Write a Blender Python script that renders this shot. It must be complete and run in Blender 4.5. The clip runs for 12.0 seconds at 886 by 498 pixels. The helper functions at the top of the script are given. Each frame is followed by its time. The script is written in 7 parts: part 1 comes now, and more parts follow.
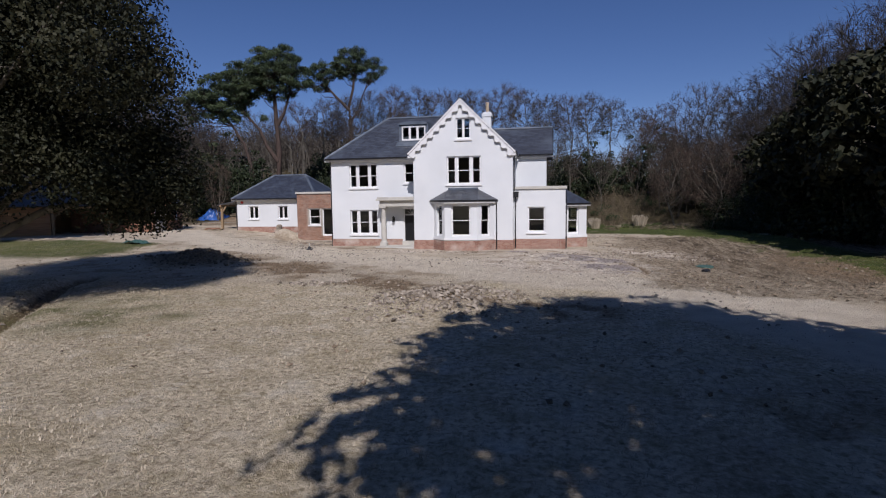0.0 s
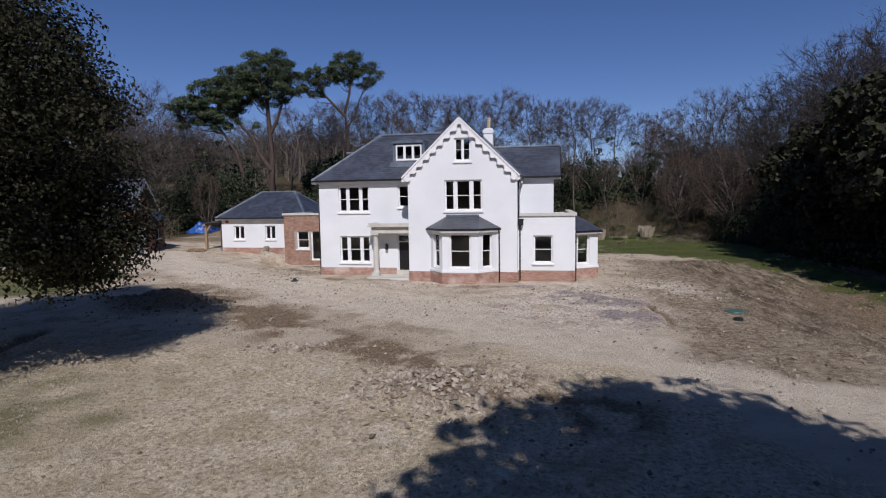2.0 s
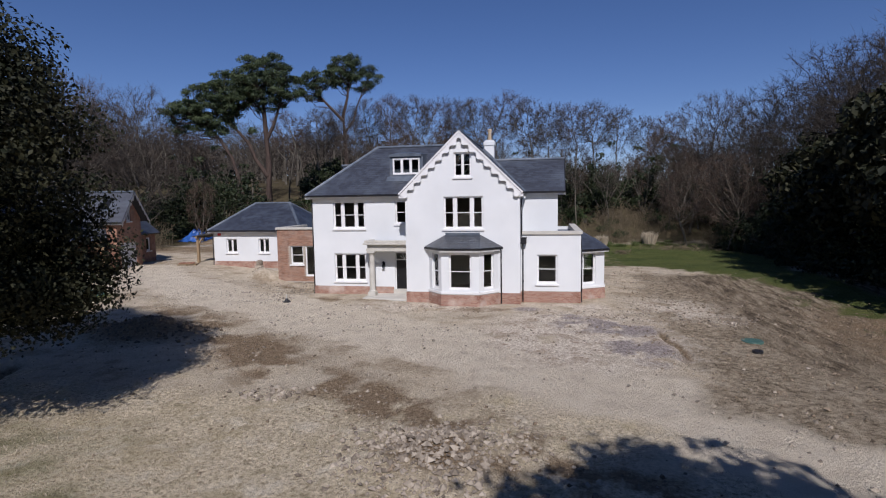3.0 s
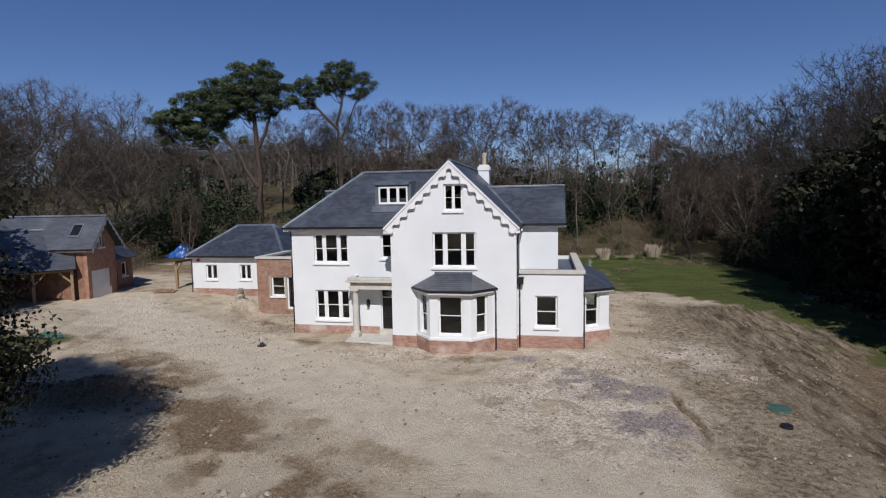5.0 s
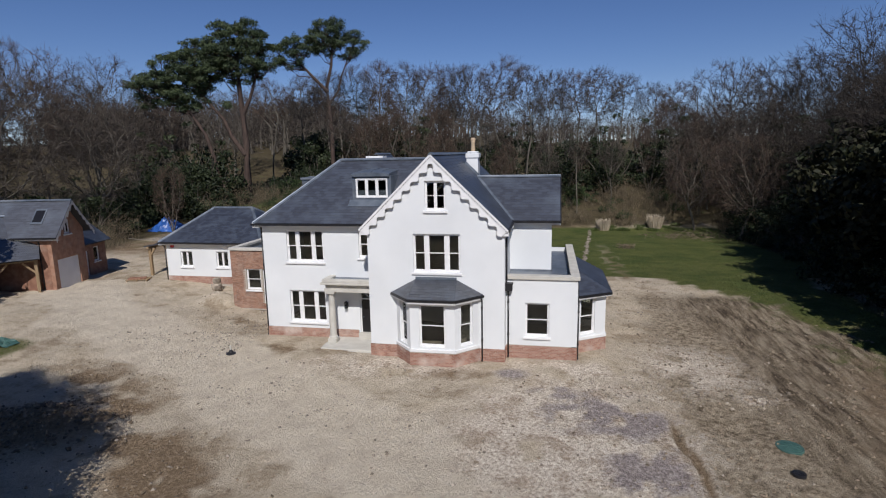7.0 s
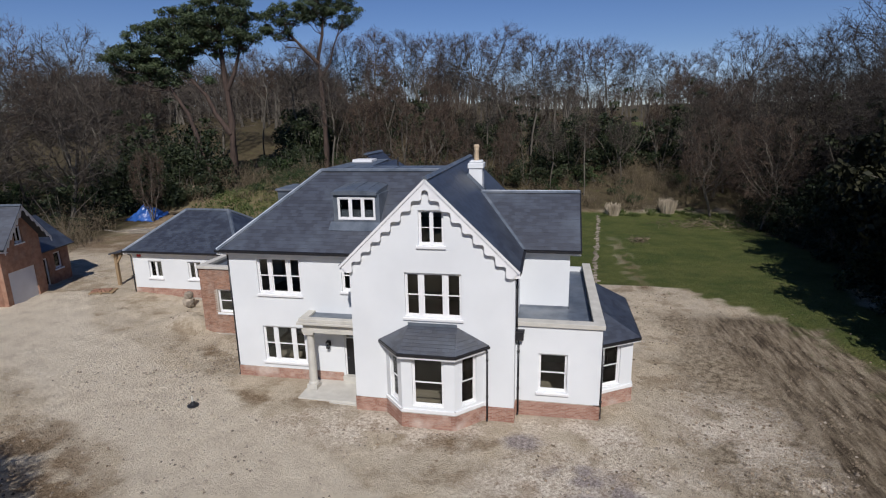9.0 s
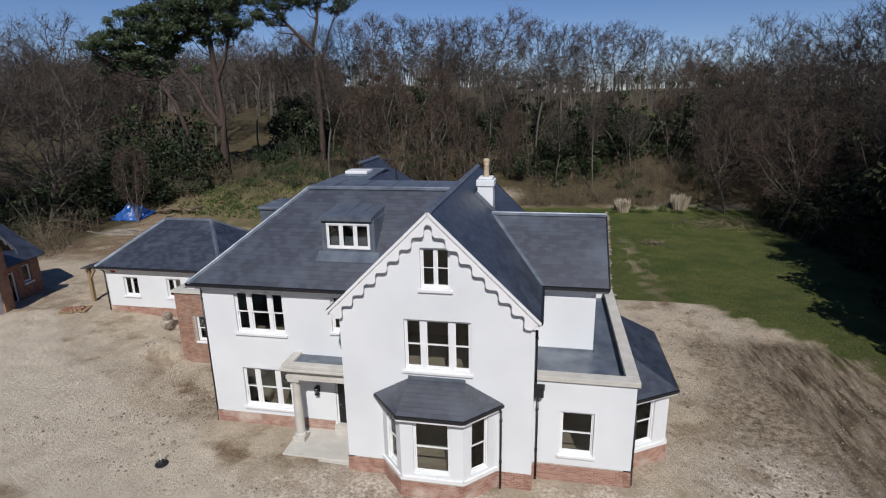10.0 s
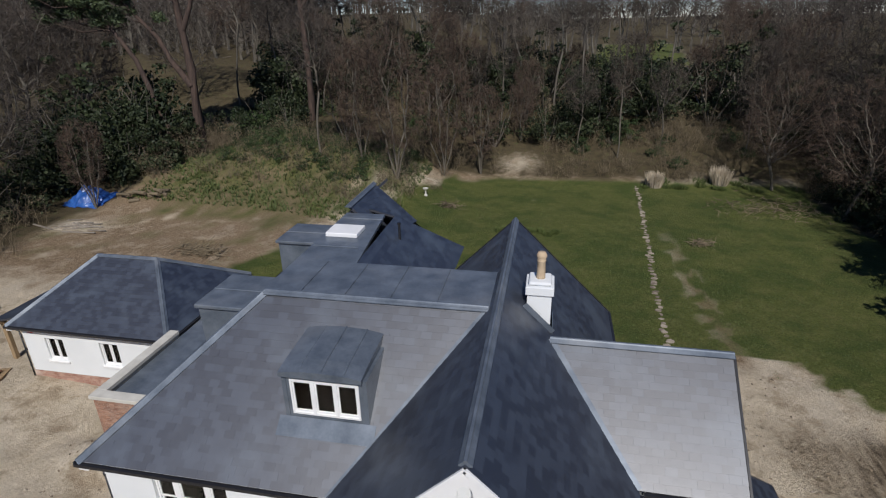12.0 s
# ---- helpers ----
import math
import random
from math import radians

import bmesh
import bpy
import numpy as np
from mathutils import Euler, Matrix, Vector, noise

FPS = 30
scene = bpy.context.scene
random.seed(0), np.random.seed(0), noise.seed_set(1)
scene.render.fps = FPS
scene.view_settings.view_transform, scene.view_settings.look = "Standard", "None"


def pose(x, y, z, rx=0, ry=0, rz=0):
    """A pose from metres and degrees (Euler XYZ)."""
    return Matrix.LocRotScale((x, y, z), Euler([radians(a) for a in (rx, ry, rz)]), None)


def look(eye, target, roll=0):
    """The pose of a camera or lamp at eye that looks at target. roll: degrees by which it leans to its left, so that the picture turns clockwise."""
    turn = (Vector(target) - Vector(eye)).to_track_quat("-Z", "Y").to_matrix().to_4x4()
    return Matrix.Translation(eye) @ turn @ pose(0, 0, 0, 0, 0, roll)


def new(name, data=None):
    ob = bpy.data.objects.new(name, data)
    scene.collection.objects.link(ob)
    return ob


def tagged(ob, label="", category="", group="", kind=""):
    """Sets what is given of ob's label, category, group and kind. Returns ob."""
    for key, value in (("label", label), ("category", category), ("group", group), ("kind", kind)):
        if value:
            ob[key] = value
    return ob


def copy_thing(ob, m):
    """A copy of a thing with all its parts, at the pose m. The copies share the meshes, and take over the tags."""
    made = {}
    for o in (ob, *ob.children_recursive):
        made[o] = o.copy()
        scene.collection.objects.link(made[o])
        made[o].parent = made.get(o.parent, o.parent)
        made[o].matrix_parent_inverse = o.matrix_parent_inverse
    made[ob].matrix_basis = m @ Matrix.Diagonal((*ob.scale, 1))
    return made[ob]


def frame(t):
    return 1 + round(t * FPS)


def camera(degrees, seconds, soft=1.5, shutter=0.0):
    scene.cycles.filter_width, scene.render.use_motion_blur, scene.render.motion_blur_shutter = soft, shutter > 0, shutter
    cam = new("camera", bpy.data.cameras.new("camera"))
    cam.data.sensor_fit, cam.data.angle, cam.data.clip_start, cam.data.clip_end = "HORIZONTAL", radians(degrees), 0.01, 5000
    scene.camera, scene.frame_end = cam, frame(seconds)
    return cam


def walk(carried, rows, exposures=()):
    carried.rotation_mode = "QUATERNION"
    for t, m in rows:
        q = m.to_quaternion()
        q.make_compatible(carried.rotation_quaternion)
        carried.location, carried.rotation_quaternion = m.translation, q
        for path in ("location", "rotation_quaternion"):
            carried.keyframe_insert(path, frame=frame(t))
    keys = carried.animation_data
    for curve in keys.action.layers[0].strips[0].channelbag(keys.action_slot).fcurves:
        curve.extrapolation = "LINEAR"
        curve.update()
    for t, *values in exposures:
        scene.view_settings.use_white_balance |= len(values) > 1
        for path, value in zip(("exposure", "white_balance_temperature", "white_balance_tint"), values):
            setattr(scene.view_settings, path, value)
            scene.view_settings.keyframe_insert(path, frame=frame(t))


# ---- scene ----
cam = camera(78.5, 12.0, soft=1.15)
METRES, EYE, TILT, LEAN, TURN = 35.0, 3.5, 0.0, 0.0, 10.9
ROWS = [
    (0.0, 0.0, 0.0, 0.0, -0.07, -5.11, 0.75),
    (0.5, 0.0017, 0.0283, 0.0117, -0.06, -5.11, 0.76),
    (1.0, 0.0026, 0.0546, 0.0234, -0.07, -5.12, 0.77),
    (1.5, 0.0038, 0.0794, 0.0368, -0.07, -5.14, 0.8),
    (2.0, 0.0057, 0.1038, 0.0524, -0.06, -5.15, 0.82),
    (2.5, 0.0071, 0.1288, 0.0682, -0.07, -5.16, 0.84),
    (3.0, 0.0077, 0.1539, 0.0833, -0.07, -5.16, 0.88),
    (5.0, 0.0275, 0.245, 0.1416, -0.02, -5.23, 0.97),
    (5.5, 0.036, 0.2658, 0.1556, 0.0, -5.83, 1.03),
    (6.0, 0.0447, 0.2867, 0.1703, 0.02, -7.22, 1.03),
    (6.5, 0.0527, 0.3079, 0.1864, 0.04, -8.7, 1.03),
    (8.5, 0.0629, 0.4367, 0.2543, 0.09, -12.78, 1.03),
    (9.0, 0.061, 0.4844, 0.2709, 0.08, -13.67, 1.03),
    (9.5, 0.0585, 0.5377, 0.2876, 0.09, -14.52, 1.03),
    (10.0, 0.055, 0.5976, 0.3058, 0.07, -15.43, 1.04),
    (10.5, 0.049, 0.6638, 0.327, 0.06, -16.8, 0.99),
    (11.0, 0.0431, 0.7351, 0.3497, 0.03, -18.65, 0.99),
    (11.5, 0.0376, 0.8123, 0.3749, 0.04, -20.67, 1.01),
    (12.0, 0.0303, 0.8969, 0.4079, 0.04, -22.69, 0.97),
]
walk(cam, [(t, pose(0, 0, EYE, TILT, LEAN, TURN) @ pose(METRES * x, METRES * y, METRES * z, 90 + pitch, roll, yaw)) for t, x, y, z, yaw, pitch, roll in ROWS], [(0.0, -0.1, 6170, 18), (3.0, 0.0, 6190, 17), (5.5, 0.0, 6340, 13), (8.5, 0.0, 6310, 13), (12.0, 0.0, 6400, 11)])

# ---- sky, sun ----
SUN_DIR = Vector((-0.18, 0.69, -0.70)).normalized()
world = bpy.data.worlds.new("sky")
world.use_nodes = True
scene.world = world
wn = world.node_tree.nodes
sky = wn.new("ShaderNodeTexSky")
sky.sky_type, sky.sun_disc = "NISHITA", False
sky.sun_elevation = math.asin(-SUN_DIR.z)
sky.sun_rotation = math.atan2(-SUN_DIR.x, -SUN_DIR.y)
sky.altitude, sky.air_density, sky.dust_density, sky.ozone_density = 1500, 1.0, 0.05, 2.0
wn["Background"].inputs[1].default_value = 0.055
deep = wn.new("ShaderNodeHueSaturation")
deep.inputs["Saturation"].default_value = 1.12
world.node_tree.links.new(sky.outputs[0], deep.inputs["Color"])
clear_air = wn.new("ShaderNodeMix")
clear_air.data_type, clear_air.blend_type = "RGBA", "MULTIPLY"
clear_air.inputs[0].default_value, clear_air.inputs[7].default_value = 1.0, (0.98, 1.02, 1.25, 1)
world.node_tree.links.new(deep.outputs[0], clear_air.inputs[6])
world.node_tree.links.new(clear_air.outputs[2], wn["Background"].inputs[0])
sun = new("sun", bpy.data.lights.new("sun", "SUN"))
sun.data.energy, sun.data.angle, sun.data.color = 4.0, radians(0.5), (1.0, 0.965, 0.92)
sun.matrix_world = look((0, 0, 60), Vector((0, 0, 60)) + SUN_DIR)
scene.view_settings.exposure = 0.0

# ---- materials ----
def material(name, dark, light, scale=4.0, rough=0.7, bump=0.2, fine=60.0, metal=0.0, island=0.0, coords="Object", stretch=(1, 1, 1), spec=0.4, dirt=0.0, dirt_colour=(0.1, 0.09, 0.07)):
    """A procedural surface: broad stains, fine grain and relief, and a shift from piece to piece."""
    m = bpy.data.materials.new(name)
    m.use_nodes = True
    nt = m.node_tree
    n, link = nt.nodes, nt.links.new
    p = n["Principled BSDF"]
    tc = n.new("ShaderNodeTexCoord")
    mp = n.new("ShaderNodeMapping")
    mp.inputs["Scale"].default_value = stretch
    link(tc.outputs[coords], mp.inputs[0])
    big = n.new("ShaderNodeTexNoise")
    big.inputs["Scale"].default_value, big.inputs["Detail"].default_value = scale, 5
    small = n.new("ShaderNodeTexNoise")
    small.inputs["Scale"].default_value, small.inputs["Detail"].default_value = fine, 4
    link(mp.outputs[0], big.inputs[0])
    link(mp.outputs[0], small.inputs[0])
    mix = n.new("ShaderNodeMath")
    mix.operation = "MULTIPLY_ADD"
    link(small.outputs[0], mix.inputs[0])
    mix.inputs[1].default_value = 0.4
    add = n.new("ShaderNodeMath")
    add.operation = "MULTIPLY_ADD"
    link(big.outputs[0], add.inputs[0])
    add.inputs[1].default_value, add.inputs[2].default_value = 1.6, -0.5
    link(add.outputs[0], mix.inputs[2])
    fac = mix.outputs[0]
    if island:
        geo = n.new("ShaderNodeNewGeometry")
        info = n.new("ShaderNodeObjectInfo")
        both = n.new("ShaderNodeMath")
        both.operation = "ADD"
        link(geo.outputs["Random Per Island"], both.inputs[0])
        link(info.outputs["Random"], both.inputs[1])
        wrap = n.new("ShaderNodeMath")
        wrap.operation = "FRACT"
        link(both.outputs[0], wrap.inputs[0])
        sh = n.new("ShaderNodeMath")
        sh.operation = "MULTIPLY_ADD"
        link(wrap.outputs[0], sh.inputs[0])
        sh.inputs[1].default_value = island
        link(fac, sh.inputs[2])
        sub = n.new("ShaderNodeMath")
        sub.operation = "SUBTRACT"
        link(sh.outputs[0], sub.inputs[0])
        sub.inputs[1].default_value = island / 2
        fac = sub.outputs[0]
    ramp = n.new("ShaderNodeValToRGB")
    ramp.color_ramp.elements[0].position, ramp.color_ramp.elements[1].position = 0.1, 0.95
    ramp.color_ramp.elements[0].color, ramp.color_ramp.elements[1].color = (*dark, 1), (*light, 1)
    link(fac, ramp.inputs[0])
    colour = ramp.outputs[0]
    if dirt:
        spot = n.new("ShaderNodeTexNoise")
        spot.inputs["Scale"].default_value, spot.inputs["Detail"].default_value = scale * 0.37, 8
        link(mp.outputs[0], spot.inputs[0])
        cut = n.new("ShaderNodeMapRange")
        cut.inputs[1].default_value, cut.inputs[2].default_value, cut.inputs[4].default_value = 0.52, 0.72, dirt
        link(spot.outputs[0], cut.inputs[0])
        soil = n.new("ShaderNodeMix")
        soil.data_type = "RGBA"
        link(cut.outputs[0], soil.inputs[0])
        link(colour, soil.inputs[6])
        soil.inputs[7].default_value = (*dirt_colour, 1)
        colour = soil.outputs[2]
    link(colour, p.inputs["Base Color"])
    p.inputs["Roughness"].default_value, p.inputs["Metallic"].default_value = rough, metal
    p.inputs["Specular IOR Level"].default_value = spec
    if bump:
        b = n.new("ShaderNodeBump")
        b.inputs["Strength"].default_value, b.inputs["Distance"].default_value = bump, 0.02
        link(mix.outputs[0], b.inputs["Height"])
        link(b.outputs[0], p.inputs["Normal"])
    return m


def glass_material():
    m = bpy.data.materials.new("window_glass")
    m.use_nodes = True
    n, link = m.node_tree.nodes, m.node_tree.links.new
    clear, gloss, mix, fr = n.new("ShaderNodeBsdfTransparent"), n.new("ShaderNodeBsdfGlossy"), n.new("ShaderNodeMixShader"), n.new("ShaderNodeFresnel")
    clear.inputs[0].default_value = (0.82, 0.86, 0.85, 1)
    gloss.inputs["Roughness"].default_value = 0.02
    fr.inputs[0].default_value = 1.5
    link(fr.outputs[0], mix.inputs[0])
    link(clear.outputs[0], mix.inputs[1])
    link(gloss.outputs[0], mix.inputs[2])
    link(mix.outputs[0], n["Material Output"].inputs[0])
    return m


RENDER = material("white_render", (0.655, 0.672, 0.672), (0.735, 0.752, 0.75), 0.5, 0.85, 0.12, 45)
PAINT = material("white_gloss_paint", (0.72, 0.72, 0.71), (0.8, 0.8, 0.79), 2, 0.4, 0.03, 40)
STONE = material("cast_stone", (0.44, 0.42, 0.37), (0.58, 0.56, 0.50), 2, 0.8, 0.15, 70)
SLATE = material("roof_slate", (0.010, 0.0135, 0.023), (0.027, 0.035, 0.051), 1.6, 0.48, 0.15, 30, island=1.7, spec=1.0, dirt=0.6, dirt_colour=(0.075, 0.096, 0.122))
UNDER = material("roofing_felt", (0.03, 0.032, 0.04), (0.05, 0.052, 0.06), 2, 0.8, 0.1)
LEAD = material("lead_sheet", (0.085, 0.105, 0.132), (0.195, 0.225, 0.262), 1.6, 0.42, 0.12, 14, metal=0.35, dirt=0.4, dirt_colour=(0.3, 0.31, 0.32))
BLACK = material("black_gutter_paint", (0.012, 0.012, 0.014), (0.025, 0.025, 0.028), 5, 0.35, 0.03)
OAK = material("green_oak", (0.22, 0.15, 0.085), (0.36, 0.26, 0.15), 3, 0.75, 0.3, 30, stretch=(6, 6, 0.6))
BOARD = material("larch_boarding", (0.25, 0.13, 0.06), (0.40, 0.23, 0.11), 2, 0.7, 0.25, 25, island=0.5, stretch=(0.5, 0.5, 5))
BRICK = material("red_brick", (0.20, 0.10, 0.066), (0.37, 0.212, 0.142), 3, 0.85, 0.3, 50, island=0.7, dirt=0.3, dirt_colour=(0.42, 0.35, 0.29))
MORTAR = material("lime_mortar", (0.34, 0.30, 0.25), (0.46, 0.42, 0.36), 5, 0.9, 0.3, 60)
GLASS = glass_material()
SLATE.node_tree.nodes["Principled BSDF"].inputs["IOR"].default_value = 1.8
PLINTHBRICK = material("splashed_brick", (0.26, 0.125, 0.088), (0.46, 0.29, 0.22), 2.2, 0.9, 0.3, 50, island=0.5, dirt=0.9, dirt_colour=(0.60, 0.52, 0.45))
DOORBLACK = material("black_door_paint", (0.008, 0.008, 0.009), (0.016, 0.016, 0.018), 3, 0.3, 0.03)
PLASTER = material("grey_plaster", (0.30, 0.27, 0.23), (0.42, 0.38, 0.33), 0.7, 0.9, 0.1)
FLOORING = material("chipboard_floor", (0.16, 0.13, 0.095), (0.26, 0.21, 0.155), 2, 0.8, 0.1)
DOORWHITE = material("garage_door_paint", (0.62, 0.62, 0.64), (0.72, 0.72, 0.74), 1, 0.5, 0.05)
TERRACOTTA = material("buff_clay", (0.42, 0.31, 0.20), (0.58, 0.45, 0.30), 4, 0.8, 0.1)
BARK = material("bark", (0.06, 0.052, 0.042), (0.185, 0.165, 0.13), 1.4, 0.9, 0.5, 14, stretch=(3, 3, 0.5))
PINEBARK = material("pine_bark", (0.028, 0.02, 0.017), (0.10, 0.066, 0.05), 1.2, 0.9, 0.6, 10, stretch=(3, 3, 0.6))
TWIG = material("twigs", (0.034, 0.027, 0.022), (0.105, 0.085, 0.067), 0.5, 0.85, 0, 8, island=0.6)
# darker twigs and bark: shade of the right-hand wood put into the colour
TWIGSHADE = material("shaded_twigs", (0.02, 0.016, 0.013), (0.066, 0.053, 0.042), 0.5, 0.85, 0, 8, island=0.6)
BARKSHADE = material("shaded_bark", (0.024, 0.02, 0.016), (0.08, 0.07, 0.055), 1.4, 0.9, 0.5, 14, stretch=(3, 3, 0.5))
TWIGRED = material("budding_twigs", (0.042, 0.029, 0.021), (0.125, 0.085, 0.06), 0.5, 0.85, 0, 8, island=0.6)
NEEDLE = material("pine_needles", (0.02, 0.036, 0.015), (0.08, 0.105, 0.04), 0.35, 0.6, 0, 5, island=0.6)
HOLM = material("holm_oak_leaves", (0.010, 0.014, 0.006), (0.044, 0.043, 0.021), 0.4, 0.65, 0, 5, island=0.7, spec=0.2)
LAUREL = material("laurel_leaves", (0.016, 0.03, 0.01), (0.055, 0.085, 0.028), 0.3, 0.6, 0, 5, island=0.7, spec=0.25)
IVY = material("ivy_leaves", (0.012, 0.02, 0.008), (0.045, 0.056, 0.024), 0.3, 0.6, 0, 5, island=0.7, spec=0.25)
SCRUB = material("scrub_stems", (0.09, 0.07, 0.045), (0.24, 0.19, 0.12), 0.4, 0.85, 0, 6, island=0.6)
GRASSBLADE = material("grass_blades", (0.045, 0.066, 0.016), (0.105, 0.132, 0.036), 0.3, 0.7, 0, 5, island=0.6)
STRAW = material("dry_grass", (0.30, 0.25, 0.175), (0.58, 0.50, 0.38), 0.3, 0.85, 0, 5, island=0.6)
RUBBLE = material("rubble", (0.15, 0.122, 0.092), (0.42, 0.36, 0.285), 3, 0.95, 0.4, 25, island=0.8)
CLOD = material("soil_clods", (0.10, 0.075, 0.05), (0.29, 0.225, 0.155), 3, 0.95, 0.4, 25, island=0.7)
TARP = material("blue_tarpaulin", (0.015, 0.06, 0.24), (0.04, 0.13, 0.40), 2, 0.35, 0.2, 12)
OLDWOOD = material("weathered_timber", (0.16, 0.135, 0.105), (0.36, 0.32, 0.265), 3, 0.85, 0.3, 30, island=0.5)
GREENLID = material("green_plastic", (0.035, 0.09, 0.075), (0.07, 0.135, 0.115), 4, 0.45, 0.1)
RUST = material("rusty_metal", (0.12, 0.055, 0.03), (0.22, 0.11, 0.06), 5, 0.8, 0.2)


# ---- building tools ----
def mesh_object(name, me, mat, parent=None, label=""):
    me.materials.append(mat)
    ob = new(name, me)
    if parent:
        ob.parent = parent
    if label:
        ob["label"] = label
    return ob


def part(name, bm, mat, parent=None, label="", smooth=False):
    bmesh.ops.recalc_face_normals(bm, faces=bm.faces)
    me = bpy.data.meshes.new(name)
    bm.to_mesh(me)
    bm.free()
    if smooth:
        me.polygons.foreach_set("use_smooth", [True] * len(me.polygons))
    return mesh_object(name, me, mat, parent, label)


def raw(name, verts, faces, mat, parent=None, label="", smooth=False):
    me = bpy.data.meshes.new(name)
    if isinstance(verts, np.ndarray):
        me.vertices.add(len(verts))
        me.vertices.foreach_set("co", verts.astype(np.float32).ravel())
        me.loops.add(faces.size)
        me.loops.foreach_set("vertex_index", faces.astype(np.int32).ravel())
        me.polygons.add(len(faces))
        me.polygons.foreach_set("loop_start", np.arange(len(faces), dtype=np.int32) * faces.shape[1])
    else:
        me.from_pydata(verts, [], faces)
    me.update()
    me.validate()
    if smooth:
        me.polygons.foreach_set("use_smooth", [True] * len(me.polygons))
    return mesh_object(name, me, mat, parent, label)


def thing(name, label, category, group="", at=(0, 0, 0), kind=""):
    ob = new(name)
    ob.location = at
    ob.empty_display_size = 0.2
    return tagged(ob, label, category, group, kind)


def plain(u, d, z):
    return Vector((u, d, z))


def south(y):
    return lambda u, d, z: Vector((u, y + d, z))


def west(x):
    return lambda u, d, z: Vector((x + d, u, z))


def east(x):
    return lambda u, d, z: Vector((x - d, u, z))


def between(a, b):
    """A wall's own axes: u runs from a to b along its outer face, d goes inwards (to the left of a-b)."""
    a, b = Vector((*a, 0)), Vector((*b, 0))
    e = (b - a).normalized()
    n = Vector((-e.y, e.x, 0))
    return (lambda u, d, z: a + e * u + n * d + Vector((0, 0, z))), (b - a).length


def box(bm, mp, u0, u1, d0, d1, z0, z1, bevel=0.0):
    v = [bm.verts.new(mp(u, d, z)) for u in (u0, u1) for d in (d0, d1) for z in (z0, z1)]
    faces = [bm.faces.new([v[i] for i in f]) for f in ((0, 1, 3, 2), (4, 6, 7, 5), (0, 4, 5, 1), (2, 3, 7, 6), (0, 2, 6, 4), (1, 5, 7, 3))]
    if bevel:
        edges = list({e for f in faces for e in f.edges})
        bmesh.ops.bevel(bm, geom=edges, offset=bevel, segments=2, affect="EDGES", profile=0.5)


def wall(bm, mp, u0, u1, z0, z1, th, ops=()):
    """A wall of that thickness with openings (u0, u1, z0, z1) that go through it."""
    us = sorted({u0, u1, *[o[0] for o in ops], *[o[1] for o in ops]})
    zs = sorted({z0, z1, *[o[2] for o in ops], *[o[3] for o in ops]})
    solid = [[not any(o[0] <= (us[i] + us[i + 1]) / 2 <= o[1] and o[2] <= (zs[k] + zs[k + 1]) / 2 <= o[3] for o in ops) for k in range(len(zs) - 1)] for i in range(len(us) - 1)]
    made = {}

    def v(i, d, k):
        if (i, d, k) not in made:
            made[i, d, k] = bm.verts.new(mp(us[i], th if d else 0.0, zs[k]))
        return made[i, d, k]

    def is_solid(i, k):
        return 0 <= i < len(us) - 1 and 0 <= k < len(zs) - 1 and solid[i][k]

    for i in range(len(us) - 1):
        for k in range(len(zs) - 1):
            if not solid[i][k]:
                continue
            bm.faces.new([v(i, 0, k), v(i + 1, 0, k), v(i + 1, 0, k + 1), v(i, 0, k + 1)])
            bm.faces.new([v(i, 1, k), v(i, 1, k + 1), v(i + 1, 1, k + 1), v(i + 1, 1, k)])
            if not is_solid(i - 1, k):
                bm.faces.new([v(i, 0, k), v(i, 0, k + 1), v(i, 1, k + 1), v(i, 1, k)])
            if not is_solid(i + 1, k):
                bm.faces.new([v(i + 1, 0, k), v(i + 1, 1, k), v(i + 1, 1, k + 1), v(i + 1, 0, k + 1)])
            if not is_solid(i, k - 1):
                bm.faces.new([v(i, 0, k), v(i, 1, k), v(i + 1, 1, k), v(i + 1, 0, k)])
            if not is_solid(i, k + 1):
                bm.faces.new([v(i, 0, k + 1), v(i + 1, 0, k + 1), v(i + 1, 1, k + 1), v(i, 1, k + 1)])


def prism(bm, outline, z0, z1):
    """An upright prism over a plan outline."""
    lo = [bm.verts.new((x, y, z0)) for x, y in outline]
    hi = [bm.verts.new((x, y, z1)) for x, y in outline]
    bm.faces.new(lo[::-1])
    bm.faces.new(hi)
    for i in range(len(lo)):
        j = (i + 1) % len(lo)
        bm.faces.new([lo[i], lo[j], hi[j], hi[i]])


def slab(bm, corners, thick):
    """A sheet of that thickness under a flat polygon in space."""
    c = [Vector(p) for p in corners]
    n = (c[1] - c[0]).cross(c[2] - c[0]).normalized()
    if n.z < 0:
        n = -n
    hi = [bm.verts.new(p) for p in c]
    lo = [bm.verts.new(p - n * thick) for p in c]
    bm.faces.new(hi)
    bm.faces.new(lo[::-1])
    for i in range(len(c)):
        j = (i + 1) % len(c)
        bm.faces.new([hi[i], lo[i], lo[j], hi[j]])


def rod(bm, a, b, r, sides=8, r2=None):
    a, b = Vector(a), Vector(b)
    q = (b - a).to_track_quat("Z", "Y")
    rings = []
    for p, rr in ((a, r), (b, r if r2 is None else r2)):
        rings.append([bm.verts.new(p + q @ Vector((rr * math.cos(2 * math.pi * i / sides), rr * math.sin(2 * math.pi * i / sides), 0))) for i in range(sides)])
    for i in range(sides):
        j = (i + 1) % sides
        bm.faces.new([rings[0][i], rings[0][j], rings[1][j], rings[1][i]])
    bm.faces.new(rings[0][::-1])
    bm.faces.new(rings[1])


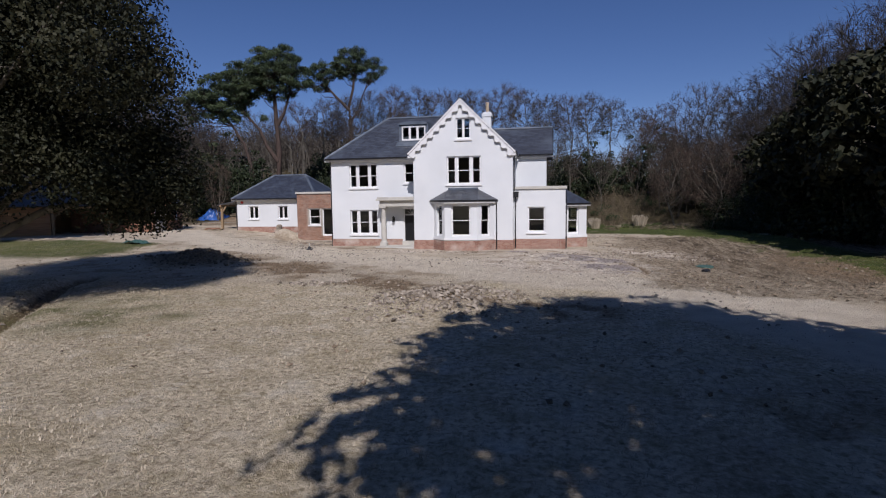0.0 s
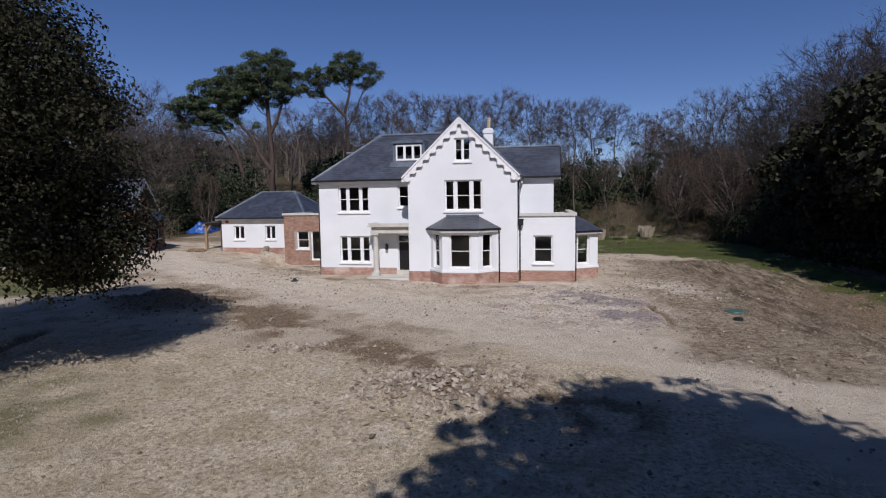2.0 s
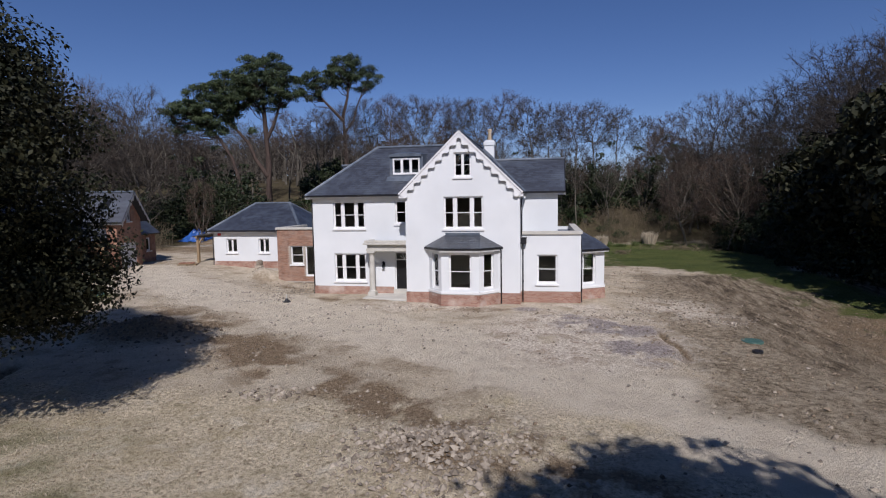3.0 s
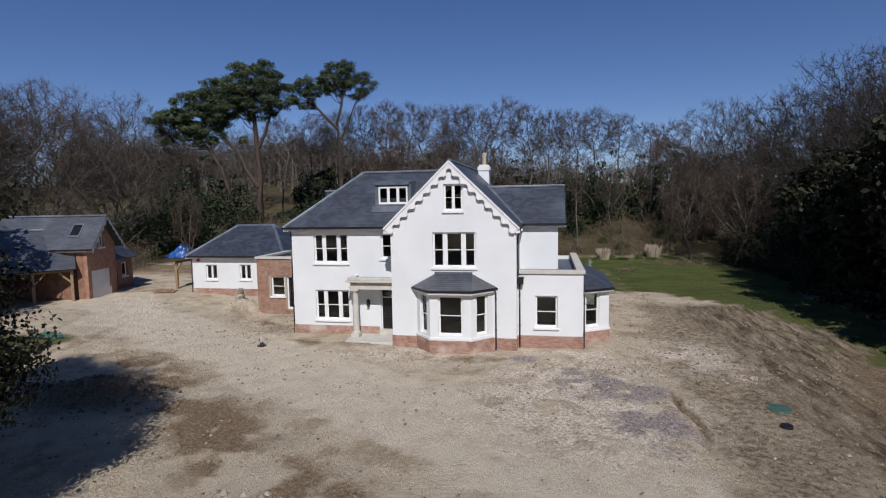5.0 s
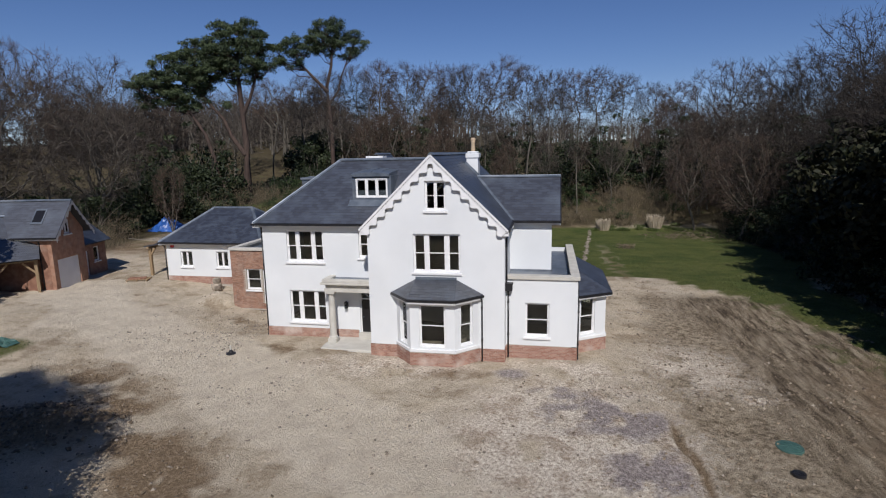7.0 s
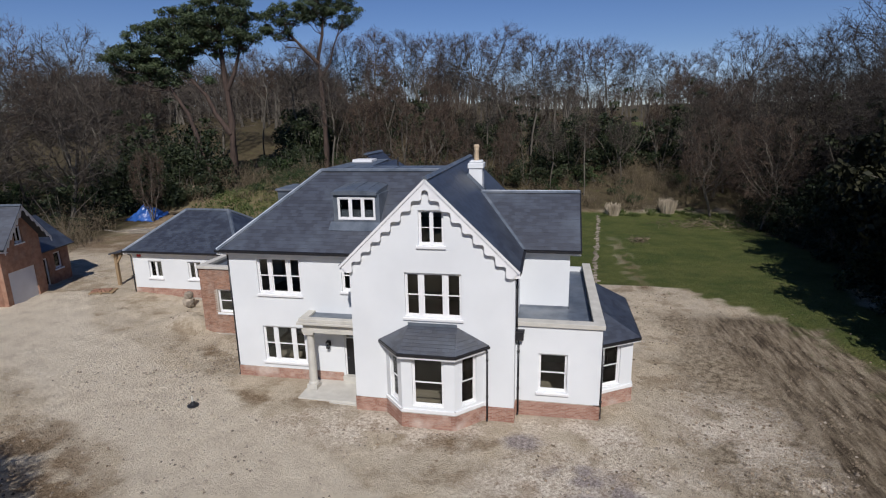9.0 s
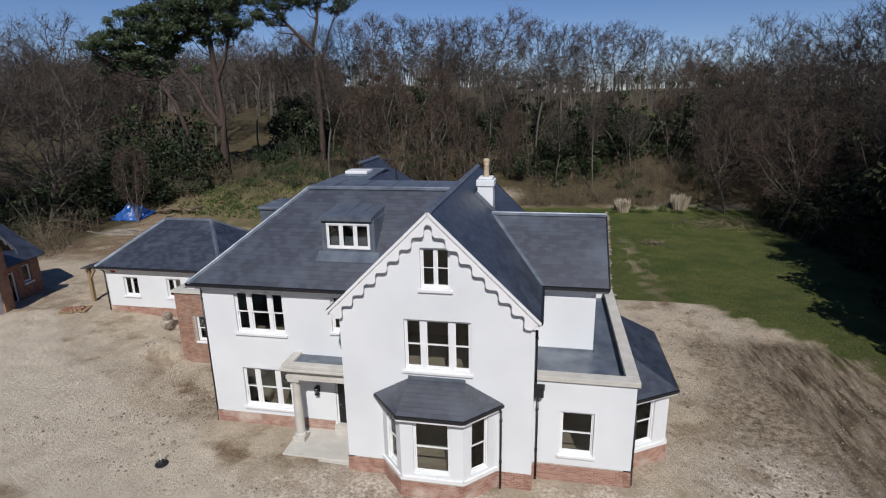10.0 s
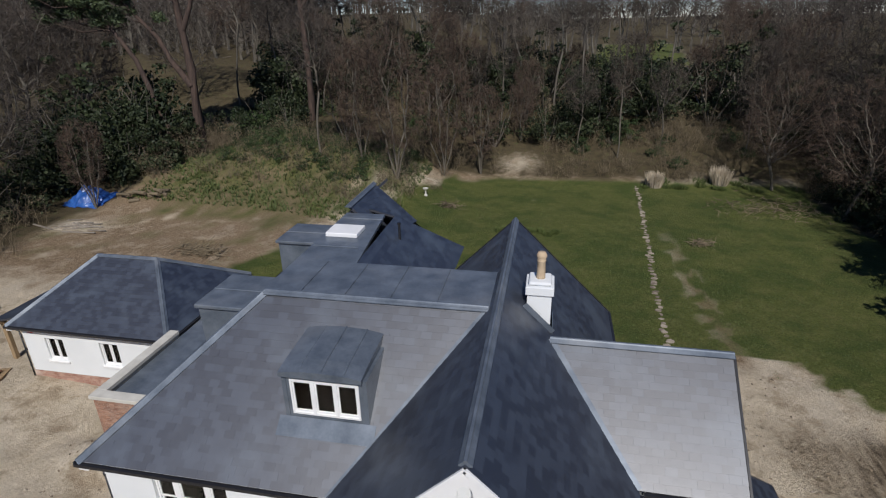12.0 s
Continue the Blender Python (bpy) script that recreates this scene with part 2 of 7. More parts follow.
def turned(bm, x, y, profile, sides=20):
    """A turned body round an upright axis: profile is (radius, height) from the foot up."""
    rings = [[bm.verts.new((x + r * math.cos(2 * math.pi * i / sides), y + r * math.sin(2 * math.pi * i / sides), z)) for i in range(sides)] for r, z in profile]
    for a, b in zip(rings, rings[1:]):
        for i in range(sides):
            j = (i + 1) % sides
            bm.faces.new([a[i], a[j], b[j], b[i]])
    bm.faces.new(rings[0][::-1])
    bm.faces.new(rings[-1])


def bar(bm, a, b, w, h, up=(0, 0, 1)):
    """A straight bar of w by h from a to b."""
    a, b, up = Vector(a), Vector(b), Vector(up)
    e = (b - a).normalized()
    s = e.cross(up).normalized() * (w / 2)
    t = s.cross(e).normalized() * (h / 2)
    v = [bm.verts.new(p + i * s + j * t) for p in (a, b) for i, j in ((-1, -1), (1, -1), (1, 1), (-1, 1))]
    for f in ((3, 2, 1, 0), (4, 5, 6, 7), (0, 1, 5, 4), (1, 2, 6, 5), (2, 3, 7, 6), (3, 0, 4, 7)):
        bm.faces.new([v[i] for i in f])


def clip(poly, p, n):
    """Keep the part of a 2D polygon on the n side of the line through p."""
    out = []
    for i, a in enumerate(poly):
        b = poly[(i + 1) % len(poly)]
        da, db = (a[0] - p[0]) * n[0] + (a[1] - p[1]) * n[1], (b[0] - p[0]) * n[0] + (b[1] - p[1]) * n[1]
        if da >= 0:
            out.append(a)
        if da * db < 0:
            t = da / (da - db)
            out.append((a[0] + t * (b[0] - a[0]), a[1] + t * (b[1] - a[1])))
    return out


LOOSE_SLATES = []  # slates that become objects of their own, last in the file


def slated(parent, corners, name="roof_slope", width=0.3, gauge=0.215, near=None):
    """A slated roof slope on a convex polygon (eave edge first): a deck with courses of overlapping slates."""
    c = [Vector(p) for p in corners]
    n = (c[1] - c[0]).cross(c[2] - c[0]).normalized()
    if n.z < 0:
        n = -n
    side = (c[1] - c[0]).normalized()
    up = n.cross(side)
    if up.z < 0:
        up, side = -up, -side
    flat = [((p - c[0]).dot(side), (p - c[0]).dot(up)) for p in c]
    mid = (sum(p[0] for p in flat) / len(flat), sum(p[1] for p in flat) / len(flat))
    cuts = []
    for i, a in enumerate(flat):
        b = flat[(i + 1) % len(flat)]
        nn = (-(b[1] - a[1]), b[0] - a[0])
        if (mid[0] - a[0]) * nn[0] + (mid[1] - a[1]) * nn[1] < 0:
            nn = (-nn[0], -nn[1])
        cuts.append((a, nn))
    bm = bmesh.new()
    slab(bm, [p - n * 0.012 for p in c], 0.1)
    deck = part(name, bm, UNDER, parent)
    verts, faces = [], []
    x0, x1, y0, y1 = min(p[0] for p in flat), max(p[0] for p in flat), min(p[1] for p in flat), max(p[1] for p in flat)
    row = 0
    y = y0
    rng = random.Random(len(c) * 7 + int(x1 * 31))
    while y < y1:
        x = x0 - (width / 2 if row % 2 else 0)
        while x < x1:
            gap = 0.0008
            q = [(x + gap, y), (x + width - gap, y), (x + width - gap, y + gauge), (x + gap, y + gauge)]
            for a, nn in cuts:
                q = clip(q, a, nn)
                if len(q) < 3:
                    break
            if len(q) >= 3:
                lift = 0.012 + rng.uniform(-0.0015, 0.002)
                top = [c[0] + side * p[0] + up * p[1] + n * (lift - (p[1] - y) / gauge * 0.009) for p in q]
                low = [t - n * 0.012 for t in top]
                k = len(q)
                fs = [list(range(k))] + [[i, k + i, k + (i + 1) % k, (i + 1) % k] for i in range(k)]
                mid3 = top[0]
                if near and near(mid3):
                    LOOSE_SLATES.append((deck, top + low, fs))
                else:
                    base = len(verts)
                    verts.extend(top + low)
                    faces.extend([[base + i for i in f] for f in fs])
            x += width
        y += gauge
        row += 1
    if verts:
        ob = raw("slating", verts, faces, SLATE, deck)
        ob["kind"] = "stuff"
    return deck


def window(parent, mp, u0, u1, z0, z1, lights=((0, 1),), split=True, reveal=0.1, glazing=(), sill=True, pier=0.0, name="window", label=""):
    """A painted sash or casement window in an opening: lights are the parts of the width that are glazed."""
    w = u1 - u0
    fr = 0.06
    bm = bmesh.new()
    spans = [(u0 + fr + a * (w - 2 * fr), u0 + fr + b * (w - 2 * fr)) for a, b in lights]
    wall(bm, lambda u, d, z: mp(u, d + reveal, z), u0 + 0.002, u1 - 0.002, z0 + 0.002, z1 - 0.002, 0.1, [(a, b, z0 + fr, z1 - fr) for a, b in spans])
    win = part(name, bm, PAINT, parent, label)
    if sill:
        bm = bmesh.new()
        box(bm, mp, u0 - 0.09, u1 + 0.09, -0.09, reveal, z0 - 0.11, z0 - 0.001, 0.012)
        part("sill", bm, PAINT, win)
    st = 0.045
    for a, b in spans:
        za, zb = z0 + fr, z1 - fr
        zm = (za + zb) / 2
        for lo, hi, d in (((za, zm + st / 2, reveal + 0.055), (zm - st / 2, zb, reveal + 0.02)) if split else ((za, zb, reveal + 0.03),)):
            bm = bmesh.new()
            rail = 0.075 if lo == za else st
            cuts = [lo + rail, *[lo + g * (hi - lo) for g in glazing], hi - st]
            holes = [(a + st, b - st, p + (0.012 if i else 0), q - (0.012 if i < len(glazing) else 0)) for i, (p, q) in enumerate(zip(cuts, cuts[1:]))]
            wall(bm, lambda u, dd, z: mp(u, d + dd, z), a + 0.001, b - 0.001, lo, hi, 0.035, holes)
            part("sash", bm, PAINT, win)
            bm = bmesh.new()
            box(bm, mp, a + st, b - st, d + 0.014, d + 0.02, lo + st, hi - st)
            part("pane", bm, GLASS, win).visible_shadow = False
    return win


def bricks(mp, u0, u1, z0, z1, ops=(), proud=0.006, seed=1):
    """Courses of stretcher bricks on a face, clear of its openings: verts and faces."""
    rng = random.Random(seed)
    verts, faces = [], []
    z, row = z0, 0
    while z < z1 - 0.03:
        u = u0 - (0.1125 if row % 2 else 0)
        while u < u1:
            a, b = max(u + 0.005, u0), min(u + 0.22, u1)
            zt = min(z + 0.065, z1)
            if b - a > 0.03 and not any(a < o[1] and b > o[0] and z < o[3] and zt > o[2] for o in ops):
                k = len(verts)
                d = -proud + rng.uniform(-0.002, 0.002)
                verts += [mp(a, 0.0, z), mp(b, 0.0, z), mp(b, 0.0, zt), mp(a, 0.0, zt), mp(a, d, z), mp(b, d, z), mp(b, d, zt), mp(a, d, zt)]
                faces += [(k + 4, k + 5, k + 6, k + 7), (k, k + 1, k + 5, k + 4), (k + 1, k + 2, k + 6, k + 5), (k + 2, k + 3, k + 7, k + 6), (k + 3, k, k + 4, k + 7)]
            u += 0.225
        z += 0.075
        row += 1
    return verts, faces


def smooth(a, b, t):
    t = min(1.0, max(0.0, (t - a) / (b - a)))
    return t * t * (3 - 2 * t)


# ---- ground: one sheet to the horizon ----
def fbm(x, y, s, o=3):
    v, a = 0.0, 0.5
    for i in range(o):
        v += a * noise.noise((x * s, y * s, 3.7 * i))
        s, a = s * 2.03, a * 0.5
    return v


def land(x, y):
    """The lie of the land without its roughness."""
    h = 0.85 * smooth(-18, -36, x) * smooth(20, 40, y) * (1 - 0.3 * smooth(60, 75, y))
    h -= 0.45 * smooth(1, 8, x) * smooth(20, 30, y) * (1 - smooth(42, 60, y))
    h -= (1.0 * smooth(50, 78, y) + 0.9 * smooth(76, 100, y)) * smooth(-30, -12, x)
    h += 2.3 * smooth(-24, -44, x) * smooth(72, 90, y)
    h += 2.2 * smooth(-16, -26, x) * smooth(84, 94, y) * (1 - smooth(-38, -46, x))
    h += 7.0 * smooth(101, 128, y + 0.1 * x) + 4.0 * smooth(128, 190, y) + 8.0 * smooth(190, 420, y)
    h += 2.0 * smooth(-55, -90, x) + 1.5 * smooth(30, 60, x)
    return h


def off_line(x, y, line):
    """The distance from a line of points."""
    best = 1e9
    for (ax, ay), (bx, by) in zip(line, line[1:]):
        dx, dy = bx - ax, by - ay
        t = min(1.0, max(0.0, ((x - ax) * dx + (y - ay) * dy) / (dx * dx + dy * dy)))
        best = min(best, math.hypot(x - ax - t * dx, y - ay - t * dy))
    return best


TRENCH = ((-15.5, 12), (-17, 14), (-18.9, 16.9), (-21.2, 20), (-22.2, 23))


def gauss(x, y, cx, cy, sx, sy=None):
    sy = sy or sx
    return math.exp(-((x - cx) / sx) ** 2 - ((y - cy) / sy) ** 2)


def height(x, y):
    h = land(x, y)
    near = 1 - smooth(60, 160, math.hypot(x, y - 40))
    h += 0.16 * fbm(x, y, 0.12) * (0.4 + 0.6 * near)
    if near > 0:
        flat = smooth(0.0, 2.0, max(-17.5 - x, x - 3.5, 37.0 - y, y - 58))  # level round the house
        inside = smooth(-44, -41, x) * smooth(26, 23, x) * smooth(2, 4, y) * smooth(64, 61, y)
        h += near * (0.05 + 0.95 * flat) * inside * (0.13 * fbm(x, y, 0.9) + 0.09 * fbm(x + 9, y, 3.1, 2)) * (0.35 if y > 58 and x > -28 else 1.0)
    h += 0.75 * gauss(x, y, -20.0, 28.9, 1.7, 1.2) + 0.35 * gauss(x, y, -23, 28, 2.6, 1.5)    # dark soil heap
    if 4 < x < 24 and 22 < y < 56:
        u, v = x + 0.12 * y + 0.4 * math.sin(y * 0.4), y
        h += 0.2 * smooth(8, 12, x) * smooth(22, 26, y) * smooth(56, 50, y) * smooth(24, 20, x) * noise.noise((u * 1.5, v * 0.22, 0))
    h += 0.48 * gauss(x, y, -3.4, 17.9, 1.9, 1.5) + 0.15 * gauss(x, y, -1.9, 18.6, 1.0)          # rubble heap
    h += 0.95 * gauss(x, y, -23.6, 46.2, 1.5, 0.9)                                               # sand heap by the link
    h -= 0.3 * gauss(x, y, 4.95 + 0.2 * math.sin(y * 1.1), 31.2, 0.2, 3.4)                                               # rut
    if x < -15 and 11 < y < 26:
        h -= 0.55 * math.exp(-(off_line(x, y, TRENCH) / 0.45) ** 2)
    return h


def axis(lo, hi, a, b, step, grow):
    out = [a]
    while out[-1] < b:
        out.append(out[-1] + step)
    s = step
    while out[-1] < hi:
        s *= grow
        out.append(out[-1] + s)
    s = step
    head = [a]
    while head[-1] > lo:
        s *= grow
        head.append(head[-1] - s)
    return head[:0:-1] + out


def lawn_edge(y):
    """The x right of which the lawn begins, in front of the back garden."""
    if y < 45:
        return 16.4
    if y < 54:
        return 16.4 - (y - 45) * 0.27
    return 13.9 - (y - 54) * 0.95


GX = axis(-2600, 2600, -42, 24, 0.3, 1.09)
GY = axis(-900, 4000, 3, 62, 0.3, 1.075)
gverts = [(x, y, height(x, y)) for y in GY for x in GX]
nx = len(GX)
gfaces = [(j * nx + i, j * nx + i + 1, (j + 1) * nx + i + 1, (j + 1) * nx + i) for j in range(len(GY) - 1) for i in range(nx - 1)]


DRIVE = ((15, 4), (7, 17), (0, 25), (-9, 31), (-19, 37), (-30, 42), (-36, 46))
BERM = ((-22, 33), (-15, 28), (-9.5, 23.2), (-5, 21), (1, 17))


def zones(x, y):
    """How far a place is lawn, dry grass, woodland floor, pale hardcore, dark soil (with some painted shade), smooth
    drive, churned earth, mauve gravel, wheel tracks.
    """
    w = fbm(x, y, 0.25, 4)
    w2 = fbm(x + 40, y - 7, 0.7, 4)
    lawn = smooth(-2.6, 3.2, x - lawn_edge(y) + 3.0 * w + 4.5 * w2) if y < 60 else smooth(-1.5, 1.5, min(x + 29 - 0.32 * (y - 64), 103 - y + 0.1 * x * (x < 0)) + 2.5 * w)
    lawn *= 1 - (smooth(19.5, 23, x + 2 * w) if y < 62 else smooth(24, 28, x + 2 * w))
    lawn = max(lawn, 0.7 * smooth(0, 2, -27 - x + 3 * w) * smooth(0, 2, y - 27 + 2 * w) * smooth(0, 2, 37 - y + 2 * w))
    lawn = max(lawn, (0.2 + 0.9 * w) * smooth(60, 68, y) * smooth(-24, -28, x), (0.5 + 0.6 * w2) * smooth(71, 77, y + 2 * w) * smooth(-24, -28, x) * smooth(-46, -42, x), (0.55 + 0.6 * w2) * smooth(76, 80, y + 2 * w) * smooth(-18, -22, x) * smooth(-50, -46, x))
    lawn *= 1 - 0.6 * gauss(x, y, 6.3, 70, 1.3, 16) * smooth(-0.25, 0.1, w2) - 0.35 * gauss(x, y, -5, 92, 5, 3) * smooth(-0.1, 0.2, w2)
    field = smooth(16, 8, abs(x - 0.117 * (y - 20) + 3) + 5 * w) * smooth(160, 172, y) * smooth(245, 230, y)
    lawn = max(lawn, field, (0.5 + 0.6 * w2) * gauss(x, y, -15, 15, 6, 5))
    d = off_line(x, y, BERM)
    # gauss at (6.5, 7), here and in dark: brown litter, also painted shade of the oak
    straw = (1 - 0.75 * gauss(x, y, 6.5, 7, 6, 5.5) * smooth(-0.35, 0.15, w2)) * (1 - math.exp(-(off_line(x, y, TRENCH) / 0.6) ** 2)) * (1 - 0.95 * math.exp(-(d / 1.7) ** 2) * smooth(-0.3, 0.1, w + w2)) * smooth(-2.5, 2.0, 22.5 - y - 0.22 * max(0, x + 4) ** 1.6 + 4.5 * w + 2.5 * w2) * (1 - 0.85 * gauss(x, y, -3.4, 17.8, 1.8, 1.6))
    woods = max(smooth(101, 106, y + 4 * w), smooth(-47, -53, x + 3 * w), smooth(23, 27, x + 3 * w)) * (1 - 0.8 * field) * (1 - 0.7 * gauss(x, y, -9, 109, 4.0, 2.6))
    pale = smooth(-0.3, 0.15, w2 + 0.15) * max(1.5 * gauss(x, y, 0.8, 31.5, 4.6, 5.4), 0.95 * gauss(x, y, -8, 37, 6, 1.8), 0.95 * gauss(x, y, 1, 38.0, 4, 1.3), 0.75 * gauss(x, y, 7, 40, 3.5, 4), 0.5 * gauss(x, y, -24, 46.5, 2.0, 1.6), gauss(x, y, -49.3, 71.6, 3.6, 1.3), gauss(x, y, 9.1, 36.6, 1.2, 0.6))
    # gauss at (17, 33): brown earth, painted darker for the shade of right-hand trees
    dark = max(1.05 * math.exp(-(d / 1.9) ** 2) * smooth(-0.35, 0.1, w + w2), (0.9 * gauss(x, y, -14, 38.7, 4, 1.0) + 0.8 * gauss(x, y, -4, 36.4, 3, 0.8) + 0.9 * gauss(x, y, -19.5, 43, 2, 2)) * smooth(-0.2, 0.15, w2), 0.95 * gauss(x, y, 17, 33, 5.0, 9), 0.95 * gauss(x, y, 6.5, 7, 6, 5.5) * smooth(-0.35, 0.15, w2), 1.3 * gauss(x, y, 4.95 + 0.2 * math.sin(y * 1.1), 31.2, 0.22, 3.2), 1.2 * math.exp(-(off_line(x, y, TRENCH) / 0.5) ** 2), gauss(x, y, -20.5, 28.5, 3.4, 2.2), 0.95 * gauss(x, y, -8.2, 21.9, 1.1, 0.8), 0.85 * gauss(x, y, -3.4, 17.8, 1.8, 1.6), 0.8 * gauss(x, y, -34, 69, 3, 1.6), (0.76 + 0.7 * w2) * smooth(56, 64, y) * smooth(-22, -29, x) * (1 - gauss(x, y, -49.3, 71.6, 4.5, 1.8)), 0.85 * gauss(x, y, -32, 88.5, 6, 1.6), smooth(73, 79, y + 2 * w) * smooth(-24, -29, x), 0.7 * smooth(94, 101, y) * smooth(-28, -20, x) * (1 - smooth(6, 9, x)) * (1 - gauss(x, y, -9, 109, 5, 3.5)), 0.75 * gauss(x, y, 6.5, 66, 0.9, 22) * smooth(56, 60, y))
    gravel = max(1.35 * gauss(x, y, 2.4, 33.3, 2.8, 1.8), 1.3 * gauss(x, y, 3.3, 29.4, 1.6, 2.4), gauss(x, y, 0.4, 35.0, 1.6, 1.0)) * smooth(-0.22, 0.12, w2) + gauss(x, y, -1.9, 37.0, 0.9, 0.7)
    drive = smooth(3.6, 2.2, off_line(x, y, DRIVE) + 2.2 * w) * (1 - lawn)
    rough = smooth(-1.5, 2.5, min(x - 4.6 - 0.05 * (y - 32), y - 24 + 2.0 * x * 0.25, 54 - y) + 2.5 * w) * (1 - lawn)
    tracks = smooth(-10, -3.5, x - lawn_edge(y) + 3 * w) * smooth(57, 51, y) * smooth(22, 29, y)
    return lawn, straw, woods, pale, dark, drive, rough, gravel, tracks


ground = raw("ground", gverts, gfaces, bpy.data.materials.new("earth"), smooth=True)
tagged(ground, "bare building-site earth with dry grass, lawn and woodland floor", "ground", kind="structure")
zone = np.array([zones(x, y) for x, y, _ in gverts])
for i, key in enumerate(("lawn", "straw", "woods", "pale", "dark", "drive", "rough", "gravel", "tracks")):
    ground.data.attributes.new(key, "FLOAT", "POINT").data.foreach_set("value", zone[:, i])


def earth():
    m = ground.data.materials[0]
    m.use_nodes = True
    n, link = m.node_tree.nodes, m.node_tree.links.new
    p = n["Principled BSDF"]
    geo = n.new("ShaderNodeNewGeometry")

    def grain(scale, detail=6, rough=0.6):
        t = n.new("ShaderNodeTexNoise")
        t.inputs["Scale"].default_value, t.inputs["Detail"].default_value, t.inputs["Roughness"].default_value = scale, detail, rough
        link(geo.outputs["Position"], t.inputs[0])
        return t.outputs[0]

    def ramp(f, stops):
        r = n.new("ShaderNodeValToRGB")
        while len(r.color_ramp.elements) < len(stops):
            r.color_ramp.elements.new(0.5)
        for e, (at, col) in zip(r.color_ramp.elements, stops):
            e.position, e.color = at, (*col, 1)
        link(f, r.inputs[0])
        return r.outputs[0]

    def over(under, top, f):
        x = n.new("ShaderNodeMix")
        x.data_type = "RGBA"
        link(f, x.inputs[0])
        link(under, x.inputs[6])
        link(top, x.inputs[7])
        return x.outputs[2]

    def mask(key, f, width=0.5):
        """The zone's edge broken up by a grain."""
        a = n.new("ShaderNodeAttribute")
        a.attribute_name = key
        s = n.new("ShaderNodeMath")
        s.operation = "MULTIPLY_ADD"
        link(f, s.inputs[0])
        s.inputs[1].default_value = width * 2
        link(a.outputs["Fac"], s.inputs[2])
        r = n.new("ShaderNodeMapRange")
        r.inputs[1].default_value, r.inputs[2].default_value = width + 0.25, width + 0.75
        link(s.outputs[0], r.inputs[0])
        return r.outputs[0]

    broad, mid, fine, pebble = grain(0.28, 7, 0.62), grain(1.1, 8, 0.65), grain(7, 8, 0.7), grain(26, 4, 0.7)
    soil = ramp(mid, [(0.3, (0.37, 0.28, 0.185)), (0.43, (0.59, 0.485, 0.345)), (0.66, (0.73, 0.62, 0.47))])
    soil = over(soil, ramp(mid, [(0.3, (0.48, 0.395, 0.285)), (0.7, (0.69, 0.595, 0.46))]), ramp(broad, [(0.42, (0, 0, 0)), (0.56, (1, 1, 1))]))
    brown = ramp(mid, [(0.3, (0.22, 0.155, 0.095)), (0.7, (0.46, 0.355, 0.235))])
    soil = over(soil, brown, ramp(grain(0.45, 9, 0.68), [(0.51, (0, 0, 0)), (0.6, (0.85, 0.85, 0.85))]))
    soil = over(soil, ramp(fine, [(0.32, (0.22, 0.165, 0.11)), (0.7, (0.74, 0.64, 0.49))]), ramp(pebble, [(0.42, (0, 0, 0)), (0.68, (0.8, 0.8, 0.8))]))
    smooth_soil = ramp(mid, [(0.28, (0.53, 0.44, 0.335)), (0.5, (0.68, 0.585, 0.45)), (0.75, (0.78, 0.685, 0.54))])
    smooth_soil = over(smooth_soil, ramp(fine, [(0.3, (0.36, 0.29, 0.215)), (0.7, (0.80, 0.71, 0.57))]), ramp(grain(2.2, 8, 0.7), [(0.5, (0, 0, 0)), (0.68, (0.65, 0.65, 0.65))]))
    turn = n.new("ShaderNodeMapping")
    turn.inputs["Rotation"].default_value, turn.inputs["Scale"].default_value = (0, 0, -0.1), (2.3, 0.4, 1)
    link(geo.outputs["Position"], turn.inputs[0])
    streak = n.new("ShaderNodeTexNoise")
    streak.inputs["Scale"].default_value, streak.inputs["Detail"].default_value, streak.inputs["Roughness"].default_value = 1.3, 8, 0.62
    link(turn.outputs[0], streak.inputs[0])
    tracked = ramp(streak.outputs[0], [(0.36, (0.075, 0.056, 0.037)), (0.48, (0.20, 0.155, 0.104)), (0.66, (0.40, 0.33, 0.235))])
    rubbly = grain(3.3, 8, 0.72)
    churned = ramp(rubbly, [(0.36, (0.10, 0.074, 0.047)), (0.46, (0.26, 0.205, 0.138)), (0.6, (0.47, 0.385, 0.275))])
    churned = over(churned, soil, ramp(broad, [(0.48, (0, 0, 0)), (0.66, (0.4, 0.4, 0.4))]))
    pale = ramp(fine, [(0.34, (0.38, 0.295, 0.21)), (0.48, (0.66, 0.56, 0.44)), (0.62, (0.90, 0.82, 0.70))])
    pale = over(pale, ramp(fine, [(0.34, (0.26, 0.185, 0.12)), (0.62, (0.60, 0.48, 0.36))]), ramp(grain(0.8, 9, 0.7), [(0.5, (0, 0, 0)), (0.58, (0.85, 0.85, 0.85))]))
    mauve = ramp(fine, [(0.34, (0.19, 0.155, 0.14)), (0.5, (0.35, 0.295, 0.268)), (0.64, (0.55, 0.475, 0.43))])
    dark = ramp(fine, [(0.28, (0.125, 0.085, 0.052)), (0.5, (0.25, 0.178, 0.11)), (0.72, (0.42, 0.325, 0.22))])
    straw = ramp(fine, [(0.27, (0.24, 0.18, 0.105)), (0.43, (0.62, 0.52, 0.36)), (0.66, (0.88, 0.765, 0.57))])
    clumps = grain(8.5, 4, 0.6)
    straw = over(straw, ramp(fine, [(0.3, (0.14, 0.105, 0.06)), (0.7, (0.38, 0.30, 0.195))]), ramp(clumps, [(0.36, (0.75, 0.75, 0.75)), (0.5, (0, 0, 0))]))
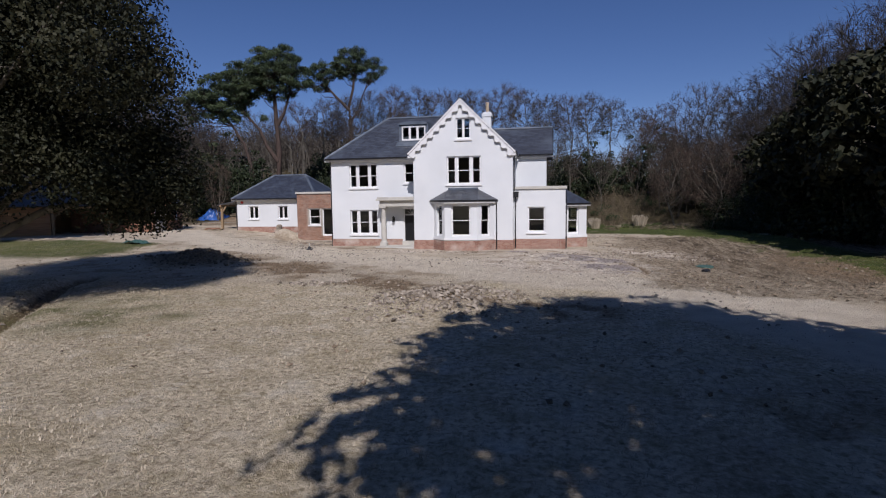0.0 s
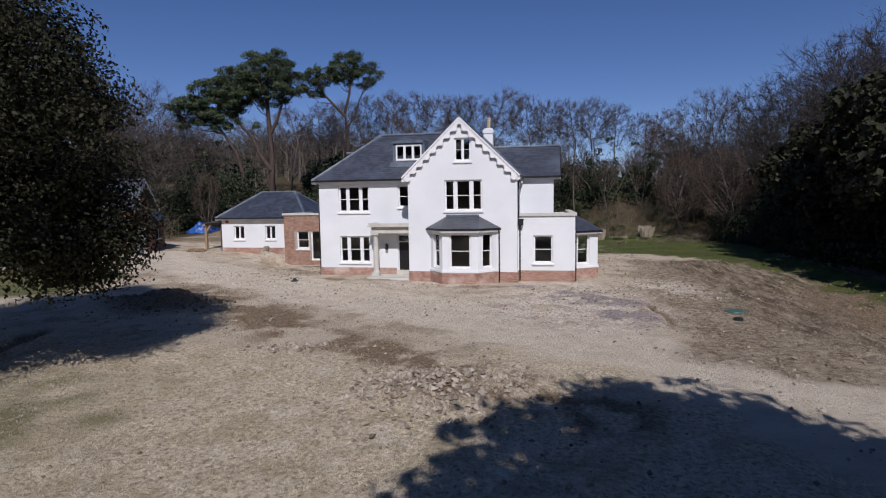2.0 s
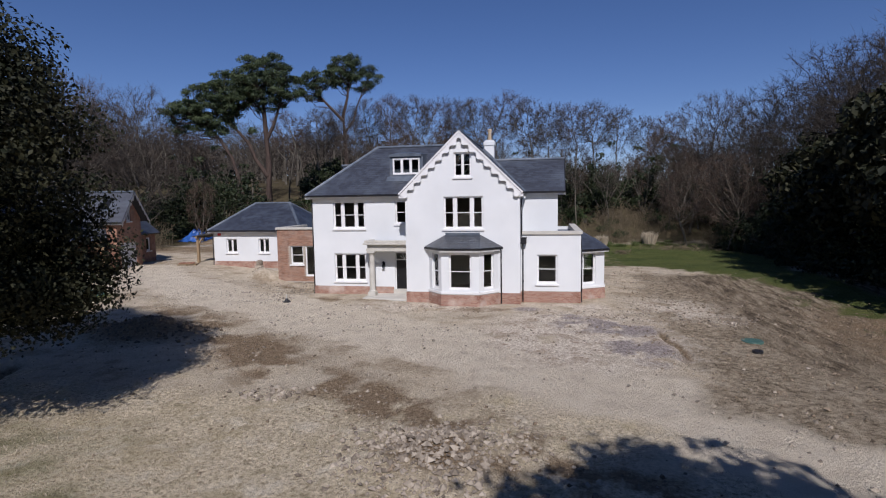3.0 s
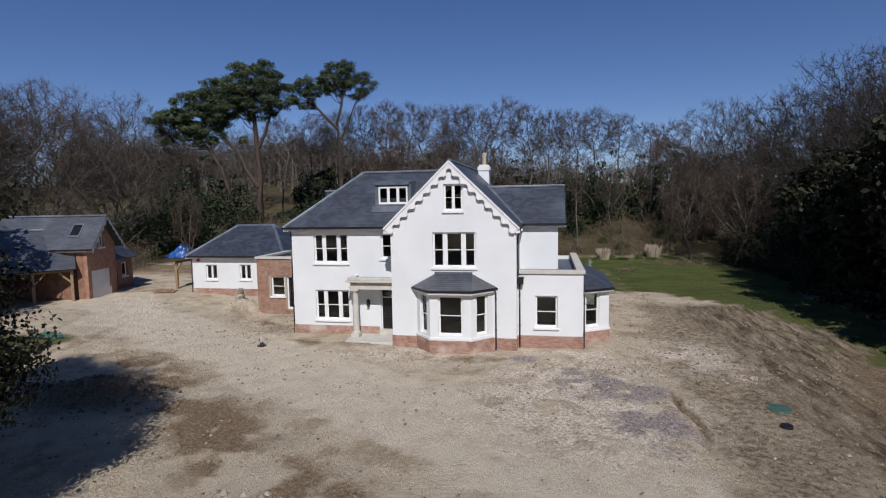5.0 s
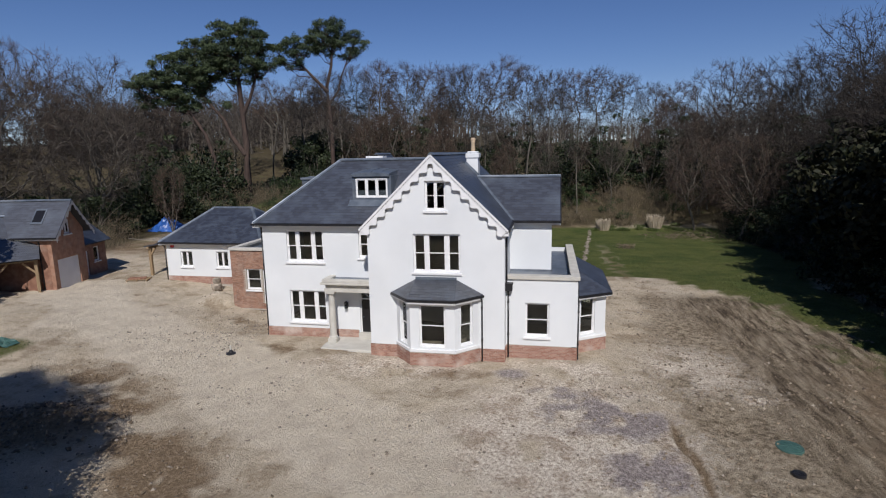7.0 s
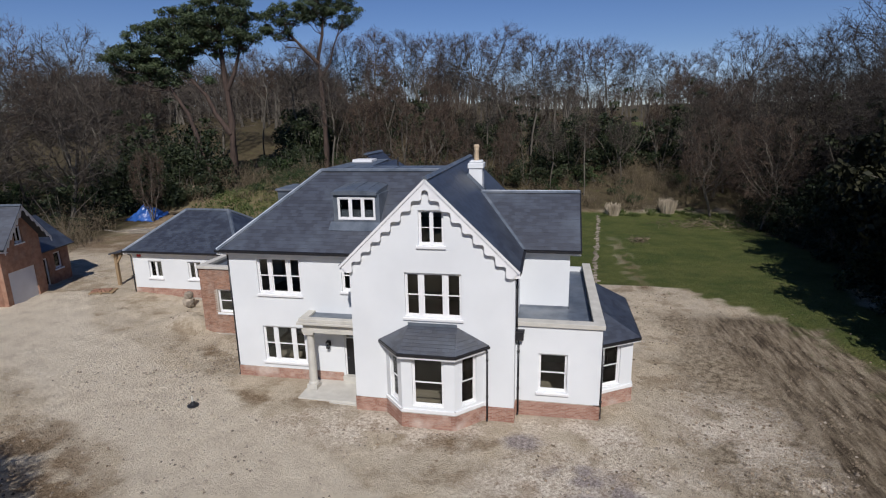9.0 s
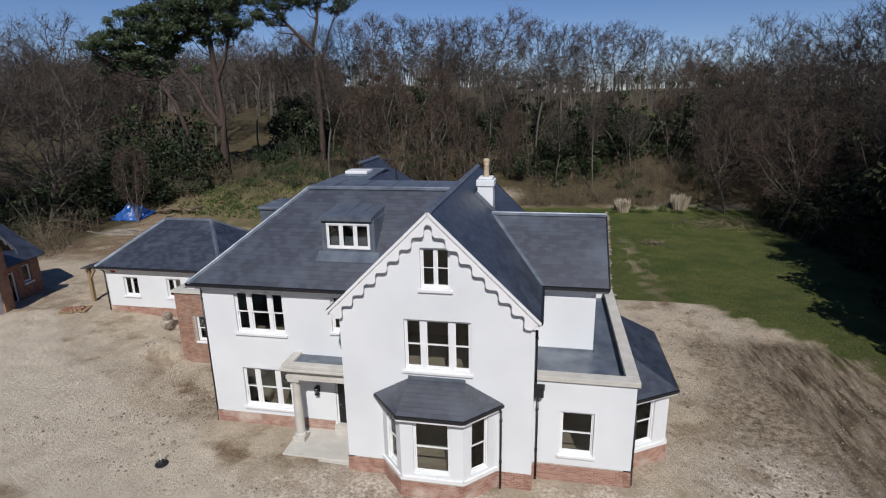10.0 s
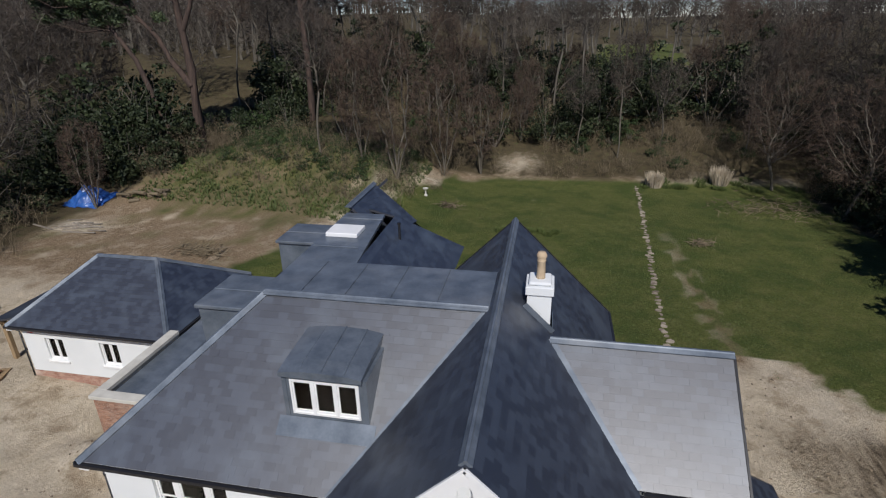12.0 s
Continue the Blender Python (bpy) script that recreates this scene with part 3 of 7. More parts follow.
    straw = over(straw, ramp(fine, [(0.3, (0.10, 0.11, 0.04)), (0.75, (0.24, 0.23, 0.10))]), ramp(mid, [(0.53, (0, 0, 0)), (0.8, (0.4, 0.4, 0.4))]))
    straw = over(straw, ramp(fine, [(0.28, (0.16, 0.12, 0.065)), (0.46, (0.44, 0.36, 0.225)), (0.7, (0.68, 0.57, 0.38))]), ramp(grain(0.55, 8, 0.7), [(0.47, (0, 0, 0)), (0.6, (0.75, 0.75, 0.75))]))
    straw = over(straw, ramp(fine, [(0.3, (0.5, 0.43, 0.32)), (0.6, (0.92, 0.83, 0.67))]), ramp(grain(0.9, 7, 0.65), [(0.54, (0, 0, 0)), (0.66, (0.7, 0.7, 0.7))]))
    lawn = ramp(fine, [(0.25, (0.042, 0.056, 0.014)), (0.5, (0.098, 0.114, 0.03)), (0.8, (0.165, 0.172, 0.06))])
    lawn = over(lawn, ramp(fine, [(0.25, (0.10, 0.098, 0.032)), (0.75, (0.22, 0.205, 0.085))]), ramp(mid, [(0.45, (0, 0, 0)), (0.72, (0.75, 0.75, 0.75))]))
    lawn = over(lawn, ramp(fine, [(0.25, (0.03, 0.05, 0.012)), (0.75, (0.085, 0.115, 0.03))]), ramp(broad, [(0.45, (0, 0, 0)), (0.62, (0.8, 0.8, 0.8))]))
    wood = ramp(mid, [(0.25, (0.035, 0.032, 0.016)), (0.55, (0.09, 0.07, 0.04)), (0.8, (0.075, 0.10, 0.03))])
    c = over(soil, smooth_soil, mask("drive", mid, 0.3))
    c = over(c, churned, mask("rough", mid, 0.4))
    c = over(c, tracked, mask("tracks", mid, 0.4))
    c = over(c, pale, mask("pale", mid))
    c = over(c, mauve, mask("gravel", mid, 0.45))
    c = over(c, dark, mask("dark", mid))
    tint = n.new("ShaderNodeMix")
    tint.data_type, tint.blend_type = "RGBA", "MULTIPLY"
    tint.inputs[0].default_value, tint.inputs[7].default_value = 1.0, (1.02, 1.03, 1.03, 1)
    link(c, tint.inputs[6])
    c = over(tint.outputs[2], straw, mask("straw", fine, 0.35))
    c = over(c, lawn, mask("lawn", fine, 0.35))
    c = over(c, wood, mask("woods", mid, 0.35))
    link(c, p.inputs["Base Color"])
    p.inputs["Roughness"].default_value, p.inputs["Specular IOR Level"].default_value = 0.95, 0.15
    s = n.new("ShaderNodeMath")
    s.operation = "MULTIPLY_ADD"
    link(fine, s.inputs[0])
    s.inputs[1].default_value = 1.6
    link(pebble, s.inputs[2])
    b = n.new("ShaderNodeBump")
    b.inputs["Strength"].default_value, b.inputs["Distance"].default_value = 1.0, 0.09
    link(s.outputs[0], b.inputs["Height"])
    link(b.outputs[0], p.inputs["Normal"])


earth()


# ---- the white house ----
YL, YG, YR = 40.7, 38.4, 39.15            # front faces: main block, gable, low side block
XL, XG0, XG1, XR = -16.73, -9.5, -2.36, 1.27
house = thing("house", "white-rendered two-storey house with dark slate roofs and a scalloped front gable", "house", at=(-8, 46, 0))
house.matrix_world = Matrix.Identity(4)
TRI = ((0.0, 0.235), (0.315, 0.685), (0.765, 1.0))   # three-light sash window


def house_wall(name, mp, u0, u1, z0, z1, ops=(), th=0.3, mat=RENDER):
    bm = bmesh.new()
    wall(bm, mp, u0, u1, z0, z1, th, ops)
    return part(name, bm, mat, house)


BRICKWORK = []      # faces that get bricks, last in the file


def plinth(mp, u0, u1, z1=0.58, d0=-0.03):
    bm = bmesh.new()
    box(bm, mp, u0, u1, d0 + 0.004, 0.26, -0.6, z1)
    p = part("plinth", bm, MORTAR, house, "red brick plinth with pale mortar splashes")
    BRICKWORK.append((p, lambda u, d, z: mp(u, d + d0 + 0.004, z), u0, u1, -0.15, z1 - 0.01, ()))
    return p


# main block, front
w1, w0, wd, ws = (-15.24, -12.97, 4.55, 6.42), (-15.24, -12.97, 0.92, 2.84), (-10.9, -9.62, 0.42, 2.95), (-10.82, -9.9, 4.85, 6.42)
house_wall("front_wall", south(YL), XL, XG0 + 0.3, 0.56, 6.62, [w1, w0, wd, ws])
plinth(south(YL), XL - 0.03, -11.0)
window(house, south(YL), *w1, TRI)
window(house, south(YL), *w0, TRI)
window(house, south(YL), *ws)
house_wall("side_wall", west(XL), YL + 0.3, 57.0, 0.56, 6.62)
plinth(west(XL), YL - 0.026, 57.0)
house_wall("back_wall", south(56.7), XL + 0.3, XG0, -0.3, 6.62)
# gable range
w2, w3 = (-7.05, -4.6, 4.62, 6.62), (-6.38, -5.31, 7.8, 9.3)
bay_hole = (-7.9, -3.8, 0.56, 3.4)
bm = bmesh.new()
wall(bm, south(YG), XG0, XG1, 0.56, 10.7, 0.3, [w2, w3, bay_hole])
for sx in (-1, 1):
    bmesh.ops.bisect_plane(bm, geom=bm.verts[:] + bm.edges[:] + bm.faces[:], plane_co=(-6.02 , 0, 10.4), plane_no=(sx * 0.975, 0, 1), clear_outer=True)
part("gable_wall", bm, RENDER, house)
window(house, south(YG), *w2, TRI)
window(house, south(YG), *w3, ((0, 0.46), (0.54, 1)), split=False, glazing=(0.5,))
plinth(south(YG), XG0 - 0.03, -7.95, 0.66)
plinth(south(YG), -3.72, XG1 + 0.03, 0.66)
house_wall("gable_side_wall", west(XG0), YG + 0.3, YL - 0.001, 0.56, 6.7)
house_wall("gable_side_wall", east(XG1), YG + 0.3, 51.0, 0.56, 6.7)
house_wall("back_wall", south(50.7), XG0, XG1 - 0.3, -0.3, 6.7)
bm = bmesh.new()
v = [bm.verts.new(p) for p in ((-9.4, 51.0, 6.7), (-2.5, 51.0, 6.7), (-6.02, 51.0, 10.3))]
bm.faces.new(v)
bmesh.ops.solidify(bm, geom=bm.faces[:], thickness=0.2)
part("rear_gable", bm, RENDER, house)
plinth(west(XG0), YG - 0.026, YL, 0.66)
plinth(east(XG1), YG - 0.026, YR, 0.66)
# side block with its flat lead roof and stone coping
w4 = (-1.36, -0.13, 1.15, 2.97)
house_wall("side_block_wall", south(YR), XG1, XR, 0.66, 4.22, [w4])
bay2_hole = (41.0, 46.6, 0.66, 3.0)
house_wall("side_block_wall", east(XR), YR + 0.3, 49.0, 0.66, 4.22, [bay2_hole])
house_wall("side_block_wall", south(48.7), XG1, XR - 0.3, -0.3, 4.22)
window(house, south(YR), *w4)
plinth(south(YR), XG1 + 0.03, XR + 0.03, 0.7)
plinth(east(XR), YR - 0.026, 40.3, 0.7)
bm = bmesh.new()
slab(bm, [(XG1 + 0.002, YR + 0.3, 4.0), (XR - 0.3, YR + 0.3, 4.0), (XR - 0.3, 48.7, 4.0), (XG1 + 0.002, 48.7, 4.0)], 0.15)
part("flat_roof", bm, LEAD, house, "grey lead flat roof")
bm = bmesh.new()
box(bm, plain, XG1 + 0.01, XR + 0.1, YR - 0.1, YR + 0.36, 4.22, 4.42, 0.015)
box(bm, plain, XR - 0.36, XR + 0.1, YR + 0.362, 49.05, 4.22, 4.42, 0.015)
part("coping", bm, STONE, house, "pale cast-stone parapet coping")
bm = bmesh.new()
box(bm, plain, XG1 + 0.02, XR - 0.301, YR + 0.301, YR + 0.33, 4.0, 4.21)
box(bm, plain, XR - 0.33, XR - 0.301, YR + 0.33, 48.6, 4.0, 4.21)
part("flashing", bm, BLACK, house)
# upper side block
XU, YU = -0.06, 42.2
house_wall("upper_wall", south(YU), XG1, XU, 4.0, 6.75)
house_wall("upper_wall", east(XU), YU + 0.3, 47.6, 4.0, 6.75)
bm = bmesh.new()
v = [bm.verts.new(p) for p in ((XU, YU, 6.75), (XU, 47.6, 6.75), (XU, 44.9, 9.05), (XU - 0.3, YU, 6.75), (XU - 0.3, 47.6, 6.75), (XU - 0.3, 44.9, 9.05))]
for f in ((0, 1, 2), (5, 4, 3), (0, 3, 4, 1), (1, 4, 5, 2), (2, 5, 3, 0)):
    bm.faces.new([v[i] for i in f])
part("upper_gable", bm, RENDER, house)
bm = bmesh.new()
box(bm, plain, XG1 + 0.01, XU + 0.03, YU - 0.03, YU - 0.002, 4.0, 4.1)
box(bm, plain, XU + 0.002, XU + 0.03, YU - 0.03, 47.6, 4.0, 4.1)
part("flashing", bm, LEAD, house)
# floors and the cross walls inside
for z in (0.2, 3.55):
    bm = bmesh.new()
    box(bm, plain, XL + 0.31, XG0 - 0.01, YL + 0.31, 56.6, z, z + 0.2)
    box(bm, plain, XG0 + 0.31, XG1 - 0.31, YG + 0.31, 50.6, z, z + 0.2)
    part("floor", bm, FLOORING, house)
bm = bmesh.new()
box(bm, plain, XG1 + 0.01, XR - 0.31, YR + 0.31, 48.6, 0.2, 0.4)
part("floor", bm, FLOORING, house)
bm = bmesh.new()
box(bm, plain, XL + 0.31, XG0 - 0.02, 45.4, 45.5, 0.42, 6.6)
box(bm, plain, XG0 + 0.32, XG1 - 0.32, 43.4, 43.5, 0.42, 6.7)
box(bm, plain, -11.2, -11.1, YL + 0.32, 45.38, 0.42, 6.6)
box(bm, plain, XG1 + 0.02, XR - 0.32, 43.8, 43.9, 0.42, 3.8)
part("partition", bm, PLASTER, house)
bm = bmesh.new()
box(bm, plain, XL + 0.31, XG0 - 0.01, YL + 0.31, 56.6, 6.66, 6.74)
box(bm, plain, XG0 + 0.31, XG1 - 0.31, YG + 0.31, 50.6, 6.72, 6.78)
part("upper_ceiling", bm, PLASTER, house)

# roofs
EZ, RZ = 6.85, 10.35
XE, YE = -17.1, 40.35                     # eave lines, west and south
XH, YH = -13.08, 44.38                    # top of the hip
GXM, GZ = -6.02, 10.62                    # gable ridge
GF, GB = 38.2, 51.2
GE0, GE1, GEZ = -9.84, -2.2, 6.88         # gable eaves
slated(house, [(XE, YE, EZ), (GE0, YE, EZ), (-6.3, YH, RZ), (XH, YH, RZ)], near=lambda p: -8.9 < p.x and p.z > 8.75)
slated(house, [(XE, 57.3, EZ), (XE, YE, EZ), (XH, YH, RZ), (XH, 57.3, RZ)])
slated(house, [(GE0, YE, GEZ), (GE0, GF, GEZ), (GXM, GF, GZ), (GXM, YH, GZ), (-6.3, YH, RZ)], near=lambda p: p.z > 9.7 and p.y < 41.5)
slated(house, [(-8.5, GB, 8.15), (-8.5, 46.7, 8.15), (-6.3, 46.7, RZ), (GXM, 46.7, GZ), (GXM, GB, GZ)])
slated(house, [(-6.3, 46.7, RZ), (-6.3, YH, RZ), (GXM, YH, GZ), (GXM, 46.7, GZ)])
slated(house, [(GE1, GF, GEZ), (GE1, GB, GEZ), (GXM, GB, GZ), (GXM, GF, GZ)], near=lambda p: p.z > 9.85 and p.y < 41.0)
slated(house, [(-8.5, 46.7, 8.15), (-8.5, 54.0, 8.15), (-11.05, 51.7, RZ), (-11.05, 46.7, RZ)])
slated(house, [(-11.5, 51.75, 9.3), (-11.0, 55.2, 8.87), (XH, 55.2, 10.7), (XH, 51.75, 10.7)])
bm = bmesh.new()
slab(bm, [(-11.05, 51.7, RZ - 0.03), (-8.5, 54.0, 8.12), (-11.0, 55.2, 8.5), (-12.9, 53.0, 10.2)], 0.08)
part("rear_slope", bm, UNDER, house)
# upper side block: eave y 41.9, ridge y 44.9
slated(house, [(GE1 - 0.02, 41.9, 6.9), (0.42, 41.9, 6.9), (0.42, 44.9, 9.22), (-4.55, 44.9, 9.22)], near=lambda p: p.x > -0.8 and p.z > 8.4)
slated(house, [(0.42, 47.9, 6.9), (GE1, 47.9, 6.9), (-4.55, 44.9, 9.22), (0.42, 44.9, 9.22)])
# lead crown, strip and skylight
bm = bmesh.new()
slab(bm, [(XH - 0.1, YH - 0.1, RZ + 0.03), (-6.28, YH - 0.1, RZ + 0.03), (-6.28, 46.75, RZ + 0.03), (XH - 0.1, 46.75, RZ + 0.03)], 0.12)
slab(bm, [(XH - 0.1, 46.752, RZ + 0.03), (-11.0, 46.752, RZ + 0.03), (-11.5, 51.7, RZ + 0.03), (XH - 0.1, 51.7, RZ + 0.03)], 0.12)
for x in (-12.0, -10.6, -9.2, -7.8):
    rod(bm, (x, YH, RZ + 0.045), (x, 46.7, RZ + 0.045), 0.022, 6)
for y in (48.0, 51.0):
    rod(bm, (XH, y, RZ + 0.045), (-11.4, y, RZ + 0.045), 0.022, 6)
part("lead_crown", bm, LEAD, house, "grey lead flat crown of the roof")
bm = bmesh.new()
box(bm, plain, -13.0, -11.75, 48.9, 49.9, RZ + 0.03, RZ + 0.2, 0.03)
part("skylight", bm, PAINT, house, "white flat rooflight")
bm = bmesh.new()
v = [bm.verts.new(p) for p in ((XE + 0.4, 55.0, EZ), (-9.4, 55.0, EZ), (-9.4, 55.0, 7.5), (XH, 55.0, 10.6))]
bm.faces.new(v)
bmesh.ops.solidify(bm, geom=bm.faces[:], thickness=0.15)
part("rear_gable", bm, RENDER, house)


def lead_line(name, a, b, width=0.26, lift=0.045, parent=house):
    """A lead roll with a wing on either side along a ridge, hip or valley."""
    a, b = Vector(a), Vector(b)
    e = (b - a).normalized()
    s = e.cross((0, 0, 1)).normalized()
    up = s.cross(e)
    bm = bmesh.new()
    prof = [(-width / 2, -0.075), (-0.05, 0.0), (-0.03, 0.035), (0.03, 0.035), (0.05, 0.0), (width / 2, -0.075), (width / 2, -0.1), (-width / 2, -0.1)]
    rings = [[bm.verts.new(p + s * q[0] + up * (q[1] + lift)) for q in prof] for p in (a, b)]
    for i in range(len(prof)):
        j = (i + 1) % len(prof)
        bm.faces.new([rings[0][i], rings[0][j], rings[1][j], rings[1][i]])
    bm.faces.new(rings[0][::-1])
    bm.faces.new(rings[1])
    return part(name, bm, LEAD, parent)


lead_line("hip_roll", (XE, YE, EZ), (XH, YH, RZ), 0.3)
lead_line("ridge_roll", (GXM, GF + 0.05, GZ), (GXM, GB, GZ), 0.27)
lead_line("ridge_roll", (-4.55, 44.9, 9.22), (0.42, 44.9, 9.22), 0.3)
lead_line("ridge_roll", (XH, 51.6, 10.7), (XH, 55.2, 10.7), 0.3)
lead_line("crown_edge", (XH, YH, RZ), (-6.3, YH, RZ), 0.3, 0.06)


def valley(a, b, c, width=0.26, parent=house):
    """A lead strip along a-b, lying in the slope through c."""
    a, b, c = Vector(a), Vector(b), Vector(c)
    n = (b - a).cross(c - a).normalized()
    n = n if n.z > 0 else -n
    s = n.cross((b - a).normalized()) * (width / 2)
    bm = bmesh.new()
    slab(bm, [a - s + n * 0.032, b - s + n * 0.032, b + s + n * 0.032, a + s + n * 0.032], 0.03)
    return part("valley_lead", bm, LEAD, parent)


valley((GE0, YE, EZ), (-6.3, YH, RZ), (XE, YE, EZ), 0.16)
valley((GE1 - 0.02, 41.9, 6.9), (-4.55, 44.9, 9.22), (0.4, 41.9, 6.9), 0.22)
# verge slips
for a, b in (((0.42, 41.9, 6.9), (0.42, 44.9, 9.22)), ((0.42, 47.9, 6.9), (0.42, 44.9, 9.22)), ((GE1, GB, GEZ), (GXM, GB, GZ)), ((-8.5, GB, 8.15), (GXM, GB, GZ))):
    bm = bmesh.new()
    bar(bm, Vector(a) + Vector((0, 0, -0.06)), Vector(b) + Vector((0, 0, -0.06)), 0.06, 0.16)
    part("verge", bm, BLACK, house)

# gable bargeboards, scalloped
def bargeboard(sign):
    foot = Vector((GE0 - 0.02 if sign < 0 else GE1 + 0.02, GF, GEZ - 0.02))
    top = Vector((GXM, GF, GZ - 0.02))
    e = (top - foot)
    length = e.length
    e.normalize()
    down = Vector((-e.z * -sign, 0, e.x * -sign))
    if down.z > 0:
        down = -down
    bm = bmesh.new()
    n, waves = 120, 8.5
    rows = []
    for i in range(n + 1):
        s = i / n * length
        w = 0.38 + 0.1 * math.sin(2 * math.pi * waves * i / n - 0.6) ** 1
        w += 0.10 * smooth(0.55, 0.0, s)
        lowx = foot + e * s + down * w
        if sign * (lowx.x - GXM) < 0:
            lowx.x = GXM
        rows.append((foot + e * s, lowx))
    f = [[bm.verts.new(p + Vector((0, dy, 0))) for pair in rows for p in pair] for dy in (0.0, 0.05)]
    for i in range(n):
        for q, flip in ((f[0], False), (f[1], True)):
            bm.faces.new([q[2 * i], q[2 * i + 1], q[2 * i + 3], q[2 * i + 2]])
        bm.faces.new([f[0][2 * i + 1], f[1][2 * i + 1], f[1][2 * i + 3], f[0][2 * i + 3]])
        bm.faces.new([f[0][2 * i], f[0][2 * i + 2], f[1][2 * i + 2], f[1][2 * i]])
    bm.faces.new([f[0][0], f[1][0], f[1][1], f[0][1]])
    part("bargeboard", bm, PAINT, house, "white scalloped bargeboard")
    bm = bmesh.new()          # moulding along the top edge
    bar(bm, foot + Vector((0, -0.02, -0.05)), top + Vector((0, -0.02, -0.05)), 0.05, 0.1)
    part("moulding", bm, PAINT, house)
    bm = bmesh.new()          # boxed foot
    box(bm, plain, foot.x - 0.02 if sign < 0 else foot.x - 0.42, foot.x + 0.42 if sign < 0 else foot.x + 0.02, GF + 0.06, YG - 0.002, GEZ - 0.32, GEZ - 0.12)
    part("eave_box", bm, PAINT, house)
    bm = bmesh.new()          # soffit of the overhang
    a, b = foot + down * 0.12, top + down * 0.12
    v = [bm.verts.new(p) for p in (a + Vector((0, 0.05, 0)), b + Vector((0, 0.05, 0)), b + Vector((0, YG - GF, 0)), a + Vector((0, YG - GF, 0)))]
    bm.faces.new(v)
    bmesh.ops.solidify(bm, geom=bm.faces[:], thickness=0.02)
    part("soffit", bm, PAINT, house)


bargeboard(-1)
bargeboard(1)


# gutters, fascias and pipes
def gutter(a, b, inward, parent=house):
    a, b, inward = Vector(a), Vector(b), Vector(inward)
    bm = bmesh.new()
    bar(bm, a - Vector((0, 0, 0.07)), b - Vector((0, 0, 0.07)), 0.12, 0.1)
    g = part("gutter", bm, BLACK, parent)
    bm = bmesh.new()
    bar(bm, a + inward * 0.09 - Vector((0, 0, 0.12)), b + inward * 0.09 - Vector((0, 0, 0.12)), 0.03, 0.24)
    bar(bm, a + inward * 0.24 - Vector((0, 0, 0.235)), b + inward * 0.24 - Vector((0, 0, 0.235)), 0.28, 0.02)
    part("fascia", bm, PAINT, parent)
    return g


gutter((XE - 0.05, YE - 0.05, EZ), (GE0 - 0.05, YE - 0.05, EZ), (0, 1, 0))
gutter((XE - 0.05, 57, EZ), (XE - 0.05, YE - 0.05, EZ), (1, 0, 0))
gutter((GE0 - 0.05, GF + 0.12, GEZ), (GE0 - 0.05, YE - 0.1, GEZ), (1, 0, 0))
gutter((GE1 + 0.05, GF + 0.12, GEZ), (GE1 + 0.05, 41.8, GEZ), (-1, 0, 0))
gutter((GE1 + 0.12, 41.85, 6.9), (0.42, 41.85, 6.9), (0, 1, 0))
gutter((GE1 + 0.05, 48.0, GEZ), (GE1 + 0.05, GB, GEZ), (-1, 0, 0))


def pipe(pts, r=0.042, name="downpipe", parent=house):
    bm = bmesh.new()
    for a, b in zip(pts, pts[1:]):
        rod(bm, a, b, r, 10)
    a, b = Vector(pts[-2]), Vector(pts[-1])
    if abs(a.z - b.z) > 1.5:
        z = a.z - 0.3
        while z > b.z + 0.3:
            rod(bm, (a.x, a.y, z), (a.x, a.y, z - 0.1), r * 1.35, 10)
            z -= 1.75
    rod(bm, b, b + Vector((0, -0.1, -0.08)), r, 10)
    return part(name, bm, BLACK, parent, smooth=True)


pipe([(GE1 + 0.05, 38.3, 6.75), (XG1 + 0.06, 38.85, 6.35), (XG1 + 0.06, 38.95, 4.2)])
bm = bmesh.new()
box(bm, plain, XG1 - 0.02, XG1 + 0.36, 38.78, 39.1, 3.66, 4.0, 0.03)
box(bm, plain, XG1 - 0.05, XG1 + 0.39, 38.75, 39.12, 4.0, 4.06, 0.01)
part("hopper_head", bm, BLACK, house, "black cast rainwater hopper")
pipe([(XG1 + 0.14, 38.98, 3.7), (XG1 + 0.14, 39.06, 3.4), (XG1 + 0.14, 39.06, 0.15)])
pipe([(-3.55, 38.15, 3.48), (-3.5, 38.32, 3.25), (-3.5, 38.32, 0.12)])
pipe([(XR + 0.08, 40.2, 3.05), (XR + 0.06, 39.3, 2.9), (XR + 0.06, 39.3, 0.12)])
pipe([(XL - 0.07, 40.65, 6.7), (XL - 0.07, 40.75, 6.4), (XL - 0.07, 40.75, 0.12)])

# canted front bay
BAY = [(-8.02, YG), (-7.05, 37.35), (-4.75, 37.35), (-3.68, YG)]
for i, (a, b) in enumerate(zip(BAY, BAY[1:])):
    mp, length = between(a, b)
    op = ((length - 1.36) / 2, (length + 1.36) / 2, 0.98, 3.2) if i == 1 else (length * 0.24, length * 0.76, 0.98, 3.2)
    bm = bmesh.new()
    wall(bm, mp, 0, length, 0.72, 3.5, 0.22, [op])
    part("bay_wall", bm, RENDER, house)
    window(house, mp, *op, sill=False, reveal=0.08)
    bm = bmesh.new()
    box(bm, mp, -0.04, length + 0.04, -0.07, 0.0, 0.72, 0.86)
    part("bay_sill", bm, PAINT, house)
    plinth(mp, -0.02, length + 0.02, 0.7, -0.05)
eave = [(-8.3, YG, 3.52), (-7.1, 37.05, 3.52), (-4.68, 37.05, 3.52), (-3.42, YG, 3.52)]
tl, tr = (-6.95, YG, 4.26), (-4.8, YG, 4.26)
slated(house, [eave[0], eave[1], tl], "bay_roof", 0.25, 0.19)
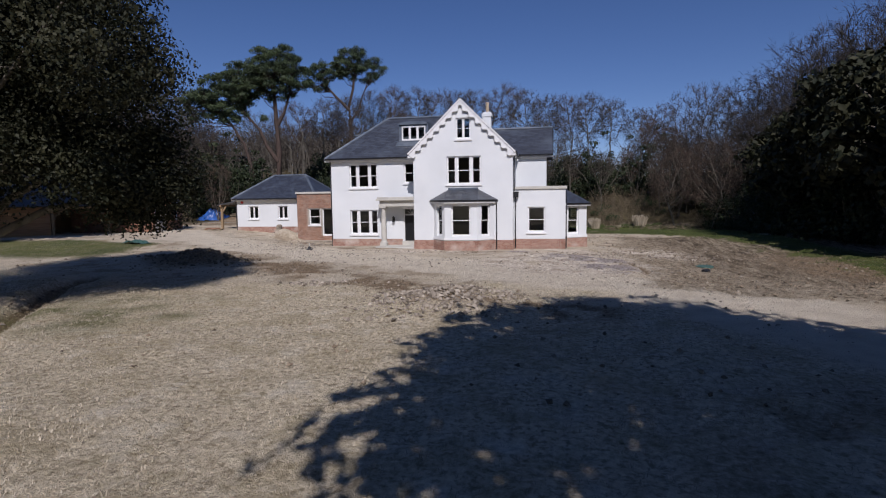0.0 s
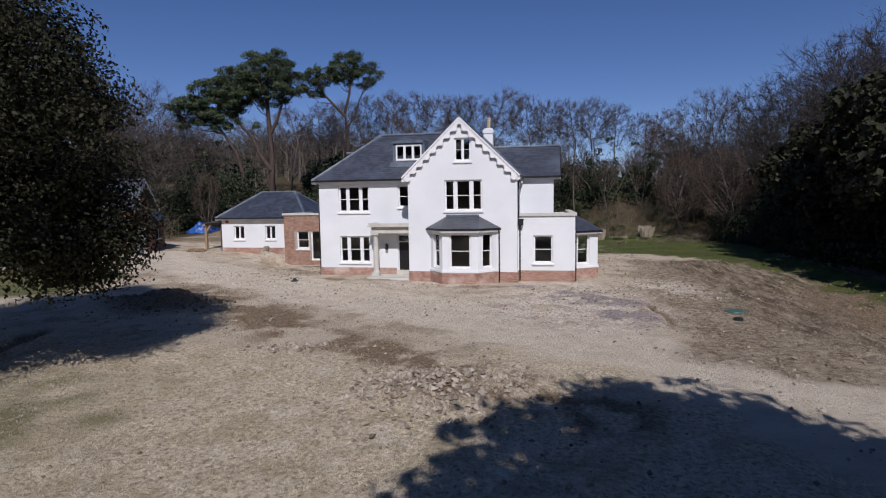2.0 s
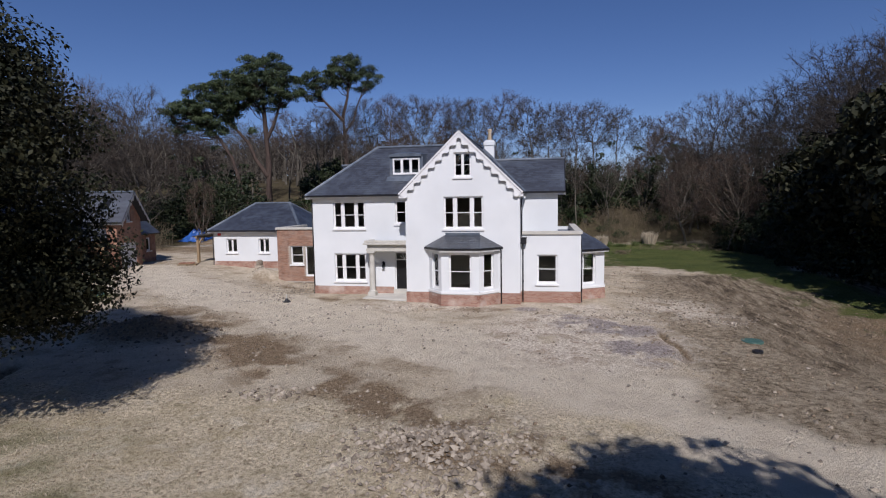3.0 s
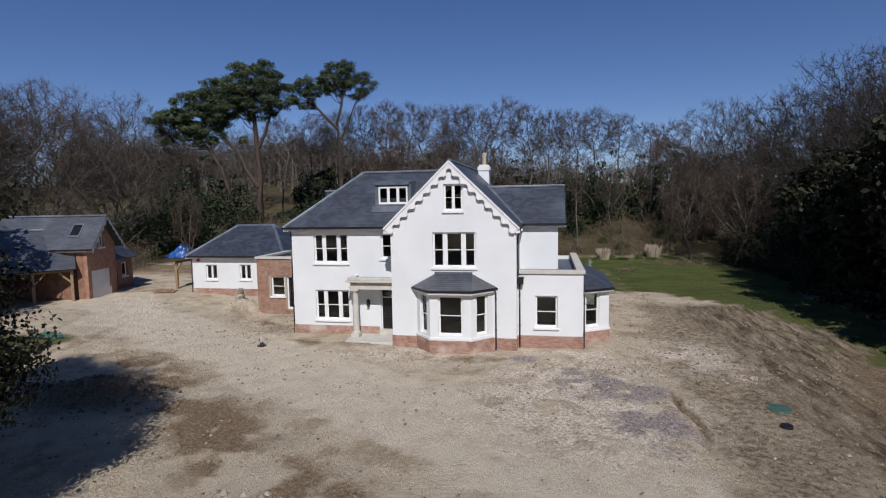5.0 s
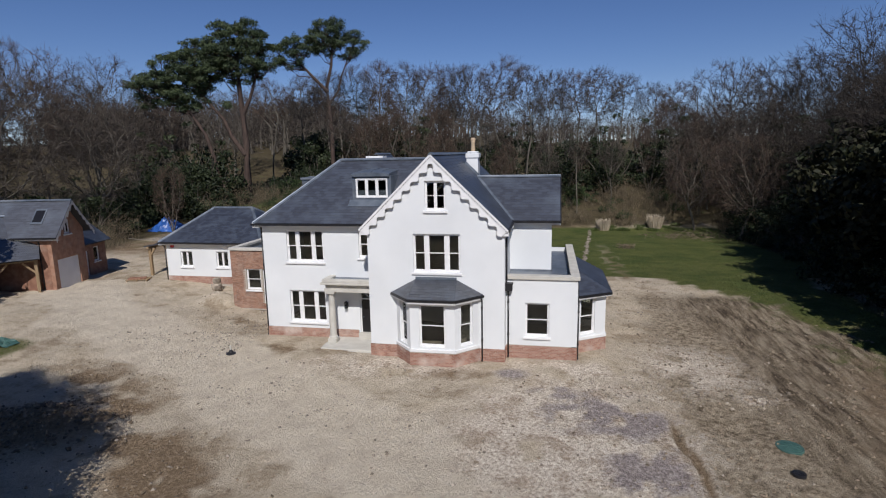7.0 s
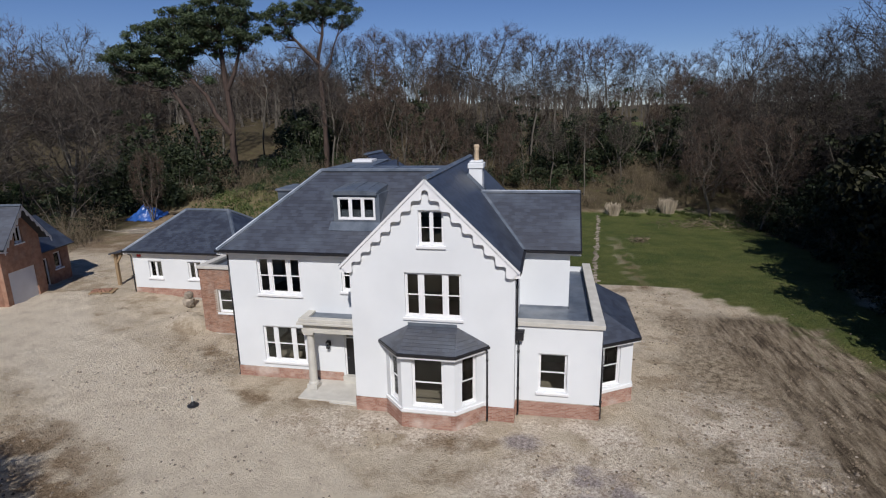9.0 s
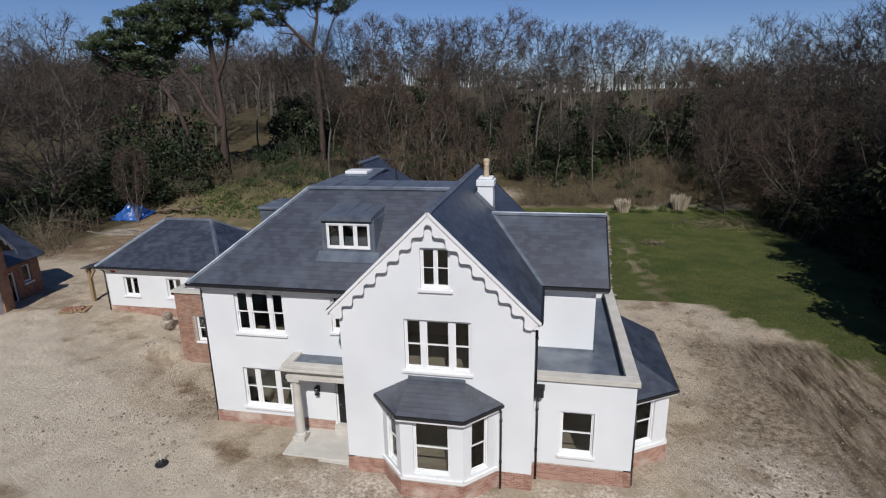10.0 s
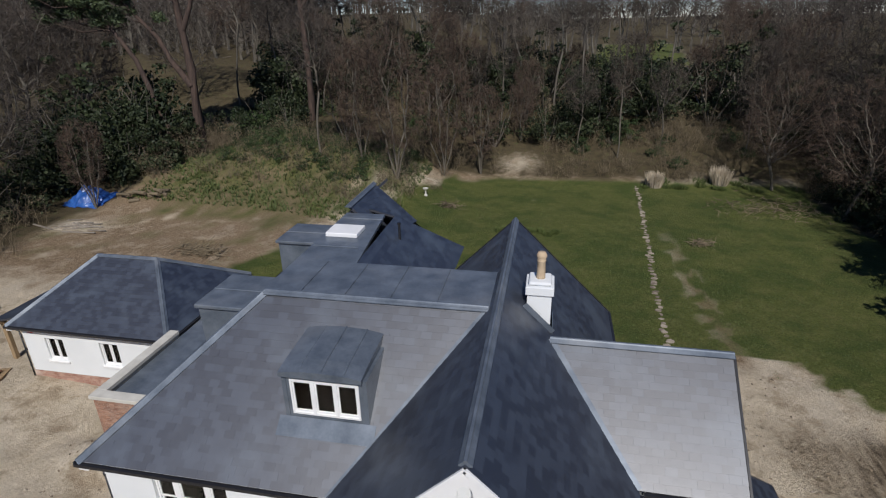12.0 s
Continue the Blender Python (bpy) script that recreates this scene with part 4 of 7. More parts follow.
slated(house, [eave[1], eave[2], tr, tl], "bay_roof", 0.25, 0.19)
slated(house, [eave[2], eave[3], tr], "bay_roof", 0.25, 0.19)
bm = bmesh.new()
bar(bm, Vector(tl) + Vector((0, -0.03, 0.06)), Vector(tr) + Vector((0, -0.03, 0.06)), 0.06, 0.14)
part("flashing", bm, LEAD, house)
bm = bmesh.new()
prism(bm, [(x, y) for x, y, z in eave], 3.3, 3.4)
part("bay_soffit", bm, PAINT, house)
for a, b in zip(eave, eave[1:]):
    bm = bmesh.new()
    bar(bm, Vector(a) - Vector((0, 0, 0.07)), Vector(b) - Vector((0, 0, 0.07)), 0.1, 0.1)
    part("gutter", bm, BLACK, house)

# long canted bay on the east side
BAY2 = [(XR, 40.2), (2.85, 41.2), (2.85, 46.4), (XR, 47.4)]
for i, (a, b) in enumerate(zip(BAY2, BAY2[1:])):
    mp, length = between(a, b)
    ops = [(length * 0.14, length * 0.64, 0.95, 2.95)] if i != 1 else [(0.5, 1.8, 0.95, 2.95), (2.1, 3.4, 0.95, 2.95), (3.6, 4.8, 0.95, 2.95)]
    bm = bmesh.new()
    wall(bm, mp, 0, length, 0.7, 3.2, 0.22, ops)
    part("bay_wall", bm, RENDER, house)
    for op in ops:
        window(house, mp, *op, sill=False, reveal=0.08)
    bm = bmesh.new()
    box(bm, mp, -0.03, length + 0.03, -0.07, 0.0, 0.7, 0.84)
    part("bay_sill", bm, PAINT, house)
    plinth(mp, -0.02, length + 0.02, 0.68, -0.05)
e2 = [(XR + 0.12, 39.95, 3.2), (3.12, 41.05, 3.2), (3.12, 46.6, 3.2), (XR + 0.12, 47.7, 3.2)]
t0, t1 = (XR + 0.12, 41.6, 4.2), (XR + 0.12, 46.0, 4.2)
slated(house, [e2[0], e2[1], t0], "bay_roof", 0.25, 0.19)
slated(house, [e2[1], e2[2], t1, t0], "bay_roof", 0.25, 0.19)
slated(house, [e2[2], e2[3], t1], "bay_roof", 0.25, 0.19)
bm = bmesh.new()
prism(bm, [(x, y) for x, y, z in e2], 3.0, 3.1)
part("bay_soffit", bm, PAINT, house)
for a, b in zip(e2, e2[1:]):
    bm = bmesh.new()
    bar(bm, Vector(a) - Vector((0, 0, 0.07)), Vector(b) - Vector((0, 0, 0.07)), 0.1, 0.1)
    part("gutter", bm, BLACK, house)

# portico and front door
bm = bmesh.new()
box(bm, plain, -12.55, XG0 - 0.032, 39.55, YL - 0.002, 3.1, 3.28, 0.01)
box(bm, plain, -12.49, XG0 - 0.032, 39.61, YL - 0.002, 3.282, 3.54, 0.01)
box(bm, plain, -12.72, XG0 - 0.032, 39.38, YL - 0.002, 3.542, 3.66, 0.02)
box(bm, plain, -12.64, XG0 - 0.032, 39.46, 39.8, 3.662, 3.82, 0.02)
box(bm, plain, -12.64, -12.28, 39.802, YL - 0.002, 3.662, 3.82, 0.02)
part("entablature", bm, STONE, house, "pale stone portico entablature")
bm = bmesh.new()
box(bm, plain, -12.28, XG0 - 0.034, 39.8, YL - 0.004, 3.662, 3.71)
part("portico_roof", bm, LEAD, house)
bm = bmesh.new()
box(bm, plain, -12.5, -11.98, 39.55, 40.07, 0.12, 0.36, 0.015)
turned(bm, -12.24, 39.81, [(0.25, 0.36), (0.25, 0.44), (0.2, 0.5), (0.2, 0.6), (0.195, 1.4), (0.165, 2.85), (0.2, 2.88), (0.2, 2.93), (0.24, 2.98)])
box(bm, plain, -12.5, -11.98, 39.55, 40.07, 2.981, 3.099, 0.01)
part("column", bm, STONE, house, "pale stone column")
bm = bmesh.new()
box(bm, plain, -12.6, XG0 - 0.04, 38.72, YL - 0.002, -0.3, 0.12, 0.015)
part("porch_floor", bm, STONE, house, "pale stone porch floor")
bm = bmesh.new()
box(bm, plain, wd[0] - 0.1, wd[1] + 0.06, YL - 0.16, YL + 0.2, 0.121, 0.419, 0.01)
part("door_step", bm, STONE, house)
bm = bmesh.new()
box(bm, plain, -12.7, XG0 - 0.05, 38.6, 38.718, -0.3, 0.03, 0.01)
part("porch_step", bm, STONE, house)
bm = bmesh.new()
mp = south(YL)
box(bm, mp, wd[0] + 0.002, wd[0] + 0.07, 0.08, 0.2, 0.42, 2.94)
box(bm, mp, wd[1] - 0.07, wd[1] - 0.002, 0.08, 0.2, 0.42, 2.94)
box(bm, mp, wd[0] + 0.07, wd[1] - 0.07, 0.08, 0.2, 2.4, 2.46)
box(bm, mp, wd[0] + 0.07, wd[1] - 0.07, 0.08, 0.2, 2.87, 2.94)
for k in range(1, 5):                     # fanlight bars
    ang = math.pi * k / 5
    bar(bm, ((wd[0] + wd[1]) / 2, YL + 0.12, 2.46), ((wd[0] + wd[1]) / 2 + 0.4 * math.cos(ang), YL + 0.12, 2.46 + 0.4 * math.sin(ang)), 0.03, 0.025, (0, 1, 0))
df = part("door_frame", bm, PAINT, house)
bm = bmesh.new()
box(bm, mp, wd[0] + 0.07, wd[1] - 0.07, 0.13, 0.14, 2.46, 2.87)
part("fanlight", bm, GLASS, df)
bm = bmesh.new()
box(bm, mp, wd[0] + 0.072, wd[1] - 0.072, 0.12, 0.17, 0.43, 2.398)
for z0, z1 in ((0.6, 1.2), (1.35, 2.25)):
    for k in (0, 1):
        a = wd[0] + 0.2 + k * 0.47
        box(bm, mp, a, a + 0.4, 0.108, 0.121, z0, z1)
part("door", bm, DOORBLACK, house, "black panelled front door")
bm = bmesh.new()
rod(bm, (wd[0] + 0.17, YL + 0.11, 1.35), (wd[0] + 0.17, YL + 0.05, 1.35), 0.035, 10)
part("door_knob", bm, LEAD, df)
# wall lantern
lantern = thing("wall_lantern", "small black metal lantern on the white porch wall", "lantern")
bm = bmesh.new()
box(bm, south(YL), -11.76, -11.6, -0.02, -0.001, 1.95, 2.25)
bar(bm, (-11.68, YL - 0.02, 2.28), (-11.68, YL - 0.18, 2.34), 0.025, 0.025)
for dx, dy in ((-0.08, -0.08), (0.08, -0.08), (-0.08, 0.08), (0.08, 0.08)):
    bar(bm, (-11.68 + dx * 0.8, YL - 0.18 + dy * 0.8, 1.92), (-11.68 + dx, YL - 0.18 + dy, 2.22), 0.018, 0.018)
box(bm, plain, -11.76, -11.6, YL - 0.26, YL - 0.1, 1.9, 1.93)
rod(bm, (-11.68, YL - 0.18, 2.22), (-11.68, YL - 0.18, 2.34), 0.13, 8, 0.02)
part("lantern_frame", bm, BLACK, lantern)
bm = bmesh.new()
box(bm, plain, -11.735, -11.625, YL - 0.235, YL - 0.125, 1.932, 2.2)
part("lantern_glass", bm, GLASS, lantern)

# chimney
bm = bmesh.new()
box(bm, plain, -5.28, -4.57, 45.42, 46.23, 7.9, 10.34)
box(bm, plain, -5.34, -4.51, 45.36, 46.29, 10.34, 10.62, 0.03)
box(bm, plain, -5.26, -4.59, 45.44, 46.21, 10.621, 10.74, 0.06)
stack = part("chimney", bm, RENDER, house, "white rendered chimney stack")
bm = bmesh.new()
turned(bm, -4.92, 45.82, [(0.14, 10.7), (0.135, 10.8), (0.12, 11.25), (0.135, 11.28), (0.135, 11.32), (0.12, 11.34), (0.155, 11.42), (0.155, 11.47), (0.11, 11.56)], 16)
part("chimney_pot", bm, TERRACOTTA, stack, "buff clay chimney pot", smooth=True)
bm = bmesh.new()
for (a, b) in (((-5.36, 45.3, 0), (-4.49, 45.3, 0)), ((-4.49, 45.3, 0), (-4.49, 46.35, 0))):
    za, zb = GZ - (a[0] - GXM) * 0.979, GZ - (b[0] - GXM) * 0.979
    bar(bm, (a[0], a[1], za + 0.08), (b[0], b[1], zb + 0.08), 0.02, 0.22)
part("flashing", bm, LEAD, stack)

# front dormer
DY = 41.75
bm = bmesh.new()
mp = south(DY)
wall(bm, mp, -11.3, -9.2, 7.95, 9.42, 0.12, [(-11.2, -9.3, 8.2, 9.3)])
dormer = part("dormer", bm, LEAD, house, "lead-clad dormer with white casement window")
window(dormer, mp, -11.2, -9.3, 8.2, 9.3, ((0.0, 0.3), (0.35, 0.65), (0.7, 1.0)), split=False, reveal=-0.03, sill=False)
for x0, x1 in ((-11.42, -11.3), (-9.2, -9.08)):
    bm = bmesh.new()
    v = [bm.verts.new((x, y, z)) for x in (x0, x1) for y, z in ((DY - 0.02, 7.9), (DY - 0.02, 9.45), (43.45, 9.45))]
    for f in ((0, 1, 2), (5, 4, 3), (0, 3, 4, 1), (1, 4, 5, 2), (2, 5, 3, 0)):
        bm.faces.new([v[i] for i in f])
    part("cheek", bm, LEAD, dormer)
bm = bmesh.new()
ring = []
for k in range(13):
    x = -11.43 + 2.26 * k / 12
    rise = 0.12 * (1 - abs((k - 6) / 6) ** 2.4)
    ring.append([(x, DY - 0.14, 9.42), (x, DY - 0.14, 9.55 + rise * 0.75), (x, DY + 0.35, 9.62 + rise), (x, 43.6, 9.72 + rise), (x, 43.25, 9.42)])
rows = [[bm.verts.new(p) for p in r] for r in ring]
for a, b in zip(rows, rows[1:]):
    for i in range(5):
        bm.faces.new([a[i], b[i], b[(i + 1) % 5], a[(i + 1) % 5]])
bm.faces.new(rows[0][::-1])
bm.faces.new(rows[-1])
for x, dz in ((-10.86, -0.04), (-10.25, 0.0), (-9.64, -0.04)):
    rod(bm, (x, DY - 0.1, 9.65 + dz), (x, DY + 0.35, 9.75 + dz), 0.03, 6)
    rod(bm, (x, DY + 0.35, 9.75 + dz), (x, 43.6, 9.85 + dz), 0.03, 6)
part("dormer_roof", bm, LEAD, dormer)
bm = bmesh.new()
sl = 0.873
slab(bm, [(-11.6, DY - 0.42, EZ + (DY - 0.42 - YE) * sl + 0.035), (-8.9, DY - 0.42, EZ + (DY - 0.42 - YE) * sl + 0.035), (-8.9, DY - 0.02, EZ + (DY - 0.02 - YE) * sl + 0.035), (-11.6, DY - 0.02, EZ + (DY - 0.02 - YE) * sl + 0.035)], 0.03)
part("apron_flashing", bm, LEAD, dormer)
# west dormers
for y0, y1 in ((45.2, 47.4), (51.0, 53.0)):
    bm = bmesh.new()
    box(bm, plain, -16.15, -13.6, y0, y1, 7.4, 9.1)
    d = part("dormer", bm, LEAD, house, "lead-clad flat-roofed side dormer")
    bm = bmesh.new()
    box(bm, plain, -16.25, -13.7, y0 - 0.1, y1 + 0.1, 9.1, 9.24, 0.03)
    rod(bm, (-16.2, (y0 + y1) / 2, 9.25), (-13.9, (y0 + y1) / 2, 9.25), 0.03, 6)
    part("dormer_roof", bm, LEAD, d)
    window(d, west(-16.15), y0 + 0.2, y1 - 0.2, 7.9, 8.95, ((0, 0.3), (0.35, 0.65), (0.7, 1)), split=False, reveal=-0.03, sill=False)
# vent pipe
bm = bmesh.new()
rod(bm, (-10.5, 50.3, 9.6), (-10.5, 50.3, 10.5), 0.05, 10)
rod(bm, (-10.5, 50.3, 10.5), (-10.5, 50.3, 10.58), 0.075, 10)
part("vent_pipe", bm, BLACK, house)

# ---- brick link with flat roof ----
link_block = thing("brick_link", "single-storey red brick link with stone coping and white window", "outbuilding")
LX0, LX1, LY = -22.1, XL - 0.002, 45.6
lw = (-20.98, -19.9, 1.45, 2.95)
ld = (-19.74, -18.7, 0.5, 2.95)
bm = bmesh.new()
wall(bm, south(LY), LX0, LX1, 0.0, 4.25, 0.3, [lw, ld])
lk = part("front_wall", bm, MORTAR, link_block)
BRICKWORK.append((lk, south(LY), LX0, LX1, 0.1, 4.24, (lw, ld)))
bm = bmesh.new()
wall(bm, west(LX0), LY + 0.302, 50.58, 0.0, 4.25, 0.3)
lk2 = part("side_wall", bm, MORTAR, link_block)
BRICKWORK.append((lk2, west(LX0), LY, 50.5, 0.1, 4.24, ()))
bm = bmesh.new()
box(bm, plain, LX0 - 0.1, LX1, LY - 0.1, LY + 0.36, 4.252, 4.42, 0.015)
box(bm, plain, LX0 - 0.1, LX0 + 0.36, LY + 0.362, 50.55, 4.252, 4.42, 0.015)
part("coping", bm, STONE, link_block, "pale stone coping")
bm = bmesh.new()
box(bm, plain, LX0 + 0.302, LX1, LY + 0.302, 55, 3.9, 4.05)
part("flat_roof", bm, LEAD, link_block)
window(link_block, south(LY), *lw)
window(link_block, south(LY), *ld, split=False, sill=False, name="door", label="white glazed door")
bm = bmesh.new()
box(bm, plain, LX0 + 0.31, LX1 - 0.01, 49.6, 49.7, 0.2, 3.85)
part("partition", bm, PLASTER, link_block)

# ---- white bungalow wing ----
bung = thing("bungalow", "white-rendered single-storey wing with hipped slate roof and brick plinth", "outbuilding")
BX0, BX1, BY0, BY1, BE, BR = -31.1, -22.6, 50.6, 57.6, 3.95, 6.0
bw1, bw2 = (-29.83, -28.75, 1.86, 3.16), (-26.6, -25.54, 1.86, 3.18)
bm = bmesh.new()
wall(bm, south(BY0), BX0, BX1, 1.1, 3.8, 0.3, [bw1, bw2])
part("front_wall", bm, RENDER, bung)
bm = bmesh.new()
wall(bm, west(BX0), BY0 + 0.302, BY1, 1.1, 3.8, 0.3)
wall(bm, east(BX1), BY0 + 0.302, BY1, 1.1, 3.8, 0.3)
wall(bm, south(BY1), BX0, BX1, 1.1, 3.8, 0.3)
part("side_wall", bm, RENDER, bung)
bm = bmesh.new()
box(bm, plain, BX0 - 0.02, BX1, BY0 - 0.02, BY1 + 0.02, -0.3, 1.098)
bp = part("plinth", bm, MORTAR, bung)
BRICKWORK.append((bp, south(BY0 - 0.02), BX0 - 0.02, BX1, 0.5, 1.09, ()))
for w in (bw1, bw2):
    window(bung, south(BY0), *w, ((0, 0.46), (0.54, 1)), split=False)
o = 0.38
c = [(BX0 - o, BY0 - o, BE), (BX1 + o, BY0 - o, BE), (BX1 + o, BY1 + o, BE), (BX0 - o, BY1 + o, BE)]
r0, r1 = (-28.7, 54.1, 6.4), (-25.1, 54.1, 6.4)
slated(bung, [c[0], c[1], r1, r0])
slated(bung, [c[1], c[2], r1])
slated(bung, [c[2], c[3], r0, r1])
slated(bung, [c[3], c[0], r0])
for a, b in ((c[0], r0), (c[1], r1), (c[2], r1), (c[3], r0), (r0, r1)):
    lead_line("hip_roll", a, b, 0.28, parent=bung)
gutter((c[0][0] - 0.05, c[0][1] - 0.05, BE), (c[1][0], c[1][1] - 0.05, BE), (0, 1, 0), bung)
gutter((c[0][0] - 0.05, c[3][1], BE), (c[0][0] - 0.05, c[0][1] - 0.05, BE), (1, 0, 0), bung)
gutter((c[1][0] + 0.05, c[0][1], BE), (c[1][0] + 0.05, c[2][1], BE), (-1, 0, 0), bung)
pipe([(BX0 - 0.2, BY0 - 0.3, 3.8), (BX0 - 0.06, BY0 - 0.06, 3.5), (BX0 - 0.06, BY0 - 0.06, 0.6)], parent=bung)
bm = bmesh.new()
box(bm, south(BY0), BX0 + 0.45, BX0 + 0.75, -0.1, -0.002, 3.45, 3.68, 0.03)
part("alarm_box", bm, material("red_plastic", (0.4, 0.02, 0.02), (0.55, 0.04, 0.03), 4, 0.4, 0.02), bung, "red alarm box")
# lean-to porch with an oak post
bm = bmesh.new()
slab(bm, [(-33.9, 51.4, 3.35), (BX0 - 0.42, 51.4, 3.8), (BX0 - 0.42, 55.0, 3.8), (-33.9, 55.0, 3.35)], 0.1)
part("porch_roof", bm, SLATE, bung)
for y in (51.7, 54.7):
    bm = bmesh.new()
    box(bm, plain, -33.65, -33.42, y - 0.11, y + 0.11, 0.4, 3.2, 0.015)
    bar(bm, (-33.53, y, 2.5), (-33.0, y, 3.25), 0.12, 0.14)
    part("post", bm, OAK, bung, "green oak post")
bm = bmesh.new()
bar(bm, (-33.53, 51.4, 3.24), (-33.53, 55.0, 3.24), 0.2, 0.18)
part("beam", bm, OAK, bung)

# ---- garage with carport wing ----
gar = thing("garage", "red brick garage with slate roof, white scalloped bargeboard and roller door", "garage")
AX, AY0, AY1, AE, AYM, AR = -37.2, 45.9, 49.7, 5.15, 47.8, 7.6
gd, gw = (46.35, 48.85, 0.75, 3.1), (47.45, 48.2, 4.95, 6.1)
bm = bmesh.new()
wall(bm, east(AX), AY0, AY1, 0.2, 7.5, 0.3, [gd, gw])
for sy in (-1, 1):
    bmesh.ops.bisect_plane(bm, geom=bm.verts[:] + bm.edges[:] + bm.faces[:], plane_co=(0, AYM, AR - 0.15), plane_no=(0, sy * 1.18, 1), clear_outer=True)
gwall = part("gable_wall", bm, BRICK, gar)
bm = bmesh.new()
wall(bm, south(AY0), -45, AX - 0.302, 0.2, 5.0, 0.3)
wall(bm, south(AY1 - 0.3), -45, AX - 0.302, 0.2, 5.0, 0.3)
wall(bm, west(-45), AY0 + 0.302, AY1 - 0.302, 0.2, 5.0, 0.3)
gs = part("side_wall", bm, BRICK, gar)
bm = bmesh.new()
mpg = east(AX)
box(bm, mpg, gd[0] + 0.002, gd[1] - 0.002, 0.1, 0.15, gd[2], gd[3] - 0.002)
for k in range(1, 5):
    box(bm, mpg, gd[0] + 0.01, gd[1] - 0.01, 0.092, 0.099, gd[2] + 0.47 * k - 0.2, gd[2] + 0.47 * k + 0.2)
part("garage_door", bm, DOORWHITE, gar, "white sectional garage door")
window(gar, mpg, *gw, ((0, 0.46), (0.54, 1)), split=False)
ro, rx = 0.35, 0.7
slated(gar, [(-45.2, AY0 - ro, AE - 0.2), (AX + rx, AY0 - ro, AE - 0.2), (AX + rx, AYM, AR), (-45.2, AYM, AR)])
slated(gar, [(AX + rx, AY1 + ro, AE - 0.2), (-45.2, AY1 + ro, AE - 0.2), (-45.2, AYM, AR), (AX + rx, AYM, AR)])
lead_line("ridge_roll", (-45.2, AYM, AR), (AX + rx, AYM, AR), 0.28, parent=gar)
gutter((-45, AY0 - ro - 0.05, AE - 0.2), (AX + rx, AY0 - ro - 0.05, AE - 0.2), (0, 1, 0), gar)
pipe([(AX - 0.9, AY0 - 0.06, 4.85), (AX - 0.9, AY0 - 0.06, 0.6)], parent=gar)
for sgn in (-1, 1):
    bm = bmesh.new()
    foot, top = Vector((AX + rx + 0.02, AYM + sgn * (AYM - AY0 + ro), AE - 0.22)), Vector((AX + rx + 0.02, AYM, AR - 0.02))
    n = 60
    hi = [bm.verts.new(foot.lerp(top, i / n)) for i in range(n + 1)]
    lo = [bm.verts.new(foot.lerp(top, i / n) - Vector((0, 0, 0.36 + 0.1 * math.sin(i / n * 2 * math.pi * 6)))) for i in range(n + 1)]
    for i in range(n):
        bm.faces.new([hi[i], lo[i], lo[i + 1], hi[i + 1]])
    bmesh.ops.solidify(bm, geom=bm.faces[:], thickness=0.04)
    part("bargeboard", bm, PAINT, gar)
bm = bmesh.new()                          # rooflight
a = Vector((-41.6, AY0 + 0.35, 0))
slope = (AR - AE + 0.2) / (AYM - AY0 + ro)
zz = lambda y: AE - 0.2 + (y - AY0 + ro) * slope
slab(bm, [(-38.9, 46.3, zz(46.3) + 0.09), (-38.0, 46.3, zz(46.3) + 0.09), (-38.0, 47.2, zz(47.2) + 0.09), (-38.9, 47.2, zz(47.2) + 0.09)], 0.08)
rl = part("rooflight", bm, LEAD, gar)
bm = bmesh.new()
slab(bm, [(-38.8, 46.4, zz(46.4) + 0.1), (-38.1, 46.4, zz(46.4) + 0.1), (-38.1, 47.1, zz(47.1) + 0.1), (-38.8, 47.1, zz(47.1) + 0.1)], 0.008)
part("pane", bm, DOORBLACK, rl, "dark rooflight pane")
# low rear wing
bm = bmesh.new()
wall(bm, east(AX - 0.8), AY1 + 0.002, 53.6, 0.2, 3.6, 0.3, [(51.9, 52.7, 1.9, 3.2), (50.4, 51.2, 0.75, 3.0)])
wall(bm, south(53.3), -46, AX - 1.102, 0.2, 3.6, 0.3)
part("wing_wall", bm, BRICK, gar)
window(gar, east(AX - 0.8), 51.9, 52.7, 1.9, 3.2, split=False)
window(gar, east(AX - 0.8), 50.4, 51.2, 0.75, 3.0, split=False, sill=False, name="door")
slated(gar, [(AX - 0.45, AY1 + 0.4, 3.6), (AX - 0.45, 54.0, 3.6), (AX - 3.2, 54.0, 5.9), (AX - 3.2, AY1 + 0.4, 5.9)])
slated(gar, [(AX - 6.0, 54.0, 3.6), (AX - 6.0, AY1 + 0.4, 3.6), (AX - 3.2, AY1 + 0.4, 5.9), (AX - 3.2, 54.0, 5.9)])
gar.matrix_basis = Matrix.Translation((AX, AY0, 0)) @ Matrix.Rotation(radians(11), 4, "Z") @ Matrix.Translation((-AX, -AY0, 0))

# ---- oak-framed carport, boarded at one end ----
port = thing("carport", "oak-framed open carport with slate roof and timber-boarded end bay", "carport")
pm, plen = between((-47.4, 35.8), (-37.9, 45.2))
pe, pr, pd = 3.45, 6.5, 3.1
slated(port, [pm(-0.4, -0.45, pe), pm(plen + 0.2, -0.45, pe), pm(plen + 0.2, pd, pr), pm(-0.4, pd, pr)])
slated(port, [pm(plen + 0.2, 2 * pd + 0.45, pe), pm(-0.4, 2 * pd + 0.45, pe), pm(-0.4, pd, pr), pm(plen + 0.2, pd, pr)])
lead_line("ridge_roll", pm(-0.4, pd, pr), pm(plen + 0.2, pd, pr), 0.28, parent=port)
bm = bmesh.new()
box(bm, pm, 0, plen, 2 * pd - 0.15, 2 * pd, 0.3, pe)
part("back_wall", bm, OAK, port)
bm = bmesh.new()
